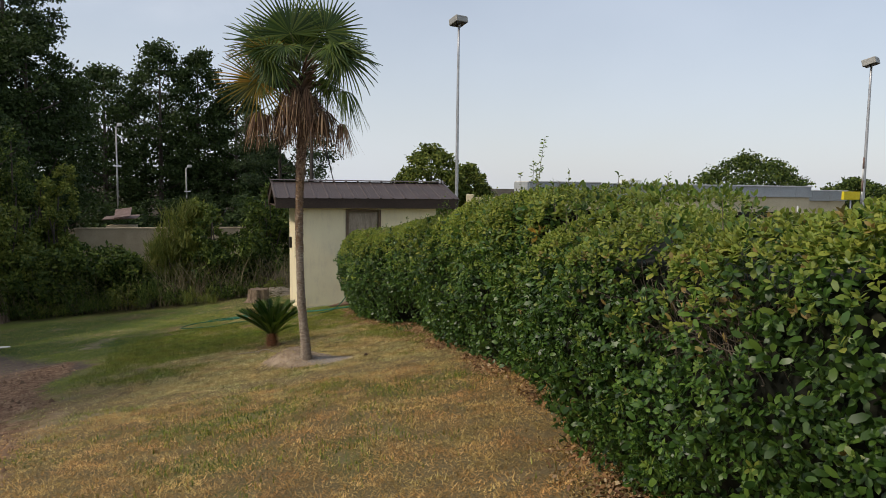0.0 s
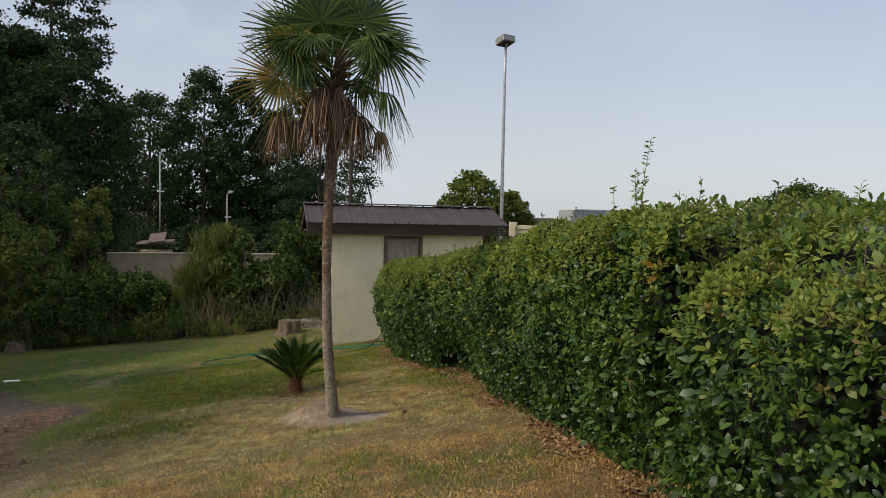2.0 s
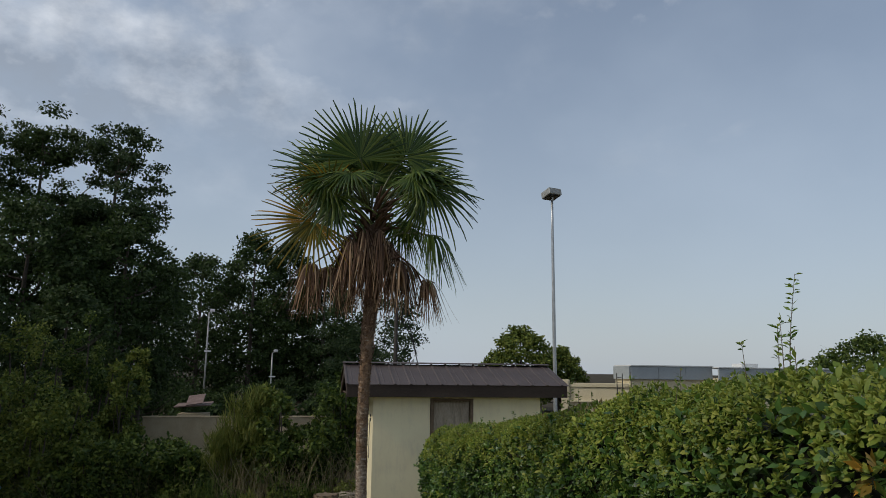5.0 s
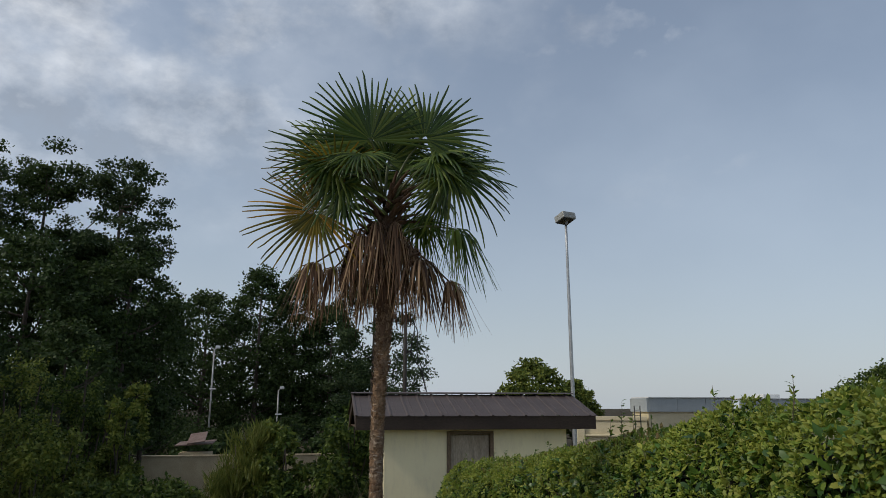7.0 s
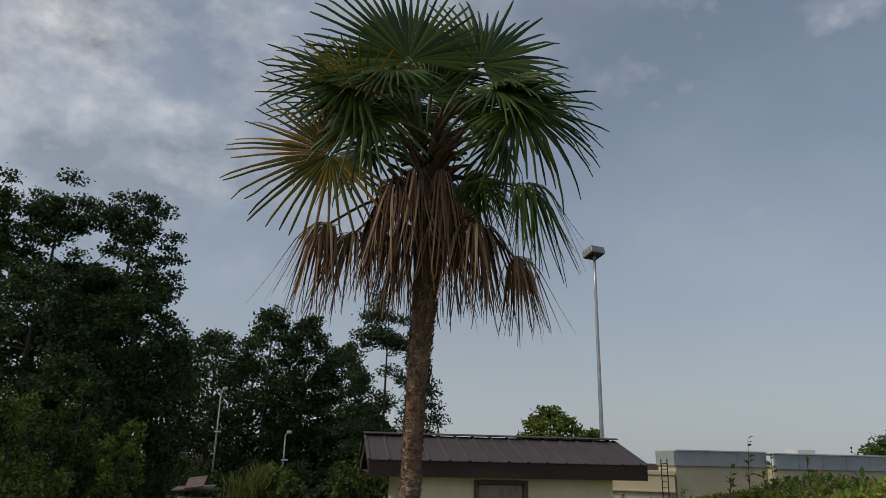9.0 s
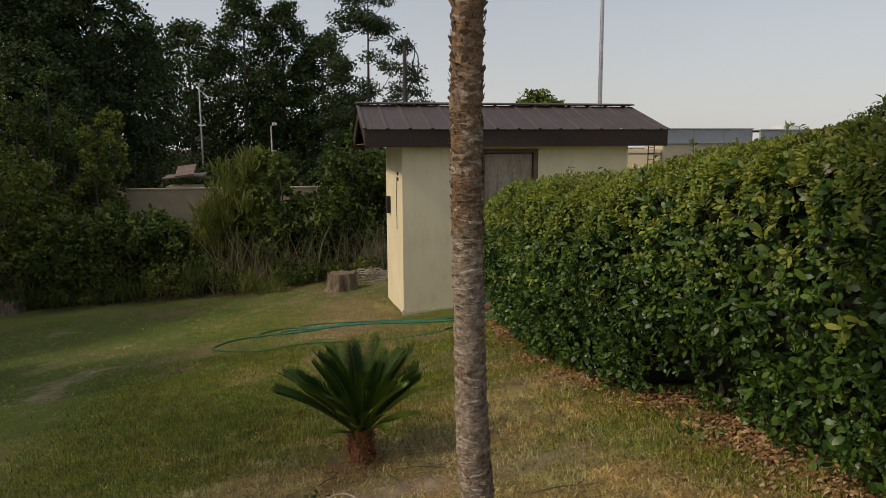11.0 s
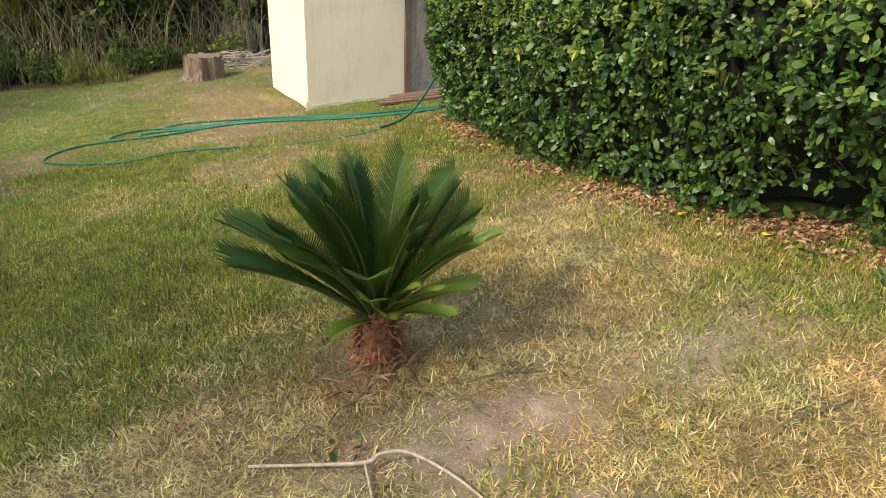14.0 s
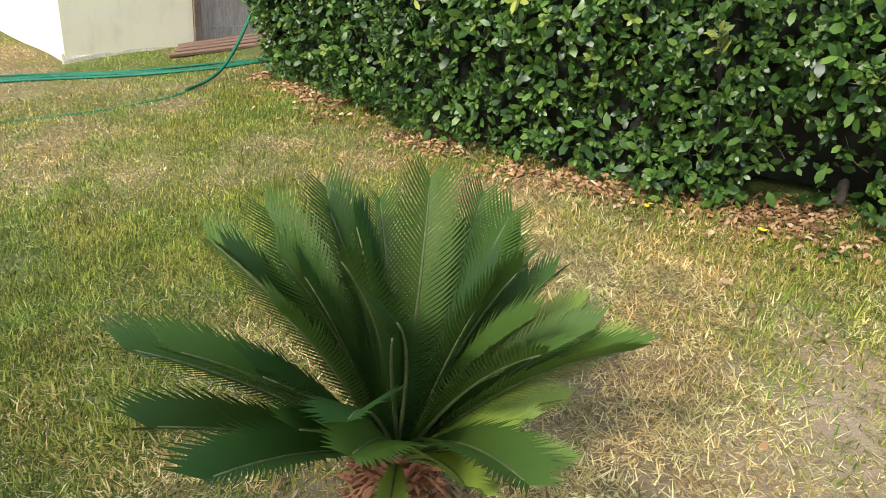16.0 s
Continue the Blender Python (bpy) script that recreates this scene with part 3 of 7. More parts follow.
for nm, val in zip(("lush", "bare", "drive", "woods", "under", "earth"), (*turf(GX, GY), under, earth_strip(GX, GY))):
    ground_me.attributes.new(nm, "FLOAT", "POINT").data.foreach_set("value", np.asarray(val, np.float32).ravel())
m_, n_, l_, b_ = material("lawn_soil", 0.95, 0, 0.15)


def attr(n, name):
    a = n.new("ShaderNodeAttribute")
    a.attribute_name = name
    return a.outputs["Fac"]


_f, _g, _h = noise_tex(n_, l_, 70, 6, 0.7), noise_tex(n_, l_, 9, 6, 0.65), noise_tex(n_, l_, 260, 3)
# the dark stops of these two paint shaded gaps between blades
_dry = ramp(n_, l_, _f.outputs["Fac"], [(0.3, (0.055, 0.04, 0.02)), (0.52, (0.165, 0.125, 0.062)), (0.74, (0.36, 0.28, 0.145))])
_green = ramp(n_, l_, _f.outputs["Fac"], [(0.3, (0.03, 0.05, 0.01)), (0.55, (0.085, 0.125, 0.025)), (0.75, (0.17, 0.2, 0.045))])
_soil = ramp(n_, l_, _g.outputs["Fac"], [(0.3, (0.22, 0.158, 0.1)), (0.55, (0.38, 0.285, 0.195)), (0.75, (0.52, 0.405, 0.285))])
_soil = blend(n_, l_, 1.0, _soil, ramp(n_, l_, _h.outputs["Fac"], [(0.3, (0.6, 0.6, 0.6)), (0.6, (1.1, 1.1, 1.1))]), "MULTIPLY")
_drive = ramp(n_, l_, _g.outputs["Fac"], [(0.3, (0.08, 0.06, 0.046)), (0.7, (0.155, 0.122, 0.095))])
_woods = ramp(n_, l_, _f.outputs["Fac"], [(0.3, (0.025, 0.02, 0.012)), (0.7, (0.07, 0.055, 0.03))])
_dry2 = ramp(n_, l_, _f.outputs["Fac"], [(0.3, (0.12, 0.084, 0.035)), (0.52, (0.24, 0.172, 0.072)), (0.74, (0.36, 0.265, 0.12))])
_green2 = ramp(n_, l_, _f.outputs["Fac"], [(0.3, (0.07, 0.09, 0.018)), (0.55, (0.15, 0.18, 0.035)), (0.75, (0.25, 0.25, 0.06))])
_c = blend(n_, l_, attr(n_, "under"), blend(n_, l_, attr(n_, "lush"), _dry2, _green2), blend(n_, l_, attr(n_, "lush"), _dry, _green))
_c = blend(n_, l_, attr(n_, "bare"), _c, _soil)
_c = blend(n_, l_, attr(n_, "drive"), _c, _drive)
_earth = ramp(n_, l_, _g.outputs["Fac"], [(0.32, (0.1, 0.058, 0.036)), (0.5, (0.23, 0.14, 0.085)), (0.68, (0.38, 0.26, 0.165))])
_earth = blend(n_, l_, 1.0, _earth, ramp(n_, l_, _f.outputs["Fac"], [(0.35, (0.55, 0.5, 0.48)), (0.6, (1.15, 1.12, 1.1))]), "MULTIPLY")
_c = blend(n_, l_, attr(n_, "earth"), _c, _earth)
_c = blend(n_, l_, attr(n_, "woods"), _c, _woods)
l_.new(_c, b_.inputs["Base Color"])
bump(n_, l_, b_, _f.outputs["Fac"], 0.8, 0.012)
ground = tagged(part("ground", ground_me, m_), "sloping dry lawn with green and bare soil patches", "ground", kind="structure")

# ---- grass blades ----
def blades(name, n, x0, x1, y0, y1, green, mat, label, hmin, hmax, seed, lie=0.6, short=False, wide=1.0):
    rng = np.random.default_rng(seed)
    x, y = rng.uniform(x0, x1, n), rng.uniform(y0, y1, n)
    lush, bare, drive, woods = turf(x, y)
    p = (lush if green else 1 - 0.68 * lush) * (1 - np.where(y > -6.9, 0.84, 0.965) * bare) * (1 - 0.93 * drive) * (1 - 0.8 * woods) * (1 - (0.9 if green else 0.72) * earth_strip(x, y))
    p = p * smooth(0.1, 1.3, x - x0 + 0.5 * vnoise(x, y, 0.5, 88)) * (smooth(0.1, 1.3, y - y0) if y0 < -12 else 1) * (smooth(0, 1.2, y1 - y) if y1 > 0 else 1)   # thins out at its borders
    p = p * (0.45 + 0.55 * smooth(0.25, 0.6, vnoise(x, y, 0.17, seed + 3)))
    foot = x < hedge_foot(y) + 0.12
    keep = (rng.random(n) < p) & foot & ~((x > -0.04) & (x < 3.5) & (y > -0.03) & (y < 2.2)) & (np.hypot(x + 0.725, y + 7.70) > 0.09)
    x, y = x[keep], y[keep]
    k = len(x)
    h = rng.uniform(hmin, hmax, k)
    a, t = rng.uniform(0, 2 * np.pi, k), np.abs(rng.normal(0, lie, k)).clip(0.05, 1.45) if lie < 1.05 else rng.normal(lie, 0.28, k).clip(0.3, 1.5)
    d = np.stack([np.cos(a) * np.sin(t), np.sin(a) * np.sin(t), np.cos(t)], -1)
    s = np.stack([-np.sin(a), np.cos(a), np.zeros(k)], -1) * rng.uniform(0.0016, 0.0034, k)[:, None] * wide
    base = np.stack([x, y, lay(x, y) - 0.004], -1)
    mid = base + d * (h * 0.55)[:, None]
    tip = mid + unit(d + [[0, 0, -0.55]]) * (h * 0.5)[:, None]
    tip[:, 2] = np.maximum(tip[:, 2], lay(tip[:, 0], tip[:, 1]) + 0.004)
    if short:                                  # short matted blades, one face each
        V = np.stack([base - s, base + s, tip], 1).reshape(-1, 3)
        return tagged(part(name, mesh_of(name, V, np.arange(3 * k).reshape(-1, 3), mat), None), label, "grass", kind="stuff")
    V = np.stack([base - s, base + s, mid + s * 0.8, mid - s * 0.8, tip], 1).reshape(-1, 3)
    o = (np.arange(k) * 5)[:, None]
    F = np.stack([o + [[0, 1, 2]], o + [[0, 2, 3]], o + [[3, 2, 4]]], 1).reshape(-1, 3)
    return tagged(part(name, mesh_of(name, V, F, mat), None), label, "grass", kind="stuff")


def hedge_surface(y, s):
    """A place on the hedge: y along it, s from 0 (front foot) over the top (0.5) to 1 (back foot)."""
    foot, face, top = np.interp(y, _HY, _HX), np.interp(y, _HY, _HF), np.interp(y, _HY, _HT)
    g = lay(face, y)
    back = face + HEDGE_WIDE
    a = np.pi * s
    ex = 0.38
    cx, sz = np.cos(a), np.sin(a)
    px = (face + back) / 2 - np.sign(cx) * np.abs(cx) ** ex * HEDGE_WIDE / 2
    pz = np.abs(sz) ** (ex * 1.25) * top
    low = smooth(0.55, 0.0, pz / top)
    px = px + low * (foot - face) * (cx > 0)
    bulge = 0.20 * (vnoise(y + 3.1 * (cx < 0), pz * 1.3, 0.62, 21) - 0.5) + 0.10 * (vnoise(y, pz + 2 * px, 0.24, 22) - 0.5)
    px = px - np.where(cx > 0, 1, -1) * bulge * np.abs(cx) ** 0.5
    pz = pz + 0.16 * (vnoise(y, px, 0.55, 23) - 0.45) * np.abs(sz) ** 2
    end = smooth(HEDGE_END, HEDGE_END - 0.35, y)          # the end rounds off
    mid = (face + back) / 2
    px = mid + (px - mid) * (0.8 + 0.2 * end)
    pz = pz * (0.88 + 0.12 * end)
    return np.stack([px, y + 0 * s, g + pz], -1)


def hedge_normal(y, s):
    d = 0.01
    a = hedge_surface(y + d, s) - hedge_surface(y - d, s)
    b = hedge_surface(y, np.clip(s + d, 0, 1)) - hedge_surface(y, np.clip(s - d, 0, 1))
    return -unit(np.cross(a, b))


def build_hedge():
    hedge = thing("hedge", "clipped dense evergreen hedge with yellow-green new growth", "hedge", (1.3, -9, float(lay(1.3, -9))))
    inv = hedge.matrix_basis.inverted()
    rng = np.random.default_rng(11)
    ys, ss = np.arange(HEDGE_START, HEDGE_END - 0.06, 0.12), np.linspace(0.0, 1.0, 30)
    Y, S = np.meshgrid(ys, ss, indexing="ij")
    # near-black shell: its colour paints the shade seen between the leaves
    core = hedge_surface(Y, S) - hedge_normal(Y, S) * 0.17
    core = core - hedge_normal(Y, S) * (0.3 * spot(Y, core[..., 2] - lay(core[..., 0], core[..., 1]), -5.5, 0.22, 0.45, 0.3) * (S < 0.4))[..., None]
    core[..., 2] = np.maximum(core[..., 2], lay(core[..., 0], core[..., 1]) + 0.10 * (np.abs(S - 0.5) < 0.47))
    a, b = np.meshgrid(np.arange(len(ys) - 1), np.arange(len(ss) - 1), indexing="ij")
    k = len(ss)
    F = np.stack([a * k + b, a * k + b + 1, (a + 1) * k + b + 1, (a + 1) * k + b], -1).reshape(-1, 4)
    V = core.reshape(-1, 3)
    part("shade_core", mesh_of("shade_core", V, F, HEDGE_DARK, True), None, hedge, "near-black shell painted as the shaded inside of the hedge", inv)
    # the far end is closed by a curved cap, painted the same near-black shade
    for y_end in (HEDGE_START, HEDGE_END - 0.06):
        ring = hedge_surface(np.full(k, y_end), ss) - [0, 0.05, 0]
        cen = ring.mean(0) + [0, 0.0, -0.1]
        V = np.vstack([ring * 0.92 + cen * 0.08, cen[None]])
        part("shade_cap", mesh_of("shade_cap", V, np.stack([np.arange(k - 1), np.full(k - 1, k), np.arange(1, k)], -1), HEDGE_DARK), None, hedge, "", inv)

    def leaves(n, y0, y1, s0, s1, lmin, lmax, depth, upward):
        y, s = rng.uniform(y0, y1, n), rng.uniform(s0, s1, n)
        if s1 < 0.45:                             # even over the height of the front
            hh = rng.uniform(0.03, 0.99, n)
            s = np.arcsin(hh ** (1 / 0.475)) / np.pi
            s = np.where((s < s0) | (s > s1), rng.uniform(max(s0, 0.0005), s1, n) if s0 > 0.03 else s, s)
        if s1 > 0.6 and s0 > 0.2 and s1 < 0.9:    # even over the width of the top
            q = rng.uniform(-0.92, 0.95, n)
            s = np.arccos(np.sign(q) * np.abs(q) ** 2.63) / np.pi
        p, nr = hedge_surface(y, s), hedge_normal(y, s)
        keep = p[:, 2] > lay(p[:, 0], p[:, 1]) + 0.03
        # thin patch of bare twigs
        thin = spot(y, p[:, 2] - lay(p[:, 0], p[:, 1]), -12.05, 0.9, 0.22, 0.6) * (s < 0.36)
        hollow = spot(y, p[:, 2] - lay(p[:, 0], p[:, 1]), -5.5, 0.18, 0.36, 0.2) * (s < 0.4)
        up = p[:, 2] - lay(p[:, 0], p[:, 1])
        twiggy = (spot(y, up, -13.9, 1.12, 0.13, 0.1) + spot(y, up, -14.2, 1.0, 0.1, 0.13) + spot(y, up, -14.5, 0.92, 0.16, 0.11) + spot(y, up, -14.2, 0.5, 0.08, 0.1)) * (s < 0.4)
        keep &= rng.random(n) > 0.8 * thin + 0.92 * hollow + 0.85 * twiggy
        p, nr, y, s = p[keep], nr[keep], y[keep], s[keep]
        m = len(p)
        p = p - nr * rng.uniform(-0.035, depth, m)[:, None]
        rd = random_dirs(m, rng)
        along = unit(rd * 0.9 + nr * 0.75 + np.array([0, 0, upward]))
        normal = unit(nr * 0.9 + rd[::-1] * 0.6 + np.array([0, 0, 0.5]))
        L = rng.uniform(lmin, lmax, m) * np.interp(y, [-13.0, -12.4], [0.78, 1.0])
        return p, along, normal, L

    def joined(name, sets, mat, label, ratio=0.48):
        p, al, no, L = (np.concatenate(q) for q in zip(*sets))
        V, F = leaf_arrays(p, al, no, L, L * ratio, oval=True)
        tagged(part(name, mesh_of(name, V, F, mat), None, hedge, label, inv), kind="stuff")

    def whorls(n, y0, y1, h0, h1, lmin, lmax, sink, upward, k=7, gaps=1.0, top=False, fade=0.0):
        """Rosettes of leaves at the shoots' ends; dark gaps stay between the clumps."""
        y = rng.uniform(y0, y1, n)
        if top:
            q = rng.uniform(-0.95, 0.96, n)
            s = np.arccos(np.sign(q) * np.abs(q) ** 2.63) / np.pi
        else:
            s = np.arcsin(rng.uniform(h0, h1, n) ** (1 / 0.475)) / np.pi
        p, nr = hedge_surface(y, s), hedge_normal(y, s)
        up = p[:, 2] - lay(p[:, 0], p[:, 1])
        hollow = spot(y, up, -5.5, 0.18, 0.36, 0.2)
        bare = 0.4 * spot(y, up, -12.05, 0.9, 0.22, 0.6) + 0.92 * hollow + 0.9 * (spot(y, up, -13.9, 1.12, 0.13, 0.1) + spot(y, up, -14.2, 1.0, 0.1, 0.13) + spot(y, up, -14.5, 0.92, 0.16, 0.11) + spot(y, up, -14.2, 0.5, 0.08, 0.1))
        full = smooth(0.14, 0.5, vnoise(y, up * 1.1 + 3.0 * top * p[:, 0], 0.16, 62)) + 0.1
        keep = (up > 0.05) & (rng.random(n) > bare * (not top)) & (rng.random(n) < 1 - gaps + gaps * full)
        keep &= rng.random(n) > fade * smooth(0.68, 0.9, up / np.interp(y, _HY, _HT))
        p, nr, y, up = p[keep], nr[keep], y[keep], up[keep]
        m = len(p)
        p = p + nr * (0.11 * (vnoise(y, up, 0.2, 63) - 0.5) - rng.uniform(-0.02, sink, m))[:, None]
        axis = unit(nr * 0.9 + random_dirs(m, rng) * 0.55 + np.array([0, 0, upward]))
        e1 = unit(np.cross(axis, random_dirs(m, rng)))
        e2 = np.cross(axis, e1)
        size = rng.uniform(lmin, lmax, m) * np.interp(y, [-12.9, -12.4], [0.86, 1.0])
        out = []
        for j in range(k):
            a, t = j * 2.4 + rng.uniform(-0.35, 0.35, m), np.radians(22 + 60 * (j / (k - 1)) + rng.normal(0, 9, m))
            al = axis * np.cos(t)[:, None] + (e1 * np.cos(a)[:, None] + e2 * np.sin(a)[:, None]) * np.sin(t)[:, None]
            no = unit(axis - al * np.sum(axis * al, 1, keepdims=True) * 0.98 + random_dirs(m, rng) * 0.22)
            out.append((p + axis * (0.03 * (1 - j / k)), al, no, size * (0.62 + 0.42 * j / (k - 1)) * rng.uniform(0.85, 1.15, m)))
        return tuple(np.concatenate(q) for q in zip(*out))

    near = 0.046, 0.08
    joined("side_foliage", [whorls(7000, -12.3, HEDGE_END, 0.02, 0.985, 0.036, 0.057, 0.09, 0.25, 7, 0.85, False, 0.78), whorls(5200, HEDGE_START, -12.3, 0.02, 0.985, 0.034, 0.054, 0.09, 0.25, 7, 0.8, False, 0.5), leaves(17000, -16.5, HEDGE_END, 0.0, 0.36, *near, 0.17, 0.12)],
           HEDGE_LEAF, "glossy dark green oval leaves", 0.5)
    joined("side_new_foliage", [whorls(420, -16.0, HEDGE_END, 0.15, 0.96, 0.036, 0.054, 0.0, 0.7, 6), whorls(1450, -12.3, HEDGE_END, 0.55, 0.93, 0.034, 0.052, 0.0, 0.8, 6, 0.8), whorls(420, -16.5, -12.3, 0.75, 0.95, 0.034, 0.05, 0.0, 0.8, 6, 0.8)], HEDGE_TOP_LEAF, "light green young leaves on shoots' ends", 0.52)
    # brighter copies cover the upper face and the top as if sunlit
    joined("upper_foliage", [whorls(1500, -12.3, HEDGE_END, 0.74, 0.92, 0.032, 0.05, -0.01, 0.9, 6, 0.6), whorls(2900, -12.3, HEDGE_END, 0.88, 0.995, 0.032, 0.05, -0.01, 0.9, 6, 0.5), whorls(1000, -16.5, -12.3, 0.86, 0.995, 0.036, 0.052, -0.01, 0.9, 6, 0.5)], HEDGE_SUN_LEAF, "yellow-green leaves on the upper side, sunlight painted into their tone", 0.52)
    joined("top_side_foliage", [whorls(4600, HEDGE_START, HEDGE_END, 0, 1, 0.032, 0.054, 0.03, 1.1, 6, 0.4, True)], HEDGE_SUN_LEAF, "young leaves on the top, yellow-green with sunlight painted in", 0.5)
    joined("back_foliage", [leaves(3500, HEDGE_START, HEDGE_END, 0.66, 0.97, 0.06, 0.1, 0.1, 0.1), leaves(1500, HEDGE_END - 0.45, HEDGE_END, 0.02, 0.6, *near, 0.14, 0.2)], HEDGE_LEAF, "")
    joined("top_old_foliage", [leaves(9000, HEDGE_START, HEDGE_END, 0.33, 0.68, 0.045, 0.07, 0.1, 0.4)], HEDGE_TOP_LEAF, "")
    joined("bronze_foliage", [whorls(80, -16.5, -12.4, 0.86, 0.99, 0.04, 0.058, 0.0, 0.8, 6), leaves(130, -14.7, -13.6, 0.12, 0.34, 0.035, 0.06, 0.03, 0.2), leaves(160, -12.2, -11.9, 0.12, 0.34, 0.04, 0.07, 0.06, 0.2), leaves(500, -8, -4, 0.36, 0.6, 0.035, 0.06, 0.0, 0.9), whorls(22, -15.5, -11.5, 0.4, 0.95, 0.035, 0.05, 0.02, 0.5, 6)],
           HEDGE_BRONZE, "bronze-red young and withered leaves")
    # caps of leaves on both ends
    for y_end, sg in ((HEDGE_END - 0.1, 1), (HEDGE_START, -1)):
        n = 3000
        u, v = rng.uniform(0, 1, n) ** 0.5, rng.uniform(0.02, 0.98, n)
        r = hedge_surface(np.full(n, y_end), v)
        cen = r.mean(0)
        p = cen + (r - cen) * u[:, None] + np.stack([0 * u, sg * (0.16 * (1 - u ** 2) + rng.uniform(-0.06, 0.05, n)), 0 * u], -1)
        rd = random_dirs(n, rng)
        nr = unit(np.array([0, 0.8 * sg, 0.2]) + (r - cen) * u[:, None] * 0.8)
        V, F = leaf_arrays(p, unit(nr + rd), unit(nr + rd[::-1] * 0.6), rng.uniform(0.05, 0.08, n), rng.uniform(0.022, 0.036, n))
        tagged(part("end_foliage", mesh_of("end_foliage", V, F, HEDGE_LEAF), None, hedge, "", inv), kind="stuff")
    # shoots that stand above the top
    spots = [(-10.7, 0.47, 0.56), (-10.78, 0.45, 0.34), (-10.55, 0.48, 0.3), (-10.4, 0.46, 0.22), (-10.85, 0.46, 0.2), (-11.6, 0.44, 0.16), (-13.4, 0.45, 0.14),
             (-9.6, 0.45, 0.2), (-8.9, 0.42, 0.22), (-7.15, 0.45, 0.36), (-7.0, 0.43, 0.25), (-7.4, 0.45, 0.2), (-6.4, 0.43, 0.13), (-5.6, 0.4, 0.16), (-4.6, 0.42, 0.16), (-2.3, 0.44, 0.2)]
    spots += [(float(rng.uniform(-16, -1.6)), float(rng.uniform(0.34, 0.6)), float(rng.uniform(0.06, 0.16))) for _ in range(70)]
    for y, s, h in spots:
        p = hedge_surface(np.array([y]), np.array([s]))[0] - [0, 0, 0.08]
        bend = rng.normal(0, 0.05, 2) * h * 2
        line = spread([p, p + [bend[0] * 0.3, bend[1] * 0.3, (h + 0.08) * 0.5], p + [bend[0], bend[1], h + 0.08]], 4)
        k = max(9, int(h * 90))
        t = np.sort(rng.uniform(0.2, 1, k))
        at = np.stack([np.interp(t * (len(line) - 1), np.arange(len(line)), line[:, i]) for i in range(3)], -1)
        rd = random_dirs(k, rng)
        rd[:, 2] = np.abs(rd[:, 2]) * 0.6 + 0.15
        LV, LF = leaf_arrays(at, rd, unit(random_dirs(k, rng) + [0, 0, 1.2]), rng.uniform(0.028, 0.055, k), rng.uniform(0.012, 0.022, k))
        sh = part("shoot", tube("shoot", line, np.linspace(0.0035, 0.0012, len(line)), TWIG, 5), None, hedge, "", inv)
        part("shoot_leaves", mesh_of("shoot_leaves", LV, LF, HEDGE_TOP_LEAF), None, sh)
    # leafy sprigs that stick out of the face
    for i in range(64):
        y, s = float(rng.uniform(-9.5, -1.9)), float(rng.uniform(0.04, 0.3))
        p, nr = hedge_surface(np.array([y]), np.array([s]))[0], hedge_normal(np.array([y]), np.array([s]))[0]
        d = unit(nr * 0.8 + rng.normal(0, 0.35, 3) + [0, 0, 0.45])
        h = rng.uniform(0.07, 0.15)
        line = spread([p - d * 0.05, p + d * h * 0.5, p + d * h + [0, 0, 0.02]], 3)
        k = int(rng.integers(8, 13))
        t = np.linspace(0.35, 1, k)
        at = np.stack([np.interp(t * (len(line) - 1), np.arange(len(line)), line[:, j]) for j in range(3)], -1)
        LV, LF = leaf_arrays(at, unit(d + random_dirs(k, rng) * 1.1), unit(nr + random_dirs(k, rng) * 0.5 + [0, 0, 0.6]), rng.uniform(0.045, 0.078, k), rng.uniform(0.02, 0.034, k), oval=True)
        sg = part("sprig", tube("sprig", line, np.linspace(0.003, 0.0012, len(line)), TWIG, 5), None, hedge, "", inv)
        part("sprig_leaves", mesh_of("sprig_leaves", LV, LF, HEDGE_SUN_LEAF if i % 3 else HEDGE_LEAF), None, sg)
    # bare stems in the thin patch and at the foot
    runs = []
    for i in range(330):
        y = float(rng.choice([-13.9, -14.2, -14.5]) + rng.normal(0, 0.1) if i >= 46 else rng.uniform(-12.4, -11.8) if i < 26 else rng.uniform(-6.3, -4.9))
        s = float(rng.uniform(0.1, 0.3) if i < 26 else rng.uniform(0.13, 0.25) if i >= 46 else rng.uniform(0.0, 0.06))
        p = hedge_surface(np.array([y]), np.array([s]))[0] + [0.14, 0, -0.1]
        d = unit(np.array([-0.5, rng.normal(0, 0.6), rng.uniform(0.4, 1.2)]))
        runs.append((spread([p, p + d * 0.07 + rng.normal(0, 0.025, 3), p + d * 0.16 + rng.normal(0, 0.05, 3)], 3), np.linspace(0.003, 0.0012, 7)))
    tagged(part("twig_tangle", tubes_joined("twig_tangle", runs, TWIG), None, hedge, "bare grey-brown twigs", inv), kind="stuff")
    for y in (-13.6, -12.3, -10.8, -9.4, -8.0, -6.9, -6.1, -5.5, -4.4, -3.2, -2.1):
        x = float(hedge_foot(y)) + 0.22
        g = float(lay(x, y))
        line = spread([(x, y, g - 0.05), (x + 0.02, y + 0.03, g + 0.2), (x - 0.03, y + 0.08, g + 0.55)], 4)
        part("stem", tube("stem", line, np.linspace(0.028, 0.016, len(line)), TWIG, 7), None, hedge, "", inv)
    # withered clump caught in the side
    p, nr = hedge_surface(np.array([-11.66]), np.array([0.235]))[0], np.array([-1, 0, 0.2])
    k = 16
    rd = random_dirs(k, rng)
    V, F = leaf_arrays(p + rd * 0.035 + nr * 0.02, unit(rd + nr), unit(nr + rd[::-1] * 0.5), rng.uniform(0.05, 0.08, k), rng.uniform(0.02, 0.035, k))
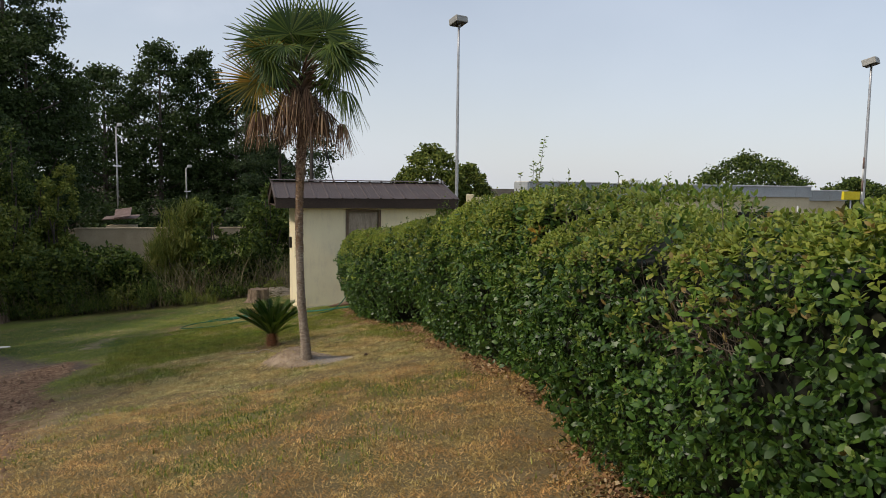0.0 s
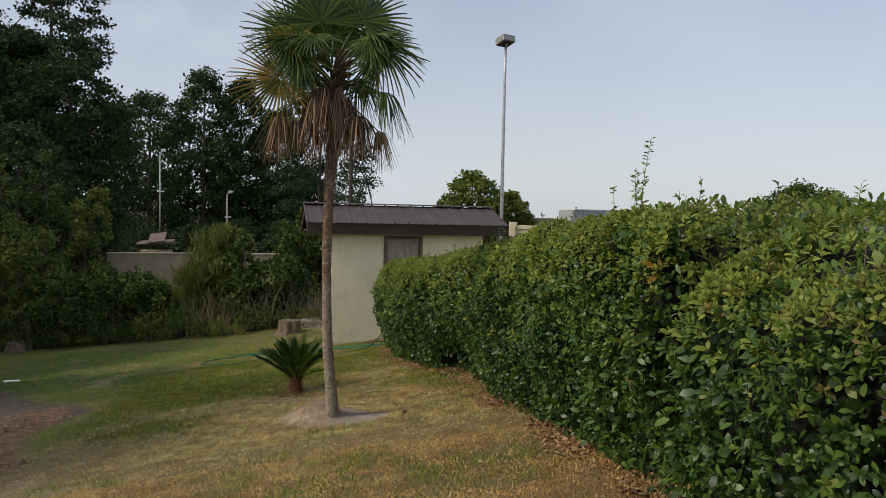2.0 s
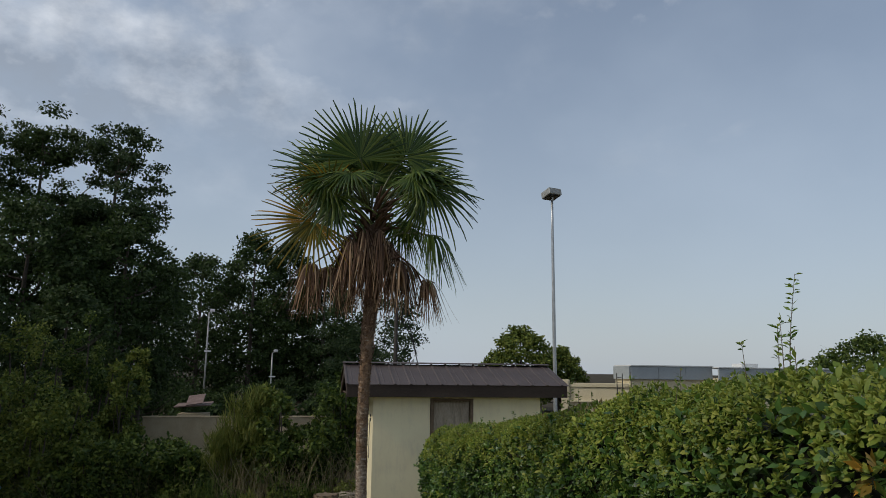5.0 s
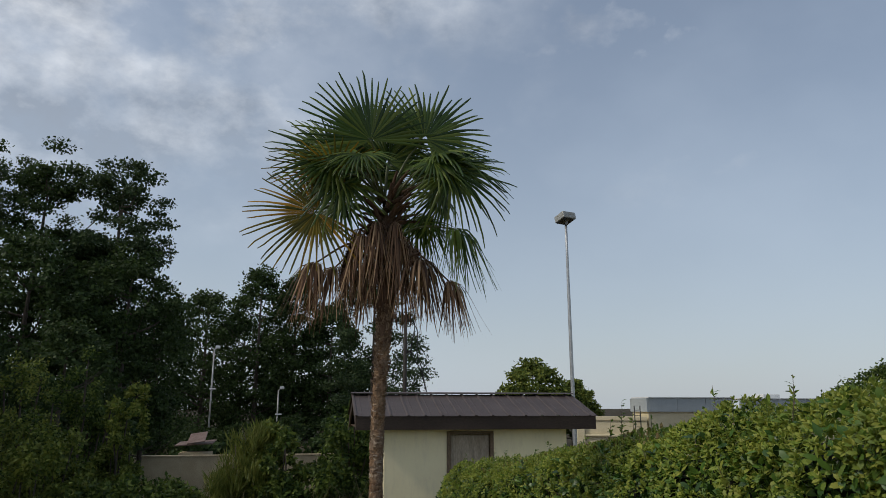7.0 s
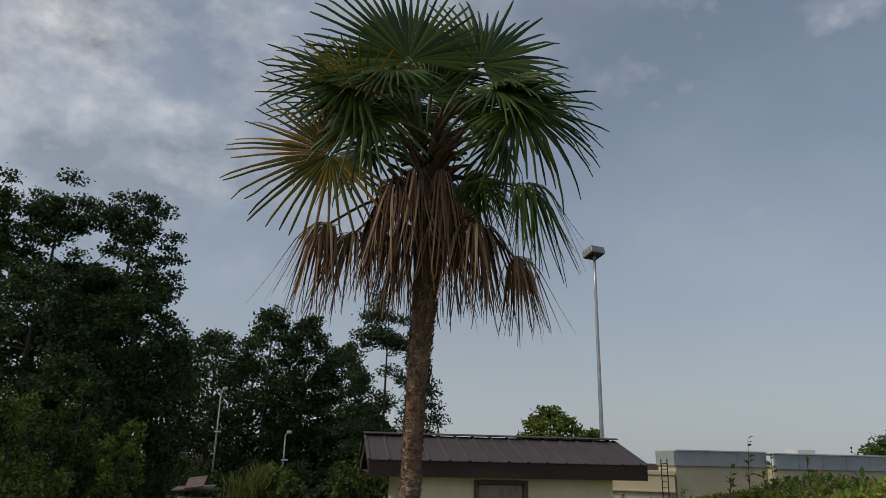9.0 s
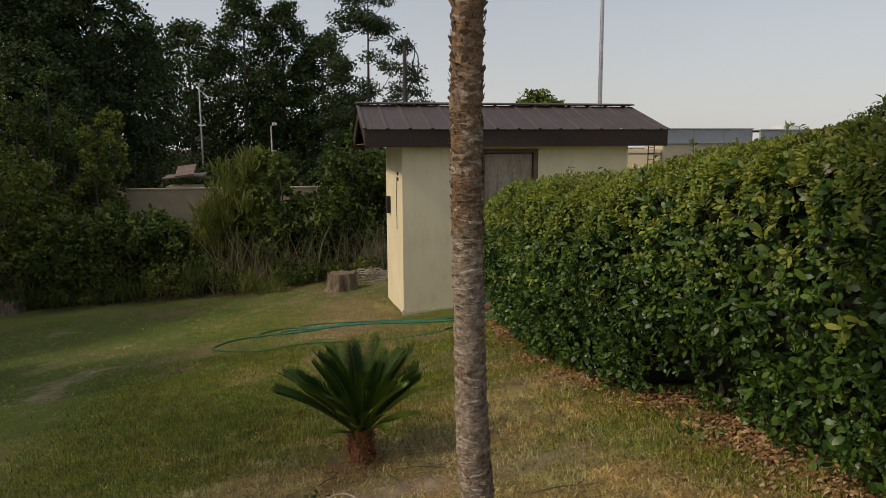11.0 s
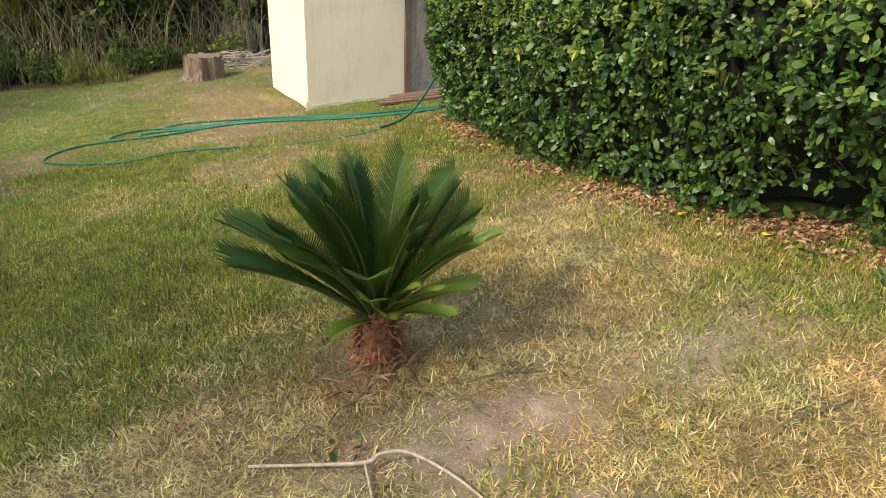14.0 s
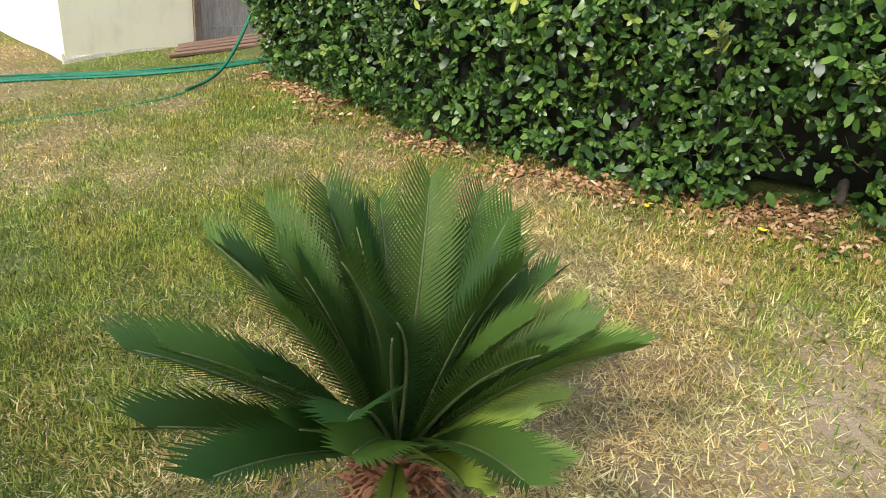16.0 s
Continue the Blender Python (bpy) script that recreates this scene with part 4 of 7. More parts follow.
    part("withered_clump", mesh_of("withered_clump", V, F, FROND_YELLOW), None, hedge, "yellow withered leaf clump", inv)
    # single leaves nearest the path
    p, al, no, L = leaves(330, -13.4, -10.2, 0.12, 0.34, *near, 0.0, 0.2)
    one = mesh_of("leaf", *leaf_arrays(np.zeros((1, 3)), np.array([[0, 1.0, 0]]), np.array([[0, 0, 1.0]]), [1.0], [0.46]), HEDGE_LEAF)
    for q, a_, b_, ln in list(zip(p, al, no, L))[:290]:
        sd = unit(np.cross(a_, b_))
        up = np.cross(sd, a_)
        M = Matrix(((sd[0] * ln, a_[0] * ln, up[0] * ln, q[0]), (sd[1] * ln, a_[1] * ln, up[1] * ln, q[1]), (sd[2] * ln, a_[2] * ln, up[2] * ln, q[2]), (0, 0, 0, 1)))
        part("leaf", one, None, hedge, "", inv @ M)
    return hedge


# ---- the shed ----
def build_shed():
    W, D, Z0, ZW = 3.38, 2.15, -0.35, 2.56
    shed = thing("shed", "small cream stucco shed with a brown metal roof", "shed", (0, 0, 0))
    th = 0.16
    dx0, dx1, dz0, dz1 = 1.19, 1.92, 0.09, 2.32
    bm = boxed(0, dx0 - 0.07, 0, th, Z0, ZW)
    box(bm, dx1 + 0.07, W, 0, th, Z0, ZW)
    box(bm, dx0 - 0.07, dx1 + 0.07, 0, th, dz1 + 0.06, ZW)
    box(bm, dx0 - 0.07, dx1 + 0.07, 0, th, Z0, dz0 - 0.01)
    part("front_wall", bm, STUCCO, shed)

    def gable(x0, x1):
        b = bmesh.new()
        pr = [(0.0 + th, Z0), (D - th, Z0), (D - th, ZW), (D / 2 - 0.05, 2.98), (th, ZW)]
        lo = [b.verts.new((x0, y, z)) for y, z in pr]
        hi = [b.verts.new((x1, y, z)) for y, z in pr]
        b.faces.new(lo[::-1])
        b.faces.new(hi)
        for i in range(5):
            b.faces.new((lo[i], lo[(i + 1) % 5], hi[(i + 1) % 5], hi[i]))
        bmesh.ops.recalc_face_normals(b, faces=b.faces)
        return b

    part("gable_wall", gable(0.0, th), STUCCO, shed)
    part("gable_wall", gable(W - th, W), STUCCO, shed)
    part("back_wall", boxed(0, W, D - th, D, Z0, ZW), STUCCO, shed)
    # foot of bare cement, rough and a little proud
    bm = boxed(-0.02, dx0 - 0.1, -0.02, 0.02, Z0, 0.07)
    bmesh.ops.subdivide_edges(bm, edges=bm.edges[:], cuts=5, use_grid_fill=True)
    rr = random.Random(3)
    for v in bm.verts:
        if v.co.z > 0.03:
            v.co.z += rr.uniform(-0.06, 0.03)
    part("cement_foot", bm, CEMENT, shed, "rough grey cement at the wall's foot")
    # rounded pilaster-like end of the side wall, with small vents
    for z in (2.0, 1.92):
        v = part("vent", boxed(-0.012, 0.02, 0.42, 0.56, z, z + 0.05, 0.004), DARK_GAP, shed, "small dark vent slot")
    part("cable", tube("cable", spread([(-0.015, 0.5, 1.98), (-0.02, 0.52, 1.6), (-0.016, 0.55, 1.2)], 6), 0.006, WIRE, 6), None, shed)
    part("meter_box", boxed(-0.06, 0.01, 1.5, 1.72, 1.35, 1.62, 0.01), DARK_GAP, shed, "dark small box on the side wall")
    # door and frame
    fr = part("door_frame", boxed(dx0 - 0.065, dx0, -0.025, 0.1, dz0, dz1 + 0.06, 0.004), FRAME_WOOD, shed, "brown wooden frame post")
    part("door_frame", boxed(dx1, dx1 + 0.065, -0.025, 0.1, dz0, dz1 + 0.06, 0.004), FRAME_WOOD, shed)
    part("door_head", boxed(dx0 + 0.001, dx1 - 0.001, -0.022, 0.1, dz1, dz1 + 0.06, 0.004), FRAME_WOOD, shed)
    dr = part("door", boxed(dx0 + 0.012, dx1 - 0.012, 0.035, 0.075, dz0 + 0.04, dz1 - 0.012, 0.004), DOOR_WOOD, shed, "weathered grey-brown plywood door, shut")
    part("bottom_rail", boxed(dx0 + 0.012, dx1 - 0.012, 0.018, 0.034, dz0 + 0.04, dz0 + 0.16, 0.003), DOOR_WOOD, dr)
    part("door_handle", boxed(dx1 - 0.09, dx1 - 0.06, 0.0, 0.034, 1.02, 1.16, 0.006), GALV, dr, "small steel door handle")
    part("sill", boxed(dx0 - 0.06, dx1 + 0.06, -0.05, 0.1, dz0 - 0.04, dz0 + 0.03, 0.006), FRAME_WOOD, shed)
    # roof: two ribbed sheets, cap, boards
    x0, x1, ye, yr, ze, zr = -0.56, 3.89, -0.31, 1.0, 2.65, 3.045
    yb = 2 * yr - ye

    def sheet(y_low, y_high):
        b = bmesh.new()
        prof = []
        x = x0
        while x < x1 - 0.01:
            nxt = min(x + 0.305, x1)
            prof += [(x, 0.0), (x + 0.015, 0.017), (x + 0.045, 0.017), (x + 0.06, 0.0), (x + 0.12, 0.0), (x + 0.13, 0.006), (x + 0.15, 0.0)]
            x = nxt
        prof.append((x1, 0.0))
        rows = []
        for y, z in ((y_low, ze), (y_high, zr)):
            rows.append([b.verts.new((px, y, z + h)) for px, h in prof])
        for i in range(len(prof) - 1):
            q = (rows[0][i], rows[0][i + 1], rows[1][i + 1], rows[1][i])
            b.faces.new(q if y_low < y_high else q[::-1])
        r = bmesh.ops.extrude_face_region(b, geom=b.faces[:])
        bmesh.ops.translate(b, vec=(0, 0, -0.008), verts=[g for g in r["geom"] if isinstance(g, bmesh.types.BMVert)])
        bmesh.ops.recalc_face_normals(b, faces=b.faces)
        return b

    part("roof_sheet", sheet(ye, yr), ROOF_METAL, shed, "dark brown ribbed steel roofing")
    part("roof_sheet", sheet(yb, yr), ROOF_METAL, shed)
    cap = bmesh.new()
    pts = [(yr - 0.12, zr + 0.022), (yr - 0.02, zr + 0.046), (yr + 0.02, zr + 0.046), (yr + 0.12, zr + 0.022), (yr + 0.12, zr + 0.015), (yr, zr + 0.0155), (yr - 0.12, zr + 0.015)]
    A = [cap.verts.new((x0 - 0.01, y, z)) for y, z in pts]
    B = [cap.verts.new((x1 + 0.01, y, z)) for y, z in pts]
    for i in range(len(pts)):
        cap.faces.new((A[i], A[(i + 1) % 7], B[(i + 1) % 7], B[i]))
    cap.faces.new(A[::-1])
    cap.faces.new(B)
    bmesh.ops.recalc_face_normals(cap, faces=cap.faces)
    part("ridge_cap", cap, ROOF_METAL, shed)
    part("fascia", boxed(x0 + 0.03, x1 - 0.03, ye + 0.025, ye + 0.05, ze - 0.235, ze + 0.002, 0.003), FASCIA, shed, "dark brown fascia board")
    part("fascia", boxed(x0 + 0.03, x1 - 0.03, yb - 0.05, yb - 0.025, ze - 0.235, ze - 0.012, 0.003), FASCIA, shed)

    def barge(x):
        b = bmesh.new()
        pr = [(ye + 0.05, ze - 0.24), (yr, zr - 0.2), (yb - 0.05, ze - 0.24), (yb - 0.05, ze - 0.01), (yr, zr - 0.012), (ye + 0.05, ze - 0.01)]
        lo, hi = [b.verts.new((x, y, z)) for y, z in pr], [b.verts.new((x + 0.03, y, z)) for y, z in pr]
        for f in ((0, 1, 4, 5), (1, 2, 3, 4)):
            b.faces.new([lo[i] for i in f][::-1])
            b.faces.new([hi[i] for i in f])
        for i in range(6):
            b.faces.new((lo[i], lo[(i + 1) % 6], hi[(i + 1) % 6], hi[i]))
        bmesh.ops.recalc_face_normals(b, faces=b.faces)
        return b

    part("barge_board", barge(x0 + 0.03), FASCIA, shed)
    part("barge_board", barge(x1 - 0.06), FASCIA, shed)
    # boarded soffits
    part("soffit", boxed(x0 + 0.062, x1 - 0.062, ye + 0.052, -0.002, ze - 0.2, ze - 0.185), SOFFIT, shed)
    for xa, xb in ((x0 + 0.062, -0.004), (3.384, x1 - 0.062)):
        part("gable_soffit", boxed(xa, xb, 0.004, yb - 0.06, ze - 0.2, ze - 0.185), SOFFIT, shed)
    for i in range(7):
        xx = x0 + 0.3 + i * 0.62
        part("rafter_end", boxed(xx, xx + 0.045, yb - 0.3, yb - 0.052, ze - 0.15, ze - 0.03), SOFFIT, shed)
    return shed


# ---- fan palm ----
def fan_mesh(name, mat, seed, segs=35, radius=0.55, spread_deg=285, droop=0.25, fused=0.34, closed=0.0):
    """A fan leaf: folded strips from the hub, joined in their inner part. Local: hub at 0, leaf along +y, upper side +z."""
    rng = np.random.default_rng(seed)
    Vs, Fs, k = [], [], 0
    for i in range(segs):
        a = radians(spread_deg) * (i / (segs - 1) - 0.5)
        R = radius * (0.80 + 0.2 * math.cos(a * 0.5)) * rng.uniform(0.88, 1.06)
        step = radians(spread_deg) / (segs - 1)
        dr = droop * rng.uniform(0.4, 1.9)
        cup = 0.10 * abs(a)
        kseg, wob = float(np.clip((1 - closed) * rng.uniform(0.6, 1.35), 0.08, 0.95)), rng.normal(0, 0.09, 3)
        rows = []
        for t in (0.04, fused * 0.6, fused, 0.72, 0.9, 1.0):
            r = R * t
            w = min(math.tan(step / 2) * r, math.tan(step / 2) * R * fused) * (1.0 if t <= fused else float(np.interp(t, [fused, 0.6, 0.9, 1.0], [0.86, 0.6, 0.46, 0.26]))) * (0.55 if closed > 0.6 else 0.62 if closed and t > fused else 1.0)
            z = -dr * R * max(0, t - 0.25) ** 2 * 1.2 + cup * r * 0.5
            if closed:
                out = R * kseg * (0.42 * min(1.0, t / 0.3) ** 0.7 + 0.7 * t)
                c = np.array([math.sin(a * 0.9) * out, math.cos(a * 0.9) * out * 0.8 + 0.04 * t, R * (0.06 * math.sin(math.pi * min(1, t / 0.4)) - 0.98 * t ** 1.25)]) + wob * r * t
            else:
                c = np.array([math.sin(a) * r, math.cos(a) * r, z + (rng.normal(0, 0.006) if t > 0.8 else 0)])
            s = np.array([math.cos(a), -math.sin(a), 0])
            rows += [c - s * w, c + np.array([0, 0, w * 0.9]), c + s * w]
        Vs.append(np.array(rows))
        for j in range(5):
            o = k + j * 3
            Fs += [(o, o + 1, o + 4, o + 3), (o + 1, o + 2, o + 5, o + 4)]
        k += 18
    return mesh_of(name, np.vstack(Vs), Fs, mat)


def build_palm():
    at = Vector((-0.745, -7.70, float(lay(-0.745, -7.70)) - 0.04))
    palm = thing("fan_palm", "tall fan palm with green, yellowing and dead hanging fronds", "palm tree", at)
    inv = palm.matrix_basis.inverted()
    rng = np.random.default_rng(5)
    line = spread([(-0.715, -7.70, at.z), (-0.727, -7.70, 0.95), (-0.772, -7.69, 1.5), (-0.79, -7.69, 2.2), (-0.79, -7.68, 2.6), (-0.77, -7.66, 3.1), (-0.735, -7.64, 3.6), (-0.725, -7.62, 4.2)], 70)
    n, sides = len(line), 28
    hgt = line[:, 2] - at.z
    base_r = np.interp(hgt, [0, 0.12, 0.4, 1.2, 2.2, 2.6, 3.5], [0.078, 0.066, 0.056, 0.046, 0.046, 0.052, 0.058])
    ang = np.linspace(0, 2 * np.pi, sides, endpoint=False)
    sector = np.floor(ang[None] / (2 * np.pi) * 5 + 0.8 * vnoise(hgt[:, None] * 4, 0 * ang[None], 0.3, 14))
    saw = (hgt[:, None] / 0.028 + 0.37 * sector ** 2 + 0.5 * vnoise(hgt[:, None] * 3, ang[None] * 0.2, 0.3, 8)) % 1.0
    jag = vnoise(np.cos(ang)[None] * 0.6 + hgt[:, None], np.sin(ang)[None] * 0.6 + hgt[:, None] * 9, 0.22, 9)
    rad = base_r[:, None] * (0.985 + 0.022 * saw ** 3 * (0.2 + jag) + 0.06 * (jag - 0.5))
    rad[:, :] += 0.004 * (vnoise(hgt[:, None] * 30, ang[None] * 1.3, 0.5, 10) > 0.72)
    V, F = tube_arrays(line, rad, sides)
    part("trunk", mesh_of("trunk", V, F, BARK_PALM, True), None, palm, "ringed grey-brown palm trunk", inv)
    # bark flaps where leaf bases broke off
    Vs, Fs = [], []
    for i in range(760):
        j = int(rng.integers(10, n - 60))
        a = rng.uniform(0, 2 * np.pi)
        r = base_r[j] * 1.03
        c, d = line[j], np.array([math.cos(a), math.sin(a), 0])
        s = np.array([-math.sin(a), math.cos(a), 0]) * rng.uniform(0.004, 0.012)
        h = rng.uniform(0.004, 0.011)
        q = c + d * r
        o = len(Vs) * 4
        w1, w2 = d * rng.uniform(0.0, 0.003), d * rng.uniform(0.0, 0.003)
        Vs.append([q - s + w1, q + s * rng.uniform(0.5, 1) + w2 - [0, 0, 0.3 * h], q + s * 0.8 - d * 0.004 + [0, 0, h], q - s * 0.6 - d * 0.004 + [0, 0, 0.8 * h]])
        Fs.append([o, o + 1, o + 2, o + 3])
    tagged(part("shaggy_bark", mesh_of("shaggy_bark", np.array(Vs).reshape(-1, 3), Fs, BARK_PALM), None, palm, "", inv), kind="stuff")
    # lips of the old leaf scars: part rings that waver and break off
    Vs, Fs, o = [], [], 0
    z = float(at.z) + 0.1
    while z < 3.45:
        for _ in range(int(rng.integers(1, 3))):
            a0, span = rng.uniform(0, 2 * np.pi), rng.uniform(0.5, 1.9)
            u = np.linspace(0, 1, 12)
            aa = a0 + span * u
            zz = z + rng.uniform(-0.008, 0.008) + 0.006 * np.sin(aa * 2.0 + rng.uniform(0, 6)) + rng.normal(0, 0.0016, 12)
            cx, cy, rr = (np.interp(zz, line[:, 2], q) for q in (line[:, 0], line[:, 1], base_r))
            rr = rr * 1.0
            out = rng.uniform(0.0005, 0.0034) * np.sin(np.pi * u) ** 0.4 * rng.uniform(0.5, 1.3, 12)
            h = rng.uniform(0.003, 0.008)
            ring = lambda r, dz: np.stack([cx + np.cos(aa) * r, cy + np.sin(aa) * r, zz + dz], -1)
            Vs.append(np.stack([ring(rr - 0.003, -h * 1.6), ring(rr + out, -h * 0.3), ring(rr + out * 0.9, h * 0.5), ring(rr - 0.003, h)], 1).reshape(-1, 3))
            for q in range(11):
                Fs += [(o + q * 4 + c, o + q * 4 + c + 1, o + q * 4 + c + 5, o + q * 4 + c + 4) for c in range(3)]
            o += 48
        z += rng.uniform(0.02, 0.06)
    tagged(part("scar_fringe", mesh_of("scar_fringe", np.vstack(Vs), Fs, SCAR, True), None, palm, "pale raised rings of old leaf scars", inv), kind="stuff")
    # fibre and old leaf bases under the crown
    Vs, Fs = [], []
    for i in range(900):                          # brown sheath remnants, thicker towards the crown
        z = 1.7 + 1.8 * rng.random() ** 0.6
        j = int(np.argmin(np.abs(line[:, 2] - z)))
        a = rng.uniform(0, 2 * np.pi)
        d, t = np.array([math.cos(a), math.sin(a), 0]), np.array([-math.sin(a), math.cos(a), 0])
        grow = float(np.interp(z, [1.7, 2.3, 2.9, 3.4], [0.25, 0.5, 0.9, 1.4]))
        w, h, q = rng.uniform(0.005, 0.017), rng.uniform(0.008, 0.03) * grow, line[j] + d * base_r[j] * 1.0
        w1, w2 = d * rng.uniform(0.004, 0.015) * grow, d * rng.uniform(0.004, 0.015) * grow
        o = i * 5
        Vs.append([q - t * w, q + t * w, q + t * w * 0.9 + w1 + [0, 0, h * rng.uniform(0.5, 1)], q + t * w * rng.uniform(-0.5, 0.5) + w1 * 1.1 + [0, 0, h * 1.2], q - t * w * 0.9 + w2 + [0, 0, h * rng.uniform(0.5, 1)]])
        Fs.append([o, o + 1, o + 2, o + 3, o + 4])
    tagged(part("ragged_sheath", mesh_of("ragged_sheath", np.array(Vs).reshape(-1, 3), Fs, SHEATH), None, palm, "ragged brown remains of leaf sheaths", inv), kind="stuff")
    j0 = int(np.argmin(np.abs(line[:, 2] - 3.25)))
    fl = line[j0:]
    fr = np.interp(fl[:, 2], [3.25, 3.5, 3.85, 4.2], [0.05, 0.062, 0.08, 0.06])
    frr = fr[:, None] * (1 + 0.35 * (vnoise(fl[:, 2][:, None] * 6, ang[None] * 1.5, 0.6, 12) - 0.4))
    V, F = tube_arrays(fl, frr, sides)
    part("fibre_sheath", mesh_of("fibre_sheath", V, F, FIBRE, True), None, palm, "shaggy dark brown fibre", inv)

    greens = [fan_mesh("blade", FROND_GREEN, 30 + i, segs=34, radius=0.5, spread_deg=215 + 18 * i, droop=0.1 + 0.12 * i, fused=0.5) for i in range(4)]
    weeping = [fan_mesh("blade", FROND_GREEN, 36 + i, segs=34, radius=0.5, spread_deg=240, droop=0.6 + 0.3 * i, fused=0.45) for i in range(2)]
    yellows = [fan_mesh("blade", FROND_YELLOW, 40 + i, segs=36, radius=0.5, spread_deg=250, droop=0.1 + 0.1 * i, fused=0.4) for i in range(2)]
    deads = [fan_mesh("blade", FROND_DEAD, 50 + i, segs=34, radius=0.6, closed=0.64 + 0.08 * i) for i in range(3)]
    wide_dead = fan_mesh("blade", FROND_DEAD, 57, segs=46, radius=0.6, closed=0.52)
    half = fan_mesh("blade", FROND_GREEN, 60, segs=40, radius=0.5, closed=0.5, droop=0.4)

    def fan_at(mesh, x, dy, z, turn, lean, roll, size, face=0.8, pmat=PETIOLE, label="", hang=False):
        """A fan with its hub at a place of the crown. turn: which way it points, up from +x; lean: how far it points back;
        face: from 0, lying on its stalk like a plate, to 1, turned upright towards the south."""
        hub = np.array([x, -7.65 + dy, z])
        a, e = radians(turn), radians(lean)
        d = np.array([math.cos(a) * math.cos(e), math.sin(e), math.sin(a) * math.cos(e)])
        s0 = crown + unit(hub - crown) * 0.05 + [0, 0, -0.3 if hang else rng.uniform(-0.12, 0.02)]
        mid = (s0 + hub) / 2 + [0, 0, 0.06]
        pt = part("petiole", tube("petiole", spread([s0, mid, hub], 6), np.linspace(0.012, 0.006, 13), pmat, 6), None, palm, label, inv)
        if hang:
            out = Vector((math.cos(a), math.sin(a), 0))
            M = out.to_track_quat("Y", "Z").to_matrix().to_4x4()
        else:
            up = np.array([0, -1.0, 0.25]) * face + np.array([-0.3 * d[0], 0.2, 1.0]) * (1 - face)
            up = unit(up - d * (up @ d))
            M = Matrix((np.cross(d, up), d, up)).transposed().to_4x4() @ pose(0, 0, 0, 0, roll, 0)
        M.translation = hub
        part("blade", mesh, None, pt, "", M @ Matrix.Scale(size, 4))

    crown = np.array([-0.77, -7.65, 4.34])
    # green fans: the erect ones of the heart, then the spreading and the weeping ones
    for k, row in enumerate([(-0.89, -0.13, 4.76, 106, -4, 0, 1.12, 0.85), (-0.47, -0.05, 4.83, 57, 4, 10, 1.1, 0.85), (-0.70, 0.16, 4.87, 84, 14, -6, 1.02, 0.7),
                             (-0.30, 0.05, 4.62, 2, 0, 6, 1.08, 0.1), (-0.30, 0.14, 4.70, 26, 14, 0, 0.85, 0.55), (-1.17, -0.08, 4.62, 166, -4, -8, 1.02, 0.72), (-1.06, 0.14, 4.68, 138, 14, 0, 1.0, 0.6),
                             (-0.97, -0.30, 4.58, -125, -52, 0, 0.6, 0.3), (-0.52, 0.38, 4.55, 50, 48, 0, 0.85, 0.4), (-1.0, 0.38, 4.52, 132, 48, 0, 0.85, 0.4),
                             (-1.06, 0.16, 4.34, 206, 14, -10, 0.85, 0.5), (-0.5, 0.42, 4.28, -20, 50, 0, 0.8, 0.3),
                             (-1.02, -0.2, 4.6, 196, -20, 14, 0.8, 0.7), (-0.42, -0.18, 4.6, -22, -18, -14, 0.78, 0.72), (-0.86, 0.3, 4.6, 100, 40, 0, 0.9, 0.3),
                             (-0.36, -0.06, 4.68, 20, -6, -20, 0.8, 0.5),
                             (-1.02, 0.02, 4.66, 128, -2, 6, 0.8, 0.75), (-0.74, 0.06, 4.66, 88, 2, 0, 0.8, 0.75), (-0.56, 0.2, 4.62, 66, 16, 0, 0.85, 0.6), (-0.9, 0.2, 4.6, 110, 16, 0, 0.85, 0.6)]):
        fan_at(greens[k % 4], *row)
    fan_at(weeping[0], -0.28, -0.12, 4.54, -30, -14, 4, 1.02, 0.8)
    fan_at(weeping[1], -0.36, 0.1, 4.44, -42, 16, -14, 0.85, 0.7)
    fan_at(weeping[0], -1.08, -0.1, 4.42, 214, -12, 8, 0.92, 0.7)
    fan_at(half, -0.23, -0.03, 4.12, -20, 0, 0, 1.0, 0.8, PETIOLE, "", True)
    fan_at(half, -0.44, 0.2, 4.22, 40, 0, 0, 0.85, 0.8, PETIOLE, "", True)
    # the western side turns yellow
    fan_at(yellows[0], -1.14, -0.02, 4.52, 177, -4, 24, 1.04, 0.3, PETIOLE, "yellowing frond")
    fan_at(yellows[1], -1.27, -0.10, 4.18, 203, -8, 0, 1.08, 0.92, PETIOLE, "yellowing frond")
    # dead ones hang like shut umbrellas
    for k, (x, dy, z, az, size) in enumerate([(-1.26, -0.03, 3.82, 186, 0.8), (-1.12, 0.02, 3.8, 215, 0.76), (-0.27, 0.0, 3.72, -6, 0.72), (-0.5, -0.08, 3.86, 318, 0.8), (-0.46, 0.06, 3.84, 20, 0.74),
                                              (-1.0, -0.08, 3.9, 200, 0.8), (-0.93, -0.12, 4.02, 218, 0.82), (-0.82, -0.15, 4.06, 250, 0.7), (-0.68, -0.14, 4.02, 292, 0.85), (-0.57, 0.0, 3.98, 338, 0.8),
                                              (-0.74, 0.12, 3.92, 92, 0.9), (-0.86, 0.08, 3.9, 140, 0.85), (-0.80, -0.09, 3.84, 258, 0.6), (-0.64, -0.07, 3.78, 310, 0.75), (-0.9, -0.05, 3.8, 205, 0.78),
                                              (-0.95, -0.06, 4.08, 195, 0.7), (-0.84, -0.15, 4.12, 240, 0.7), (-0.7, -0.15, 4.12, 290, 0.7), (-0.62, 0.1, 4.08, 40, 0.7)]):
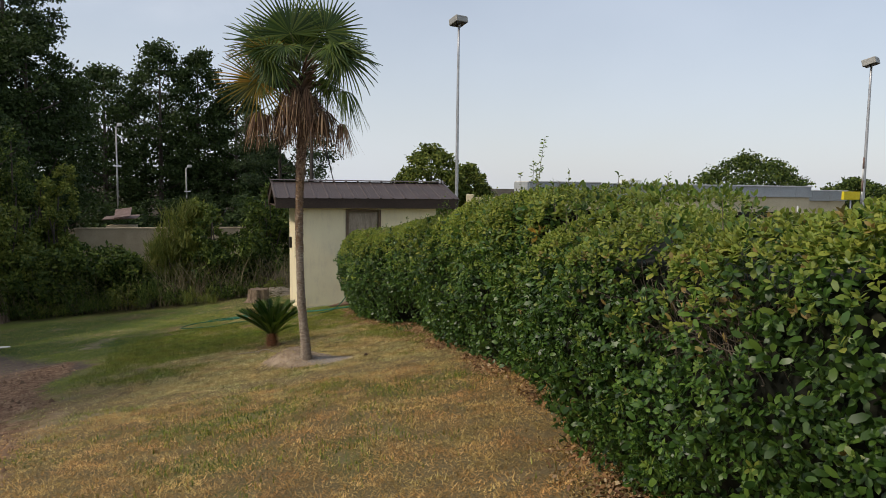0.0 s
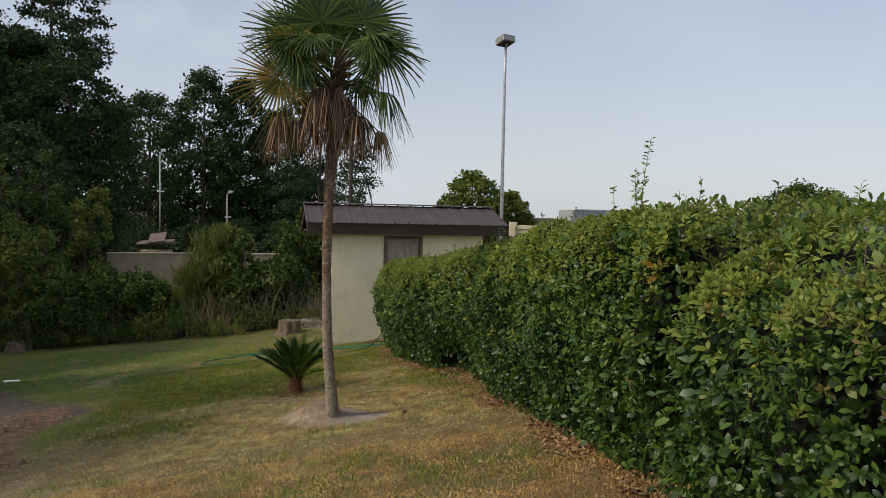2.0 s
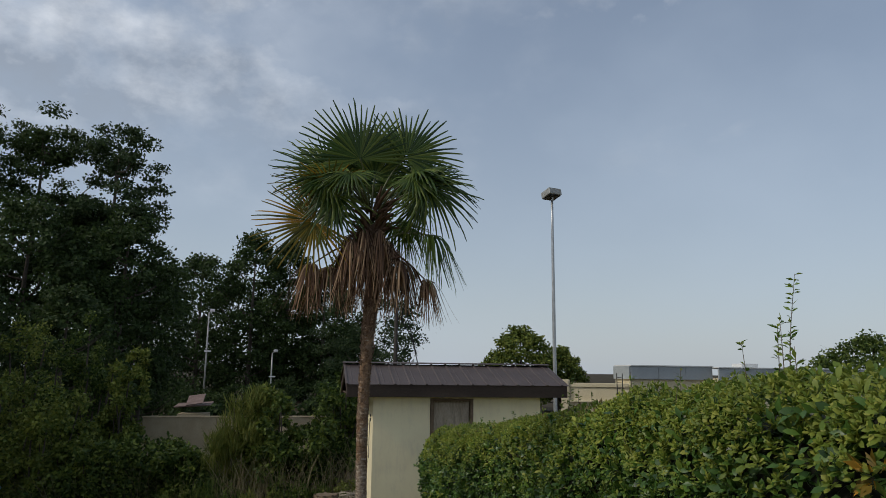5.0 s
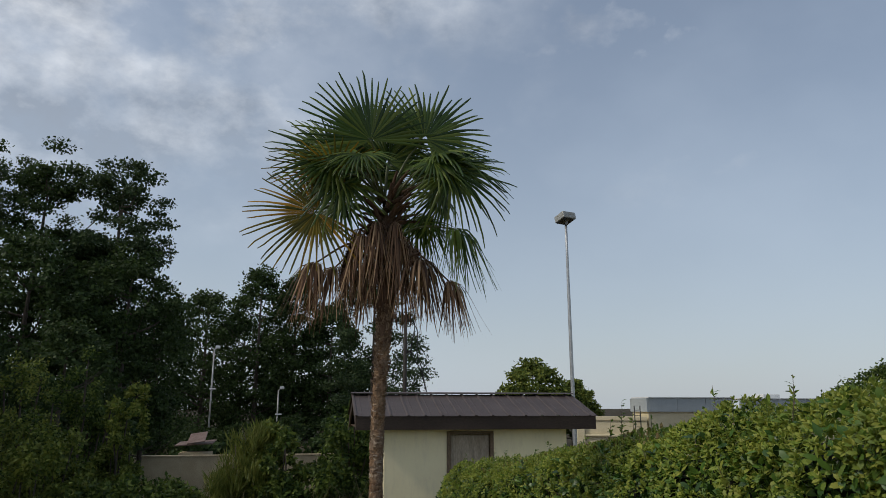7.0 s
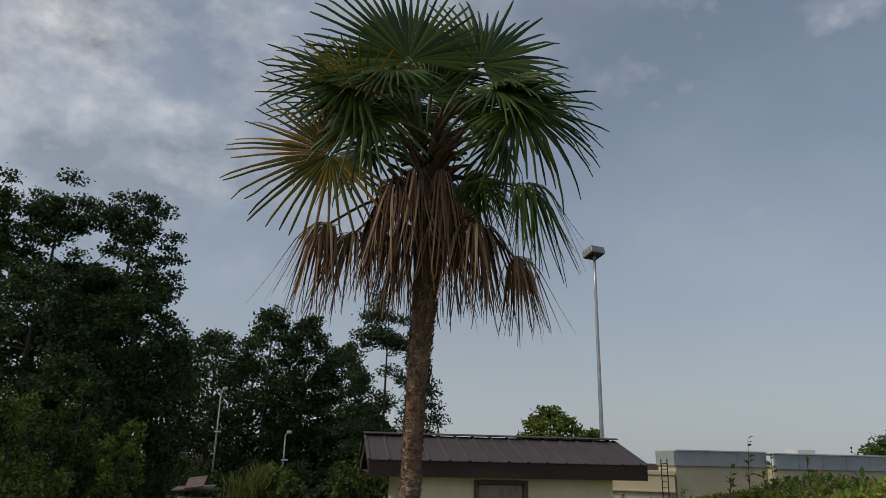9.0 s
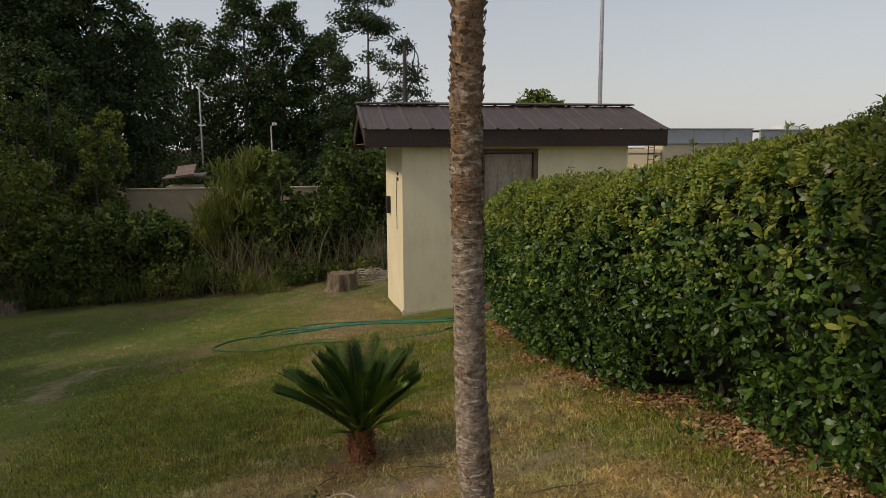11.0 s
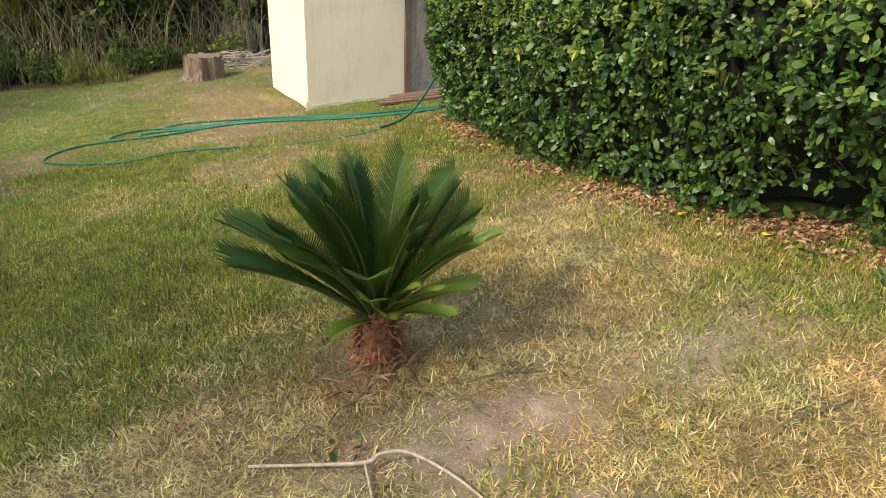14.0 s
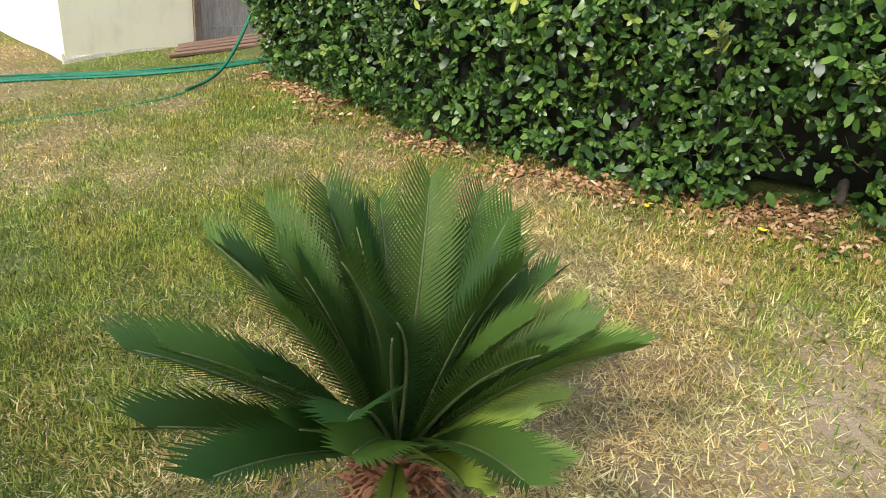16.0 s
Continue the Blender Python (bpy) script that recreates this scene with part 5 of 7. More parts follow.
        fan_at(wide_dead if k < 4 else deads[k % 3], x, dy, z, az, 0, 0, size, 0.8, FIBRE, "dead brown hanging frond", True)
    # stubs of old leaf stalks round the head of the trunk
    runs = []
    for i in range(70):
        a, e, L = rng.uniform(0, 2 * np.pi), radians(rng.uniform(15, 65)), rng.uniform(0.12, 0.3)
        d = np.array([math.cos(a) * math.cos(e), math.sin(a) * math.cos(e), math.sin(e)])
        p = np.array([-0.745, -7.64, rng.uniform(3.75, 4.35)]) + d * [0.05, 0.05, 0]
        runs.append((spread([p, p + d * L * 0.5, p + d * L - [0, 0, 0.03]], 3), np.linspace(0.02, 0.009, 7)))
    tagged(part("stub_fringe", tubes_joined("stub_fringe", runs, FIBRE), None, palm, "dark stubs of old leaf stalks", inv), kind="stuff")
    # short broken snag below the crown
    part("snag", tube("snag", spread(SNAG, 5), np.linspace(0.009, 0.004, 11), FIBRE, 6), None, palm, "dark broken leaf-stalk snag", inv)
    return palm


# ---- sago palm ----
def sago_frond_mesh(name, mat, seed, length=0.6, pairs=52, arch=0.5, leaf=0.128):
    """Local: rib from 0 along +y, rising and bending over in z; two rows of narrow leaflets in a V."""
    rng = np.random.default_rng(seed)
    t = np.linspace(0, 1, pairs)
    ribp = lambda u: np.stack([0 * u, length * u * (1 - 0.06 * u * u), arch * length * (0.3 * u - 0.5 * u ** 2.4)], -1)
    c = ribp(t)
    tg = unit(np.gradient(c, axis=0))
    Vs, Fs, k = [], [], 0
    up0 = np.cross(np.array([1.0, 0, 0]), tg)
    L = leaf * np.interp(t, [0, 0.15, 0.4, 0.65, 0.9, 1], [0.2, 0.38, 0.78, 1.0, 0.86, 0.5])
    step = length / pairs
    for sgn in (-1, 1):
        for i in range(5, pairs):
            d = unit(np.array([sgn * (0.74 - 0.22 * t[i] ** 4), 0, 0]) + tg[i] * (0.72 + 0.1 * t[i] ** 4) + up0[i] * 0.24)
            ln = L[i] * rng.uniform(0.93, 1.05)
            w = tg[i] * step * 0.46
            p0, p1, p2 = c[i], c[i] + d * ln * 0.6, c[i] + d * ln + up0[i] * ln * rng.uniform(-0.06, 0.04) + tg[i] * ln * 0.08
            ridge = up0[i] * step * 0.25
            Vs.append([p0 - w, p0 + w, p1 + w * 0.75, p1 - w * 0.75 + ridge, p2])
            Fs += [(k, k + 1, k + 2), (k, k + 2, k + 3), (k + 3, k + 2, k + 4)]
            k += 5
    me = mesh_of(name, np.array(Vs).reshape(-1, 3), Fs, mat)
    rib = tube("rib", ribp(np.linspace(0, 0.98, 12)), np.linspace(0.0065, 0.002, 12), SAGO_RIB, 6)
    return me, rib


def build_sago():
    x, y = -0.985, -5.46
    z = float(lay(x, y))
    sago = thing("sago_palm", "low sago palm with dark stiff feathery fronds", "sago palm", (x, y, z - 0.02))
    rng = np.random.default_rng(9)
    hs = np.linspace(-0.02, 0.24, 30)
    ang = np.linspace(0, 2 * np.pi, 22, endpoint=False)
    r = np.interp(hs, [-0.02, 0.05, 0.14, 0.24], [0.085, 0.072, 0.06, 0.045])[:, None] * (1 + 0.2 * (vnoise(hs[:, None] * 9, ang[None], 0.35, 3) - 0.5))
    V, F = tube_arrays(np.stack([0 * hs, 0 * hs, hs], -1), r, 22)
    part("trunk", mesh_of("trunk", V, F, SAGO_SCALE, True), None, sago, "stout trunk of orange-brown leaf bases")
    b = bmesh.new()
    sc = [b.verts.new(p) for p in ((-0.014, 0, 0), (0.014, 0, 0), (0.009, 0.016, 0.05), (-0.009, 0.016, 0.05), (0, -0.006, 0.0), (0, 0.03, 0.065))]
    for f in ((0, 3, 2, 1), (3, 5, 2), (0, 1, 4)):
        b.faces.new([sc[i] for i in f])
    bmesh.ops.recalc_face_normals(b, faces=b.faces)
    scale_me = bpy.data.meshes.new("leaf_base")
    b.to_mesh(scale_me)
    b.free()
    scale_me.materials.append(SAGO_SCALE)
    for i in range(120):
        a, h = i * 137.5, 0.02 + 0.2 * (i / 120)
        rr = float(np.interp(h, [0, 0.05, 0.14, 0.24], [0.085, 0.072, 0.06, 0.045])) * 0.95
        part("leaf_base", scale_me, None, sago, "", pose(rr * math.cos(radians(a)), rr * math.sin(radians(a)), h, rng.uniform(-50, -5), 0, a - 90) @ Matrix.Scale(rng.uniform(0.7, 1.15), 4))
    n = 170                                       # frayed fibre round the trunk
    a, h = rng.uniform(0, 2 * np.pi, n), rng.uniform(0.02, 0.2, n)
    d = np.stack([np.cos(a), np.sin(a), rng.uniform(-0.9, 0.5, n)], -1)
    p = np.stack([np.cos(a) * 0.06, np.sin(a) * 0.06, h], -1)
    V, F = leaf_arrays(p, d, np.tile([[0, 0, 1.0]], (n, 1)), rng.uniform(0.04, 0.1, n), rng.uniform(0.003, 0.009, n), 0.2, 0.3)
    tagged(part("frayed_fibre", mesh_of("frayed_fibre", V, F, SAGO_SCALE), None, sago, "frayed orange-brown fibre"), kind="stuff")
    kinds = [sago_frond_mesh("feather_blade", SAGO_GREEN, 70 + i, 0.55 + 0.035 * i, arch=0.16 + 0.1 * i) for i in range(4)]
    pale = sago_frond_mesh("feather_blade", SAGO_NEW, 80, 0.34, 44, 0.35, 0.07)
    young = sago_frond_mesh("feather_blade", SAGO_NEW, 84, 0.56, 54, 0.35, 0.11)
    rows = []
    a = 0.0
    for i in range(30):
        a += 137.5
        rows.append((a, 80 - i * 1.2 + rng.uniform(-5, 5), kinds[i % 4], rng.uniform(0.92, 1.04)))
    # low ones that spread to the sides, and pale young ones, painted sun-bright, towards the south
    rows += [(196, 38, kinds[1], 1.08), (176, 34, kinds[0], 1.1), (238, 44, young, 0.76), (8, 44, kinds[0], 0.94), (154, 38, kinds[1], 1.1), (206, 50, kinds[2], 0.98), (184, 52, kinds[0], 1.04),
             (283, 50, pale, 1.05), (262, 46, pale, 0.9), (300, 44, pale, 1.0), (268, 66, pale, 1.25), (318, 52, young, 1.02), (336, 44, young, 0.96), (348, 26, young, 0.7), (326, 34, young, 0.7), (222, 22, young, 0.6), (296, 30, young, 0.7), (254, 36, pale, 1.0)]
    for a, el, (me, rib), s in rows:
        M = pose(0, 0, 0.2, 0, 0, a - 90) @ pose(0, 0.02, 0, el, rng.uniform(-14, 14), 0) @ Matrix.Scale(s, 4)
        rb = part("rib", rib, None, sago, "pale young frond with sunlight painted into its tone" if me in (pale[0], young[0]) else "", M)
        part("feather_blade", me, None, rb)
    return sago


# ---- trees ----
def tree(name, label, x, y, height, crown_r, crown_low, leaves, leaf_size, mat, seed, trunk_r=0.25, shape="round", lean=0.0, group="", clumps=80):
    """A tapered trunk with limbs to clumps of leaves; gaps stay between the clumps."""
    rng = np.random.default_rng(seed)
    z0 = float(lay(x, y)) - 0.1
    t = thing(name, label, "tree", (x, y, z0), group=group)
    H = height
    line = spread([(0, 0, 0), (lean * 0.3, 0.1, H * 0.35), (lean * 0.7, -0.1, H * 0.65), (lean, 0, H * 0.93)], 5)
    part("trunk", tube("trunk", line, np.linspace(trunk_r, trunk_r * 0.15, len(line)), BARK_TREE, 9), None, t)
    cs, ws = [], []
    for i in range(clumps):
        u = rng.random()
        h = crown_low + (H - crown_low) * u
        if shape == "round":
            env = crown_r * math.sqrt(max(0.05, 1 - (2 * (u - 0.42)) ** 2 * 0.92)) if u < 0.95 else crown_r * 0.25
        elif shape == "pine":
            env = crown_r * (1.05 - 0.75 * u) * (0.55 + 0.45 * rng.random())
        else:                                     # tall and ragged
            env = crown_r * (0.95 - 0.75 * abs(u - 0.5)) * (0.35 + 0.65 * rng.random())
        a, r = rng.uniform(0, 2 * np.pi), env * math.sqrt(rng.uniform(0.25, 1))
        ax = np.array([np.interp(h, line[:, 2], line[:, 0]), np.interp(h, line[:, 2], line[:, 1]), h])
        cs.append(ax + [r * math.cos(a), r * math.sin(a), rng.normal(0, 0.02 * H)])
        ws.append(rng.uniform(0.6, 1.3))
    cs, ws = np.array(cs), np.array(ws)
    for c in cs[:: max(1, clumps // 16)]:
        hb = max(crown_low * 0.6, c[2] - np.hypot(c[0], c[1]) * 0.7)
        b = np.array([np.interp(hb, line[:, 2], line[:, 0]), np.interp(hb, line[:, 2], line[:, 1]), hb])
        ln = spread([b, b * 0.45 + c * 0.55 + [0, 0, -0.03 * H], c], 4)
        part("limb", tube("limb", ln, np.linspace(trunk_r * 0.3, trunk_r * 0.06, len(ln)), BARK_TREE, 6), None, t)
    pick = rng.choice(len(cs), leaves, p=ws / ws.sum())
    sig = crown_r * (0.11 if shape != "pine" else 0.12)
    off = random_dirs(leaves, rng) * (rng.random((leaves, 1)) ** 0.55) * np.where(rng.random((leaves, 1)) < 0.05, 1.45, 1.0) * sig * 1.65 * ws[pick][:, None] ** 0.5
    off[:, 2] *= {"pine": 0.5, "ragged": 0.48}.get(shape, 0.62)
    p = cs[pick] + off
    rd = random_dirs(leaves, rng)
    al = unit(off * 0.6 + rd * sig + [0, 0, -0.1 * sig])
    V, F = card_arrays(p, al, unit(unit(off) * 1.1 + rd[::-1] * 0.75 + [0, 0, 0.55]), rng.uniform(0.6, 1.2, leaves) * leaf_size, rng.uniform(0.45, 0.85, leaves) * leaf_size)
    part("crown", mesh_of("crown", V, F, mat), None, t)
    return t


def bush(name, label, x, y, w, d, h, leaves, size, mat, seed, stems=9, droopy=False, category="bush", group=""):
    """A shrub: several stems from the ground and leaves round their upper ends."""
    rng = np.random.default_rng(seed)
    z0 = float(lay(x, y)) - 0.05
    t = thing(name, label, category, (x, y, z0), group=group)
    runs, tips = [], []
    for i in range(stems):
        a, r = rng.uniform(0, 2 * np.pi), math.sqrt(rng.random())
        tip = np.array([math.cos(a) * r * w * 0.85, math.sin(a) * r * d * 0.85, h * rng.uniform(0.55, 1.0) * (1 - 0.35 * r * r)])
        b = np.array([tip[0] * 0.35, tip[1] * 0.35, 0])
        ln = spread([b, (b + tip) / 2 + rng.normal(0, 0.08, 3) * h * 0.3, tip], 4)
        part("stem", tube("stem", ln, np.linspace(0.03, 0.008, len(ln)) * (h / 2.5), BARK_TREE, 5), None, t)
        tips += [tip, ln[5], ln[3]]
    tips = np.array(tips)
    n_c = max(40, stems * 6)
    extra = np.stack([rng.uniform(-1, 1, n_c) * w, rng.uniform(-1, 1, n_c) * d, rng.uniform(0.26, 0.97, n_c) * h], -1)
    extra[:, 2] *= 0.75 + 0.25 * np.sin(extra[:, 0] * 2.3 + seed)
    cs = np.vstack([tips, extra])
    pick = rng.integers(0, len(cs), leaves)
    off = random_dirs(leaves, rng) * (rng.random((leaves, 1)) ** 0.5) * np.array([w, d, min(w, h * 0.5)]) * (0.28 if droopy or h < 1.2 else 0.2)
    p = cs[pick] + off
    p[:, 2] = np.maximum(p[:, 2], 0.03)
    rd = random_dirs(leaves, rng)
    al = unit(off + rd * 0.5 + ([0, 0, 0.9] if droopy else [0, 0, -0.1]))
    V, F = card_arrays(p, al, unit(unit(off) * 1.1 + rd[::-1] * 0.75 + [0, 0, 0.5]), rng.uniform(0.6, 1.4, leaves) * size * (2.4 if droopy else 1), rng.uniform(0.4, 0.75, leaves) * size * (0.4 if droopy else 1))
    part("foliage", mesh_of("foliage", V, F, mat), None, t)
    return t


def build_woods():
    W = "woodland behind the lawn"
    # tall wood to the west
    for i, (x, y, h, r, low, shp, mt) in enumerate([
            (-16.2, 40, 22.8, 5.0, 7, "ragged", PINE_LEAF), (-21.4, 40, 22.6, 5.4, 6, "ragged", WOOD_LEAF), (-26.0, 38, 22.6, 5.5, 6, "ragged", WOOD_LEAF), (-32, 40, 22, 6, 5, "round", WOOD_LEAF),
            (-14.0, 36, 15.0, 4.6, 3, "round", WOOD_LEAF), (-19.0, 33, 15.0, 5.2, 2, "round", WOOD_LEAF), (-24.5, 30, 14.5, 5.5, 2, "round", WOOD_LEAF), (-30, 30, 16, 6, 2, "round", WOOD_LEAF), (-38, 36, 20, 7, 3, "round", WOOD_LEAF),
            (-13.6, 42, 12.6, 3.3, 2.5, "round", WOOD_LEAF), (-17.6, 39, 16.5, 4.2, 3.0, "round", WOOD_LEAF), (-13.5, 24, 8.6, 3.3, 1.2, "round", WOOD_LEAF), (-17.5, 22, 9.0, 3.6, 1.0, "round", WOOD_LEAF), (-21.5, 20, 9.5, 3.8, 1.0, "round", WOOD_LEAF)]):
        tree("tall_tree" if shp == "ragged" else "broad_tree", "tall dark ragged tree at the wood's edge" if shp == "ragged" else "dark broad-leaved woodland tree", x, y, h, r, low, 3500 if x < -28 else 18500 if h > 13 else 11500, 0.27 if h > 13 else 0.215, mt, 100 + i, 0.32 if h > 13 else 0.2, shp, 0.3, W, 130 if shp == "ragged" else 190)
    # middle trees beyond the lamps
    for i, (x, y, h, r, low) in enumerate([(-15.5, 80, 19.5, 6.2, 1), (-9.0, 80, 22.5, 6.0, 1), (-4.5, 82, 21.5, 5.0, 1), (0.3, 80, 17.0, 4.6, 1), (-22, 84, 18, 7, 1), (-12, 92, 18, 8, 0.5), (-2.5, 92, 15, 8, 0.5), (4.5, 84, 8.5, 4.2, 0.5)]):
        tree("broad_tree", "dark broad-leaved tree beyond the yard lamps", x, y, h, r, low, 11500, 0.43, WOOD_LEAF, 130 + i, 0.35, "round", 0.2, W, 260)
    tree("pine_tree", "slender open pine standing alone against the sky", 3.2, 45, 15.8, 5.4, 4.0, 15000, 0.23, PINE_LEAF, 150, 0.17, "pine", 0.1, "", 64)
    # rounded trees beyond the flat building
    for i, (x, y, h, r) in enumerate([(15.6, 41, 6.5, 3.0), (19.6, 43, 5.2, 2.2), (66, 60, 7.6, 7.2), (30.5, 70, 5.8, 1.4), (55, 34, 4.3, 3.2)]):
        tree("round_tree", "round-crowned green tree behind the flat building", x, y, h, r, 1.0, 10000 if r > 2 else 2200, 0.19 + 0.034 * r, VINE_LEAF if i < 2 else BRUSH_LEAF, 160 + i, 0.2, "round", 0.0, "trees behind the building", 150)
    # brush along the lawn's end
    rng = np.random.default_rng(4)
    k = 0
    for x, y, w, d, h, mt, pale in [
            (-1.6, 7.2, 1.0, 0.9, 3.5, BRUSH_LEAF, 0), (-0.3, 7.6, 0.9, 0.9, 3.7, BRUSH_LEAF, 0), (-3.1, 7.8, 0.9, 0.8, 3.2, BRUSH_PALE, 1), (-2.3, 8.2, 0.8, 0.8, 3.5, VINE_LEAF, 0), (-4.2, 7.6, 1.0, 0.8, 2.0, BRUSH_LEAF, 0), (-5.2, 8.6, 1.1, 0.9, 2.25, BRUSH_LEAF, 0), (-7.1, 9.0, 0.8, 0.8, 2.3, BRUSH_LEAF, 0),
            (-6.2, 8.8, 1.1, 1.0, 2.2, BRUSH_LEAF, 0), (-7.9, 9.6, 1.1, 1.1, 2.4, BRUSH_LEAF, 0), (-8.9, 10.0, 1.5, 1.2, 4.2, VINE_LEAF, 0), (-10.5, 10.8, 1.6, 1.3, 4.4, VINE_LEAF, 0), (-12.4, 11.6, 1.9, 1.5, 4.8, BRUSH_LEAF, 0), (-14.6, 12.5, 2.0, 1.5, 5.0, BRUSH_LEAF, 0), (-17.0, 13.5, 2.2, 1.6, 5.2, BRUSH_LEAF, 0),
            (-8.2, 14.4, 0.9, 1.0, 5.6, VINE_LEAF, 0), (-9.9, 15.5, 1.5, 1.3, 6.8, BRUSH_LEAF, 0), (-12.0, 16.5, 1.8, 1.4, 7.4, VINE_LEAF, 0), (1.2, 8.8, 1.0, 0.9, 3.0, BRUSH_LEAF, 0), (2.8, 9.0, 1.2, 0.9, 2.8, BRUSH_LEAF, 0), (4.6, 9.0, 1.2, 0.9, 2.4, BRUSH_LEAF, 0)]:
        nm = "reed_clump" if pale else "wild_shrub"
        bush(nm, "pale yellow-green tall reedy clump" if pale else "dense wild green shrub tangled with vines", x, y, w, d, h, 8000 if h < 4 else 9000, 0.142 if not pale else 0.115, mt, 200 + k, 10, bool(pale), "bush", "brush along the lawn")
        k += 1
    # undergrowth beyond the wall
    for i, (x, y, w, h) in enumerate([(-9.5, 22, 2.2, 3.0), (-5.5, 24, 2.2, 2.8), (-2.0, 23, 2.0, 2.8), (1.5, 24, 2.0, 3.2), (-14, 27, 2.6, 4.0), (5.5, 26, 2.2, 3.0), (-9, 52, 4, 3.6), (-2, 54, 4, 3.6), (4, 56, 4, 3.6), (-16, 56, 5, 4.0)]):
        bush("undergrowth", "dark undergrowth shrub beyond the wall", x, y, w, 1.4, h, 3800, 0.28, WOOD_LEAF, 260 + i, 8, False, "bush", "undergrowth beyond the wall")
    # unseen trees added to the west of the lawn, whose shade falls across it
    for i, (x, y, h, r, low) in enumerate([(-13.0, -6.2, 11.0, 2.0, 8.4), (-12.8, -2.6, 9.2, 2.4, 4.4), (-14.2, 3.2, 9.8, 3.0, 3.2), (-13.6, -8.3, 10.5, 1.5, 8.4)]):
        tree("shade_tree", "unseen broad-leaved tree shading the lawn from the west", x, y, h, r, low, (1700, 6000, 9500, 1000)[i], 0.3, WOOD_LEAF, 170 + i, 0.2, "round", 0.0, "shade trees", 70)
    # more unseen trees farther west, added to keep the brush's foot in shade
    for i, (x, y, h) in enumerate([(-17.0, 4.6, 12.0), (-17.6, 7.6, 13.0), (-17.4, 10.6, 13.5), (-18.0, 13.8, 13.5)]):
        tree("broad_tree", "dark broad-leaved woodland tree", x, y, h, 2.7, 1.0, 5500, 0.4, WOOD_LEAF, 180 + i, 0.22, "round", 0.0, W, 90)
    for i, (x, y, r, h) in enumerate([(1.0, -6.15, 0.13, 0.16), (0.95, -5.72, 0.1, 0.13), (-0.91, -5.53, 0.05, 0.09), (-1.25, -5.95, 0.08, 0.06)]):
        bush("garden_weed", "small leafy green weed on the lawn", x, y, r, r, h, 60, 0.045, WEED, 330 + i, 4, False, "weed", "garden weeds")
    # tangle of stalks in the brush's foot
    n = 900
    sx = rng.uniform(-9.5, 0.6, n)
    sy = np.interp(sx, [-11, -8.6, -6, -3, -1.2, 0.6], [10.4, 8.6, 7.9, 6.2, 6.0, 6.2]) + np.abs(rng.normal(0, 0.5, n))
    runs = []
    for x, y in zip(sx, sy):
        h, lean = rng.uniform(0.4, 1.7), rng.normal(0, 0.3, 2)
        b = np.array([x, y, float(lay(x, y)) - 0.02])
        runs.append((np.array([b, b + [lean[0] * h * 0.4, lean[1] * h * 0.4, h * 0.55], b + [lean[0] * h, lean[1] * h, h * rng.uniform(0.7, 1.0)]]), np.array([0.008, 0.006, 0.003])))
    tagged(part("dry_stalks", tubes_joined("dry_stalks", runs, STALK, 4), None), "tangle of brown and olive stalks along the brush", "stalks", kind="stuff")
    # low weeds and dry stalks in front of the brush
    for i in range(16):
        x = -11 + i * 0.72 + rng.uniform(-0.2, 0.2)
        y = float(np.interp(x, [-11, -8.6, -6, -3, -1.2, 0], [10.2, 8.1, 7.6, 5.5, 5.6, 5.8])) + rng.uniform(-0.2, 0.6)
        bush("weed_clump", "low weeds and dry stalks at the lawn's edge", x, y, 0.5, 0.4, rng.uniform(0.5, 1.1), 700, 0.07, BRUSH_LEAF if i % 3 else BRUSH_PALE, 300 + i, 5, i % 2 == 0, "weeds", "weeds at the lawn's edge")


# ---- far constructions ----
def flood_lamp(x, y, top, name="flood_lamp", r=0.085, size=(0.42, 0.5, 0.24), turn=0, label="tall galvanised pole with a box floodlight"):
    z0 = float(lay(x, y)) - 0.3
    t = thing(name, label, "street lamp", (x, y, z0), turn)
    h = top - z0
    ln = np.stack([np.zeros(9), np.zeros(9), np.linspace(0, h, 9)], -1)
    part("pole", tube("pole", ln, np.linspace(r, r * 0.55, 9), GALV, 12), None, t)
    hd = part("housing", boxed(-size[0] * 0.6, size[0] * 0.6, -size[1] / 2, size[1] / 2, 0, size[2], 0.03), LAMP_BOX, t, "grey box housing", pose(0, 0, h, -14, 0, 0))
    part("lens", boxed(-size[0] * 0.5, size[0] * 0.5, -size[1] * 0.45, size[1] * 0.45, -0.02, 0.004, 0.004), LAMP_GLASS, hd, "dark glass lens")
    part("bracket", boxed(-0.05, 0.05, -0.05, 0.05, -0.12, 0.02, 0.01), GALV, hd)
    return t


def yard_lamp(x, y, base, top):
    t = thing("yard_lamp", "slim grey lamp post with a bright small head", "street lamp", (x, y, base), 0, "yard lamps")
    h = top - base
    part("pole", tube("pole", [(0, 0, 0), (0, 0, h * 0.5), (0, 0, h)], [0.1, 0.085, 0.07], LAMP_BOX, 8), None, t)
    part("arm", tube("arm", [(0, 0, h - 0.05), (0.1, 0, h + 0.08), (0.28, 0, h + 0.16)], 0.05, GALV, 6), None, t)
    part("lamp_head", boxed(0.12, 0.6, -0.2, 0.2, h + 0.1, h + 0.4, 0.08), WHITE_TRIM, t, "white lamp head")
    part("crossbar", boxed(-0.25, 0.45, -0.08, 0.08, h * 0.62, h * 0.62 + 0.14, 0.02), WHITE_TRIM, t)
    return t


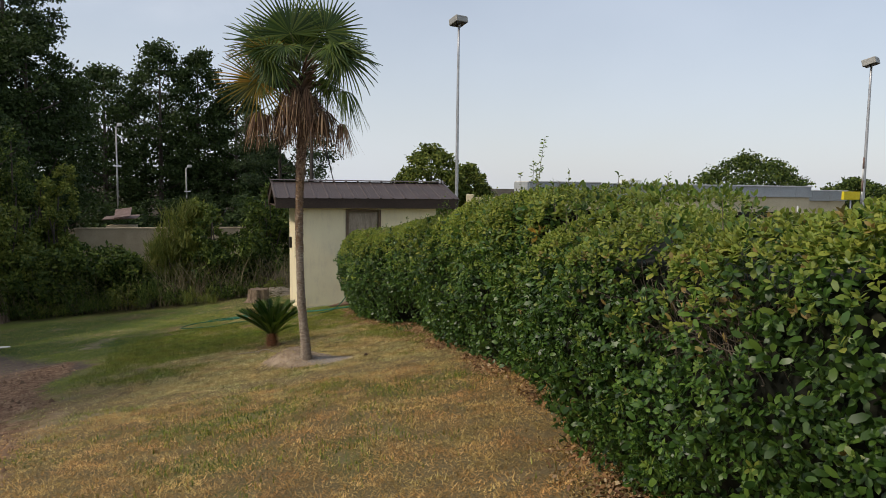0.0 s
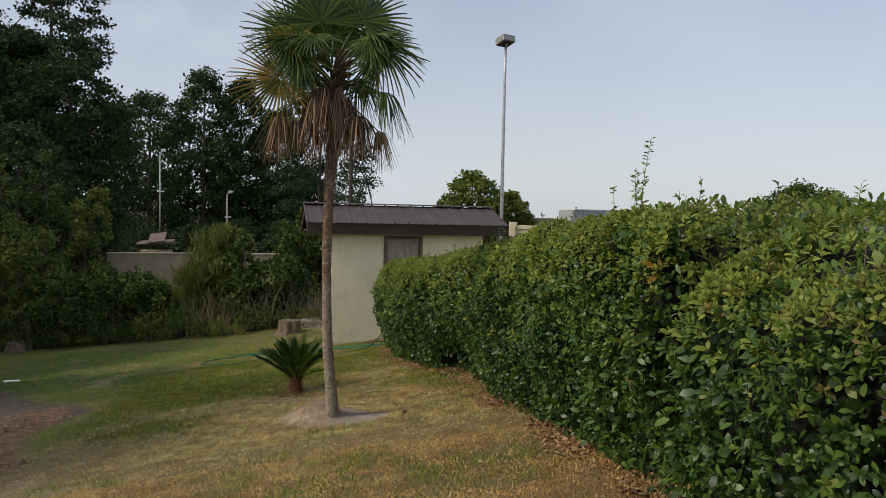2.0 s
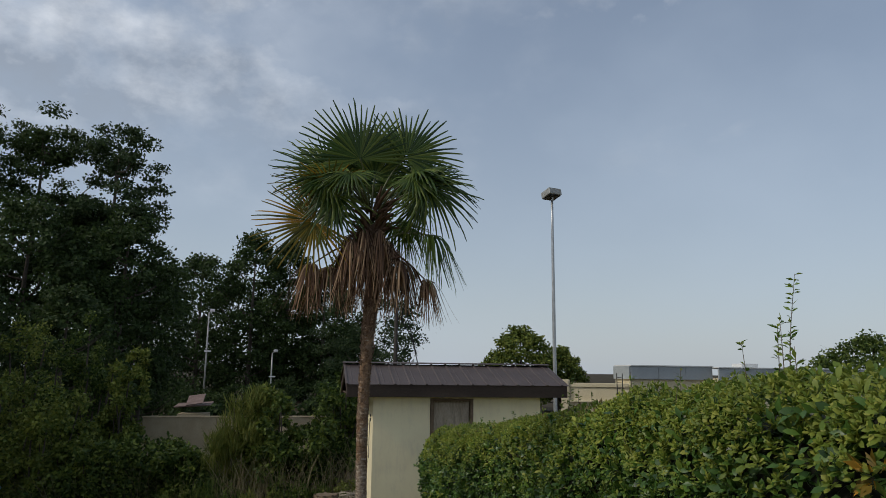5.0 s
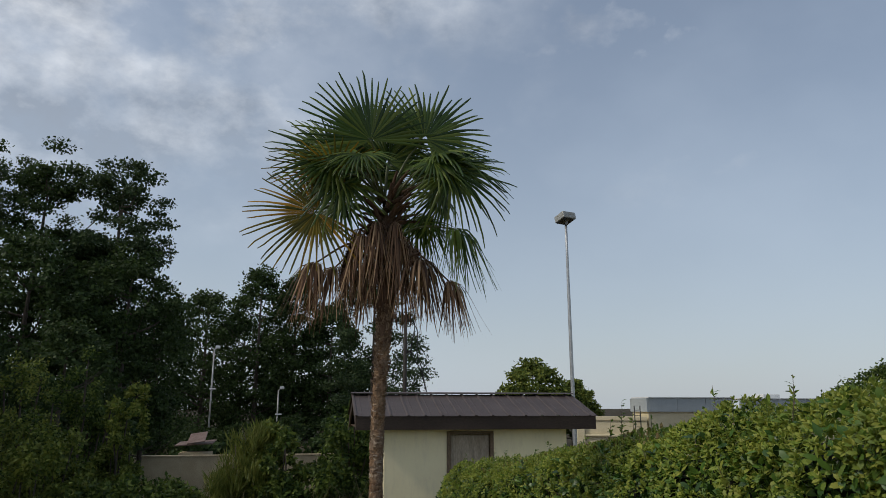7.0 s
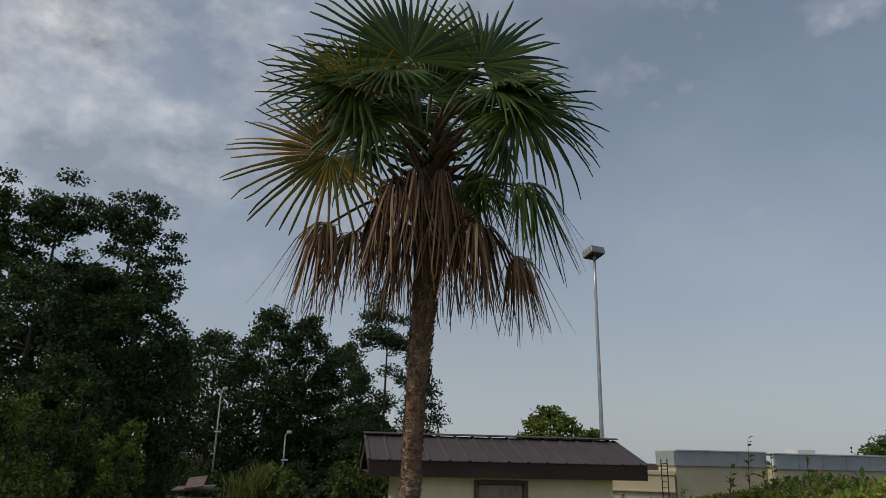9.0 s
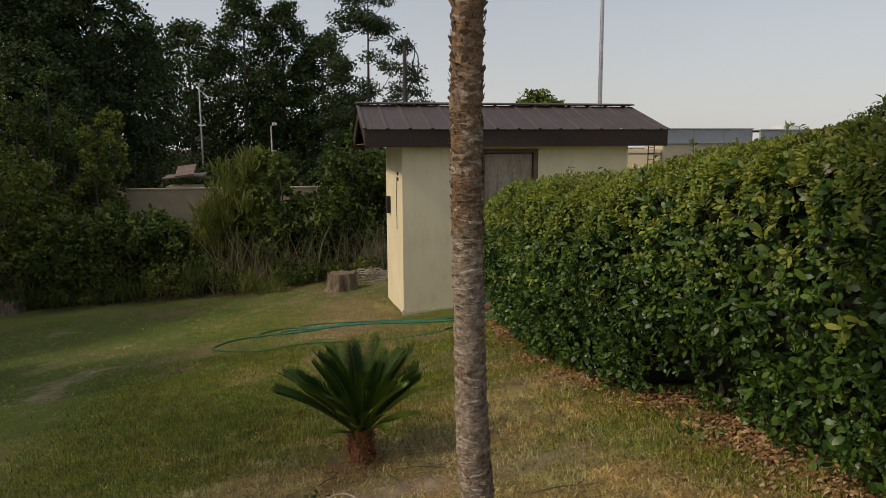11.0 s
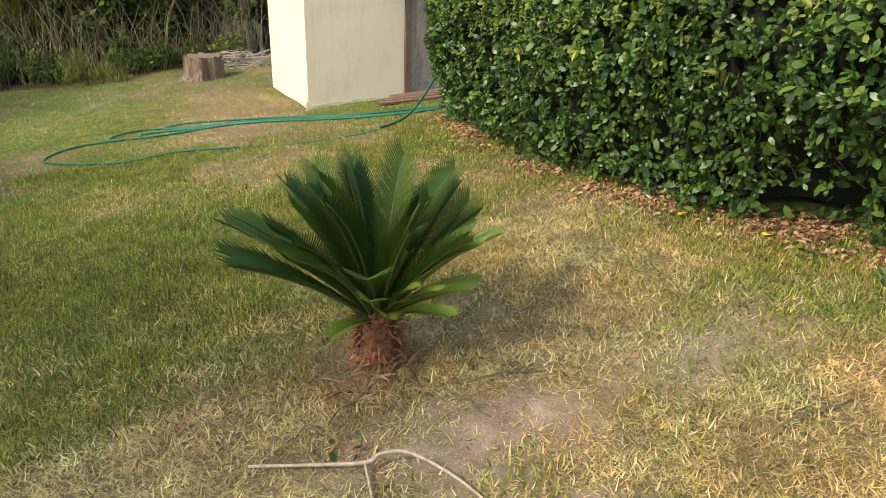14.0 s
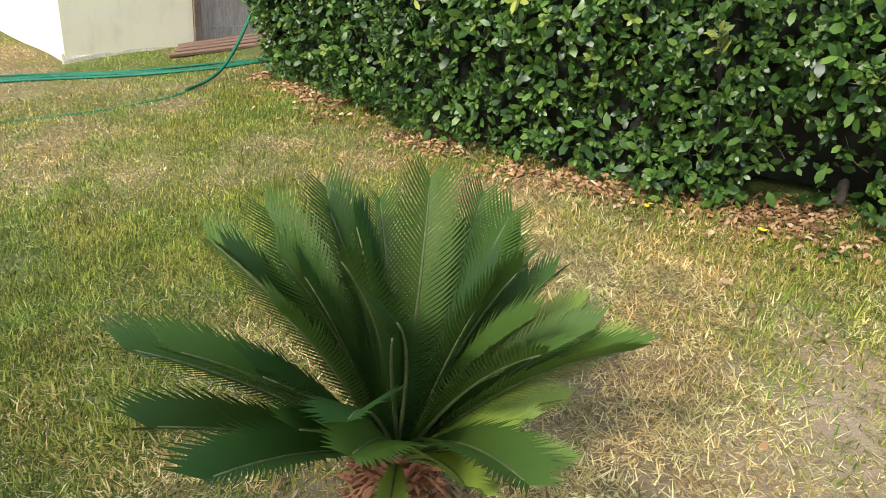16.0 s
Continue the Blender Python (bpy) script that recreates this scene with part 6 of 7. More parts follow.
def build_far():
    flood_lamp(7.88, 11.58, 9.74, size=(0.5, 0.56, 0.27), turn=18)
    flood_lamp(47.6, 26.5, 13.0, r=0.16, size=(0.9, 1.0, 0.5), turn=25)
    yard_lamp(-12.3, 66, -2.2, 9.0)
    yard_lamp(-5.3, 66, -2.2, 4.7)
    # utility pole behind the shed with slack wires
    up = thing("utility_pole", "dark wooden utility pole with slack looping wires", "utility pole", (3.8, 28, -1.4))
    part("pole", tube("pole", [(0, 0, 0), (0, 0, 4.8), (0, 0, 9.4)], [0.13, 0.12, 0.1], POLE_WOOD, 10), None, up)
    part("bracket", boxed(-0.1, 0.4, -0.06, 0.06, 7.35, 7.5, 0.01), POLE_WOOD, up)
    part("crown_fitting", boxed(-0.16, 0.3, -0.1, 0.1, 9.2, 9.5, 0.03), POLE_WOOD, up)
    for k in range(2):
        part("slack_wire", tube("slack_wire", spread([(0.1, 0, 9.35), (0.55 + 0.15 * k, 0, 9.0 - 0.3 * k), (0.35 + 0.35 * k, 0, 7.4), (0.9 + 0.1 * k, 0, 6.4), (1.25, 0, 5.2), (1.7, 0, 3.4)], 8), 0.03, WIRE, 5), None, up)
    # tan block wall beyond the brush
    wall = thing("block_wall", "long low tan block wall beyond the brush", "wall", (-7.6, 16, -2.3))
    x = 0.0
    for i in range(9):
        part("wall_panel", boxed(x, x + 1.395, 0, 0.2, 0, 3.28, 0.008), BLOCK, wall)
        x += 1.4
    part("coping", boxed(-0.03, 12.63, -0.03, 0.23, 3.284, 3.34, 0.01), BLOCK, wall)
    hut = thing("hut", "small hut with a faded red tilted roof behind the wall", "hut", (-6.1, 18.2, -2.2))
    part("wall", boxed(-0.6, 0.6, 0, 1.2, 0, 3.2), BLOCK, hut)
    part("roof", boxed(-0.35, 0.35, -0.25, 0.9, 0, 0.05, 0.01), RUST_ROOF, hut, "faded red roof sheet", pose(0.1, 0, 3.66, 18, -8, 0))
    part("roof", boxed(-0.9, 0.6, -0.1, 1.2, 0, 0.05, 0.01), RUST_ROOF, hut, "", pose(0.1, 0.3, 3.5, 4, -3, 0))
    # flat building
    bd = thing("flat_building", "long flat-roofed cream building with blue-grey metal band", "building", (18.42, 27, -0.78))
    for a0, a1, yo, zt in ((0.0, 5.55, 0.0, 4.15), (5.56, 23.7, -0.7, 4.08), (23.75, 29.2, 1.0, 3.8)):
        deep = 2.3 if a0 == 0 else 5.0
        part("wall", boxed(a0, a1, yo + 0.15, deep, 0, zt - 0.6), CREAM, bd)
        n_p = max(1, int((a1 - a0) / 1.4))
        w_p = (a1 - a0) / n_p
        for i in range(n_p):
            part("cladding_panel", boxed(a0 + i * w_p + 0.006, a0 + (i + 1) * w_p - 0.006, yo, yo + 0.14, zt - 0.8, zt, 0.01), BLUE_METAL, bd)
        part("coping", boxed(a0 - 0.05, a1 + 0.05, yo - 0.06, deep, zt + 0.004, zt + 0.08, 0.01), WHITE_TRIM, bd, "pale metal coping")
    part("side_cladding", boxed(-0.14, -0.004, 0.02, 2.3, 3.35, 4.15, 0.01), BLUE_METAL, bd)
    part("window_band", boxed(17.0, 22.0, -0.6, -0.52, 1.3, 2.15, 0.01), DARK_GAP, bd, "dark window strip")
    part("pipe", tube("pipe", [(22.4, -0.75, 0.0), (22.4, -0.75, 1.2), (22.4, -0.75, 2.6)], 0.06, WHITE_TRIM, 8), None, bd)
    part("roof_unit", boxed(9.0, 10.2, 2, 3.2, 4.164, 4.45, 0.03), WHITE_TRIM, bd)
    lw = thing("low_wing", "low cream annex with a roof ladder", "building", (14.75, 28.75, -0.9), -27)
    part("wall", boxed(0, 3.9, 0, 2.6, 0, 2.95, 0.02), CREAM, lw)
    part("parapet", boxed(-0.06, 3.9, -0.08, 0.3, 2.954, 3.2, 0.02), CREAM, lw)
    part("ledge", boxed(-0.1, 3.9, -0.16, -0.004, 2.02, 2.14, 0.02), CREAM, lw)
    part("end_post", boxed(-0.25, 0.25, -0.2, 0.4, 0, 3.4, 0.05), CREAM, lw)
    ld = thing("ladder", "dark steel ladder up to the flat roof", "ladder", (17.5, 26.7, -0.78))
    for dx in (-0.18, 0.18):
        part("rail", tube("rail", [(dx, 0, 0), (dx, 0, 1.8), (dx, 0, 3.7)], 0.03, WIRE, 6), None, ld)
    for i in range(11):
        part("rung", tube("rung", [(-0.18, 0, 0.25 + 0.32 * i), (0, 0, 0.25 + 0.32 * i), (0.18, 0, 0.25 + 0.32 * i)], 0.02, WIRE, 6), None, ld)
    sg = thing("sign", "small yellow box sign by the flat building", "sign", (45.4, 26, -0.6))
    part("post", tube("post", [(0.4, 0, 0), (0.4, 0, 1.5), (0.4, 0, 3.0)], 0.06, GALV, 8), None, sg)
    part("panel", boxed(-0.45, 1.2, -0.12, 0.12, 2.95, 3.6, 0.03), YELLOW, sg, "bright yellow panel")
    ms = thing("mast", "thin mast ringed in red and white", "mast", (46.9, 26, -0.6))
    for i in range(7):
        part("band", tube("band", [(0, 0, i * 0.9), (0, 0, i * 0.9 + 0.45), (0, 0, i * 0.9 + 0.9)], 0.07, WHITE_TRIM if i % 2 else RUST_ROOF, 8), None, ms)


# ---- things on the lawn ----
def ground_line(pts, lift=0.008, k=8):
    p = spread([(x, y, 0) for x, y in pts], k)
    p[:, 2] = lay(p[:, 0], p[:, 1]) + lift
    return p


def build_hose():
    h = thing("garden_hose", "long green garden hose lying in loose loops on the grass", "garden hose", (0, -1, float(lay(0, -1))))
    inv = h.matrix_basis.inverted()
    runs = [([(1.6, -1.15), (1.18, -1.22), (0.74, -1.0), (0.37, -0.78), (-0.09, -0.42), (-0.62, -0.22), (-1.14, -0.02), (-1.7, 0.36), (-1.98, 0.22), (-2.02, 0.0), (-1.7, -0.14), (-1.1, -0.12), (-0.5, -0.34), (0.1, -0.55), (0.8, -1.1), (1.5, -1.3)], HOSE),
            ([(1.3, -1.24), (0.6, -0.95), (0.1, -0.6), (-0.4, -0.34), (-0.95, -0.14), (-1.35, 0.06), (-1.5, 0.24), (-1.25, 0.3), (-0.8, 0.02), (-0.2, -0.3), (0.4, -0.7), (1.2, -1.18)], HOSE),
            ([(0.5, -0.84), (0.0, -0.5), (-0.6, -0.3), (-1.2, -0.08), (-1.55, 0.1), (-1.75, 0.05), (-1.6, -0.12), (-1.0, -0.2), (-0.3, -0.48), (0.3, -0.8), (0.9, -1.16)], HOSE_TEAL),
            ([(-1.9, -0.1), (-2.3, -0.05), (-2.52, -0.15), (-2.6, -0.42), (-2.45, -0.66), (-2.15, -0.92), (-1.9, -1.1), (-1.43, -1.16), (-0.95, -1.4)], HOSE),
            ([(-0.95, -1.4), (-0.3, -1.58), (0.1, -1.66), (0.3, -1.62)], HOSE)]
    for i, (p, mt) in enumerate(runs):            # the last run lies deep in the grass
        part("hose_run", tube("hose_run", ground_line(p, 0.0 if i == 4 else 0.012), 0.0098, mt, 8), None, h, "", inv)
    g = lambda x, y, dz: (x, y, float(lay(x, y)) + dz)
    rise = spread([(0.3, -1.6, float(lay(0.3, -1.6)) + 0.016), (0.52, -1.48, float(lay(0.52, -1.48)) + 0.03), (0.7, -1.4, 0.29), (0.9, -1.3, 0.48), (1.06, -1.2, 0.68), (1.2, -1.1, 0.92), (1.36, -0.85, 1.15), (1.52, -0.3, 1.22), (1.6, -0.03, 1.18)], 8)
    part("hose_rise", tube("hose_rise", rise, 0.012, HOSE, 8), None, h, "", inv)
    return h


def build_lawn_things():
    rng = np.random.default_rng(15)
    build_hose()
    # stumps

    def stump(x, y, r, hh, seed, label):
        rg = np.random.default_rng(seed)
        z = float(lay(x, y)) - 0.05
        s = thing("tree_stump", label, "tree stump", (x, y, z), group="stumps")
        ang = np.linspace(0, 2 * np.pi, 36, endpoint=False)
        zz = np.linspace(0, hh + 0.05, 10)
        flute = 1 + 0.12 * np.sin(ang * 5 + 1) + 0.09 * np.sin(ang * 11 + seed) + 0.05 * np.sin(ang * 17)
        rad = r * flute[None] * np.interp(zz, [0, 0.12, hh], [1.4, 1.08, 1.0])[:, None] * (1 + 0.04 * rg.normal(size=(10, 36)))
        V, F = tube_arrays(np.stack([0 * zz, 0 * zz, zz], -1), rad, 36)
        part("bark", mesh_of("bark", V, F, STUMP_BARK, True), None, s)
        top = np.vstack([V[-36:] * [0.985, 0.985, 1], [[0, 0, hh + 0.055]]])
        top[:36, 2] += rg.normal(0, 0.014, 36)
        part("cut_face", mesh_of("cut_face", top, np.stack([np.arange(36), (np.arange(36) + 1) % 36, np.full(36, 36)], -1), STUMP_CUT), None, s, "flat weathered sawn top")

    stump(-0.7, 4.1, 0.27, 0.36, 1, "sawn brown tree stump beside the shed")
    stump(-8.5, 8.2, 0.3, 0.3, 2, "low old tree stump at the brush's edge")
    # pile of cut branches
    pile = thing("branch_pile", "heap of dry cut branches behind the stump", "branches", (0.1, 4.9, float(lay(0.1, 4.9))))
    for i in range(80):
        a, L = rng.uniform(-1.6, 1.6), rng.uniform(0.2, 0.85)
        c = np.array([rng.normal(0, 0.28), rng.normal(0.05, 0.22), rng.uniform(0.02, 0.2)])
        d = np.array([math.cos(a), math.sin(a) * 0.8, rng.uniform(-0.25, 0.6)])
        ln = spread([c - d * L / 2, c + rng.normal(0, 0.06, 3), c + d * L / 2], 3)
        ln[:, 2] = np.maximum(ln[:, 2], -0.02)
        part("branch", tube("branch", ln, np.linspace(0.01, 0.003, len(ln)), BRUSHWOOD, 5), None, pile)
    # bleached stick with a curved fork
    st = thing("stick", "bleached pale forked stick lying on bare soil", "stick", (-1.2, -6.05, float(lay(-1.2, -6.05))))
    inv = st.matrix_basis.inverted()
    zz = lambda x, y, d: (x, y, float(lay(x, y)) + d)
    part("main_stem", tube("main_stem", spread([zz(-1.53, -5.88, 0.01), zz(-1.35, -5.98, 0.02), zz(-1.22, -6.05, 0.03), zz(-1.17, -6.05, 0.045), zz(-1.1, -6.09, 0.05), zz(-1.02, -6.22, 0.03), zz(-0.97, -6.37, 0.01)], 7), np.interp(np.linspace(0, 1, 43), [0, 0.4, 1], [0.005, 0.007, 0.004]), STICK, 7), None, st, "", inv)
    part("fork", tube("fork", spread([zz(-1.22, -6.05, 0.025), zz(-1.245, -6.2, 0.012), zz(-1.28, -6.36, 0.01)], 6), np.linspace(0.005, 0.002, 13), STICK, 6), None, st, "", inv)
    # thin twigs and straws lying about
    for x, y, turn, L in ((0.42, -7.02, 15, 0.16), (0.62, -6.75, -40, 0.1), (-0.62, -5.85, -8, 0.34), (0.02, -6.5, 4, 0.42), (-1.18, -5.72, 35, 0.2), (-0.82, -5.92, -70, 0.16), (0.1, -8.3, 60, 0.2), (-0.35, -7.1, -20, 0.22)):
        tw = thing("twig", "thin dry brown twig lying on the lawn", "twig", (x, y, float(lay(x, y))), turn, "fallen twigs")
        ln = spread([(-L / 2, 0, 0.012), (-L * 0.1, 0.012, 0.02), (L * 0.2, -0.008, 0.022), (L / 2, 0.01, 0.012)], 4)
        part("stem", tube("stem", ln, np.linspace(0.0042, 0.002, len(ln)), STALK, 5), None, tw)
        part("side_shoot", tube("side_shoot", spread([(L * 0.1, 0, 0.02), (L * 0.18, 0.025, 0.024), (L * 0.25, 0.045, 0.016)], 3), np.linspace(0.0024, 0.001, 7), STALK, 5), None, tw)
    clod = thing("pine_cone", "dark brown pine cone lying on the grass", "pine cone", (0.02, -7.88, float(lay(0.02, -7.88)) + 0.004), 30)
    hs = np.linspace(-0.026, 0.026, 9)
    ca = np.linspace(0, 2 * np.pi, 14, endpoint=False)
    cr = 0.017 * np.sqrt(np.clip(1 - (hs / 0.028) ** 2, 0.02, 1))[:, None] * (1 + 0.22 * np.sign(np.sin(ca * 5 + 1.5 * np.arange(9)[:, None])))
    V, F = tube_arrays(np.stack([hs, 0 * hs, 0 * hs + 0.016], -1), cr, 14)
    part("scales", mesh_of("scales", V, F, FIBRE), None, clod)
    # planks before the shed's door
    for i, (x0, x1, y, dz, rz) in enumerate([(0.66, 2.1, -0.56, 0.03, -6), (0.76, 2.2, -0.44, 0.03, -4), (0.85, 2.1, -0.31, 0.035, -3), (0.9, 2.0, -0.18, 0.04, -1)]):
        z = float(lay((x0 + x1) / 2, y))
        pl = part("plank", boxed(-(x1 - x0) / 2, (x1 - x0) / 2, -0.032, 0.032, 0, 0.026, 0.004), PLANK, None, "", pose((x0 + x1) / 2, y, z + 0.002, 0, -5, rz))
        tagged(pl, "reddish weathered plank lying before the shed door", "plank", "planks at the door")
    # pale scrap on the dirt
    sc = part("scrap", boxed(-0.14, 0.14, -0.06, 0.06, 0, 0.02, 0.008), WHITE_TRIM, None, "", pose(-6.3, 0.6, float(lay(-6.3, 0.6)) + 0.01, 0, 3, 20))
    tagged(sc, "pale flat scrap lying on the dirt", "scrap")
    # straw-like dead fronds by the sago
    dl = thing("dead_leaf_bits", "dry brown leaf bits round the sago palm's foot", "leaf litter", (-1.0, -5.6, float(lay(-1.0, -5.6))), kind="stuff")
    n = 260
    a, r = rng.uniform(0, 2 * np.pi, n), np.abs(rng.normal(0, 0.22, n))
    x, y = -1.0 + r * np.cos(a), -5.55 + r * np.sin(a) * 0.8
    p = np.stack([x, y, lay(x, y) + rng.uniform(0.004, 0.03, n)], -1)
    d = random_dirs(n, rng)
    d[:, 2] *= 0.2
    V, F = leaf_arrays(p, d, np.tile([[0, 0, 1.0]], (n, 1)) + random_dirs(n, rng) * 0.3, rng.uniform(0.04, 0.13, n), rng.uniform(0.004, 0.014, n))
    part("bits", mesh_of("bits", V, F, LITTER), None, dl, "", dl.matrix_basis.inverted())
    # fallen leaves along the hedge's foot
    n = 18500
    y = np.where(rng.random(n) < 0.3, rng.uniform(-8.2, -5.0, n), rng.uniform(-15.5, -1.3, n))
    lobe = (y > -7.8) & (y < -5.1)
    off = rng.normal(-0.05, 0.1, n) * (0.5 + 1.0 * vnoise(y, 0 * y, 0.5, 71)) + np.where(lobe, np.abs(rng.normal(0, 0.1, n)) * smooth(0.25, 0.7, vnoise(y, 0 * y + 4, 0.6, 72)), 0)
    off = off + 0.06 + 0.05 * vnoise(y, 0 * y, 0.7, 74)
    x = hedge_foot(y) - off
    far = rng.random(n) < 0.04
    x = np.where(far, x - rng.exponential(0.4, n), x)
    keep = rng.random(n) < 0.12 + 0.88 * smooth(0.35, 0.62, vnoise(x, y, 0.28, 73))
    x, y = x[keep], y[keep]
    n = len(x)
    p = np.stack([x, y, lay(x, y) + rng.uniform(0.004, 0.03, n)], -1)
    d = random_dirs(n, rng)
    d[:, 2] *= 0.35
    V, F = leaf_arrays(p, d, np.tile([[0, 0, 1.0]], (n, 1)) + random_dirs(n, rng) * 0.55, rng.uniform(0.022, 0.05, n), rng.uniform(0.01, 0.022, n), 0.5, 0.45, oval=True)
    tagged(part("fallen_leaves", mesh_of("fallen_leaves", V, F, LITTER), None), "brown and orange fallen leaves under the hedge", "fallen leaves", kind="stuff")
    # two yellow leaves on the grass
    for x, y in ((0.94, -5.42), (0.86, -4.95)):
        k = 2
        d = random_dirs(k, rng)
        d[:, 2] = 0.1
        V, F = leaf_arrays(np.zeros((k, 3)), d, np.tile([[0, 0, 1.0]], (k, 1)), np.full(k, 0.034), np.full(k, 0.024), oval=True)
        tagged(part("yellow_leaf", mesh_of("yellow_leaf", V, F, YELLOW), None, None, "", pose(x, y, float(lay(x, y)) + 0.03)), "bright yellow fallen leaf on the grass", "leaf", "yellow leaves")
    # crumbs on the mound round the palm
    n = 5000
    a, r = rng.uniform(0, 2 * np.pi, n), np.abs(rng.normal(0, 0.2, n)) + 0.03
    side = rng.random(n) < 0.97
    x, y = np.where(side, -0.5, MOUND[0]) + r * np.cos(a) * 1.1, np.where(side, -7.76, MOUND[1]) + r * np.sin(a) * 0.8
    p = np.stack([x, y, lay(x, y)], -1)
    s = rng.uniform(0.0025, 0.007, n)[:, None]
    oct_v = np.array([[1, 0, 0], [-0.5, 0.85, 0], [-0.5, -0.85, 0], [0, 0, 1.0]])
    V = (p[:, None] + oct_v[None] * s[:, None] * rng.uniform(0.6, 1.3, (n, 4, 1))).reshape(-1, 3)
    o = (np.arange(n) * 4)[:, None]
    F = np.stack([o + [[0, 1, 3]], o + [[1, 2, 3]], o + [[2, 0, 3]]], 1).reshape(-1, 3)
    tagged(part("soil_crumbs", mesh_of("soil_crumbs", V, F, GRAVEL), None), "grey-brown soil crumbs on the ant mound", "soil", kind="stuff")
    # brown clods over the heap
    n = 1500
    a, r = rng.uniform(0, 2 * np.pi, n), np.sqrt(rng.random(n)) * 0.46
    x, y = MOUND[0] + r * np.cos(a) * 1.1, MOUND[1] - 0.08 + r * np.sin(a)
    p = np.stack([x, y, lay(x, y) - 0.002], -1)
    s = (0.003 + rng.exponential(0.0028, n))[:, None].clip(0, 0.014)
    V = (p[:, None] + oct_v[None] * s[:, None] * rng.uniform(0.5, 1.4, (n, 4, 1))).reshape(-1, 3)
    o = (np.arange(n) * 4)[:, None]
    F = np.stack([o + [[0, 1, 3]], o + [[1, 2, 3]], o + [[2, 0, 3]]], 1).reshape(-1, 3)
    tagged(part("soil_clods", mesh_of("soil_clods", V, F, CLOD), None), "brown soil clods on the ant mound", "soil", kind="stuff")
    # crumbled earth at the lawn's edge to the drive
    n = 9000
    x, y = rng.uniform(-5.2, -3.0, n), rng.uniform(-11.0, -3.8, n)
    keep = rng.random(n) < earth_strip(x, y) * (0.25 + 0.75 * smooth(0.4, 0.7, vnoise(x, y, 0.3, 74)))
    x, y = x[keep], y[keep]
    n = len(x)
    p = np.stack([x, y, lay(x, y) - 0.003], -1)
    s = (0.006 + rng.exponential(0.009, n))[:, None].clip(0, 0.045)
    V = (p[:, None] + oct_v[None] * s[:, None] * rng.uniform(0.5, 1.4, (n, 4, 1))).reshape(-1, 3)
    o = (np.arange(n) * 4)[:, None]
    F = np.stack([o + [[0, 1, 3]], o + [[1, 2, 3]], o + [[2, 0, 3]]], 1).reshape(-1, 3)
    tagged(part("earth_clods", mesh_of("earth_clods", V, F, CLOD), None), "red-brown clods of crumbled earth beside the drive", "soil", kind="stuff")


def build_container():
    x, y = -7.43, -0.48
    z = float(lay(x, y)) - 0.1
    c = thing("steel_container", "tall teal painted steel bin with a sloping lid", "dumpster", (x, y, z))
    part("body", boxed(-0.85, 0.85, -0.7, 0.7, 0.08, 1.48, 0.02), TEAL, c)
    part("lid", boxed(-0.92, 0.92, -0.78, 0.78, 0, 0.06, 0.02), TEAL, c, "", pose(0, 0, 1.56, 6, 4, 0))
    for sx in (-0.8, -0.3, 0.25, 0.8):
        part("rib", boxed(sx - 0.04, sx + 0.04, -0.75, -0.704, 0.1, 1.43, 0.01), TEAL, c)
    for sy in (-0.5, 0.0, 0.5):
        part("rib", boxed(0.854, 0.9, sy - 0.04, sy + 0.04, 0.1, 1.43, 0.01), TEAL, c)
    part("skid", boxed(-0.8, 0.8, -0.6, -0.45, 0, 0.076, 0.01), DARK_GAP, c)
    part("skid", boxed(-0.8, 0.8, 0.45, 0.6, 0, 0.076, 0.01), DARK_GAP, c)


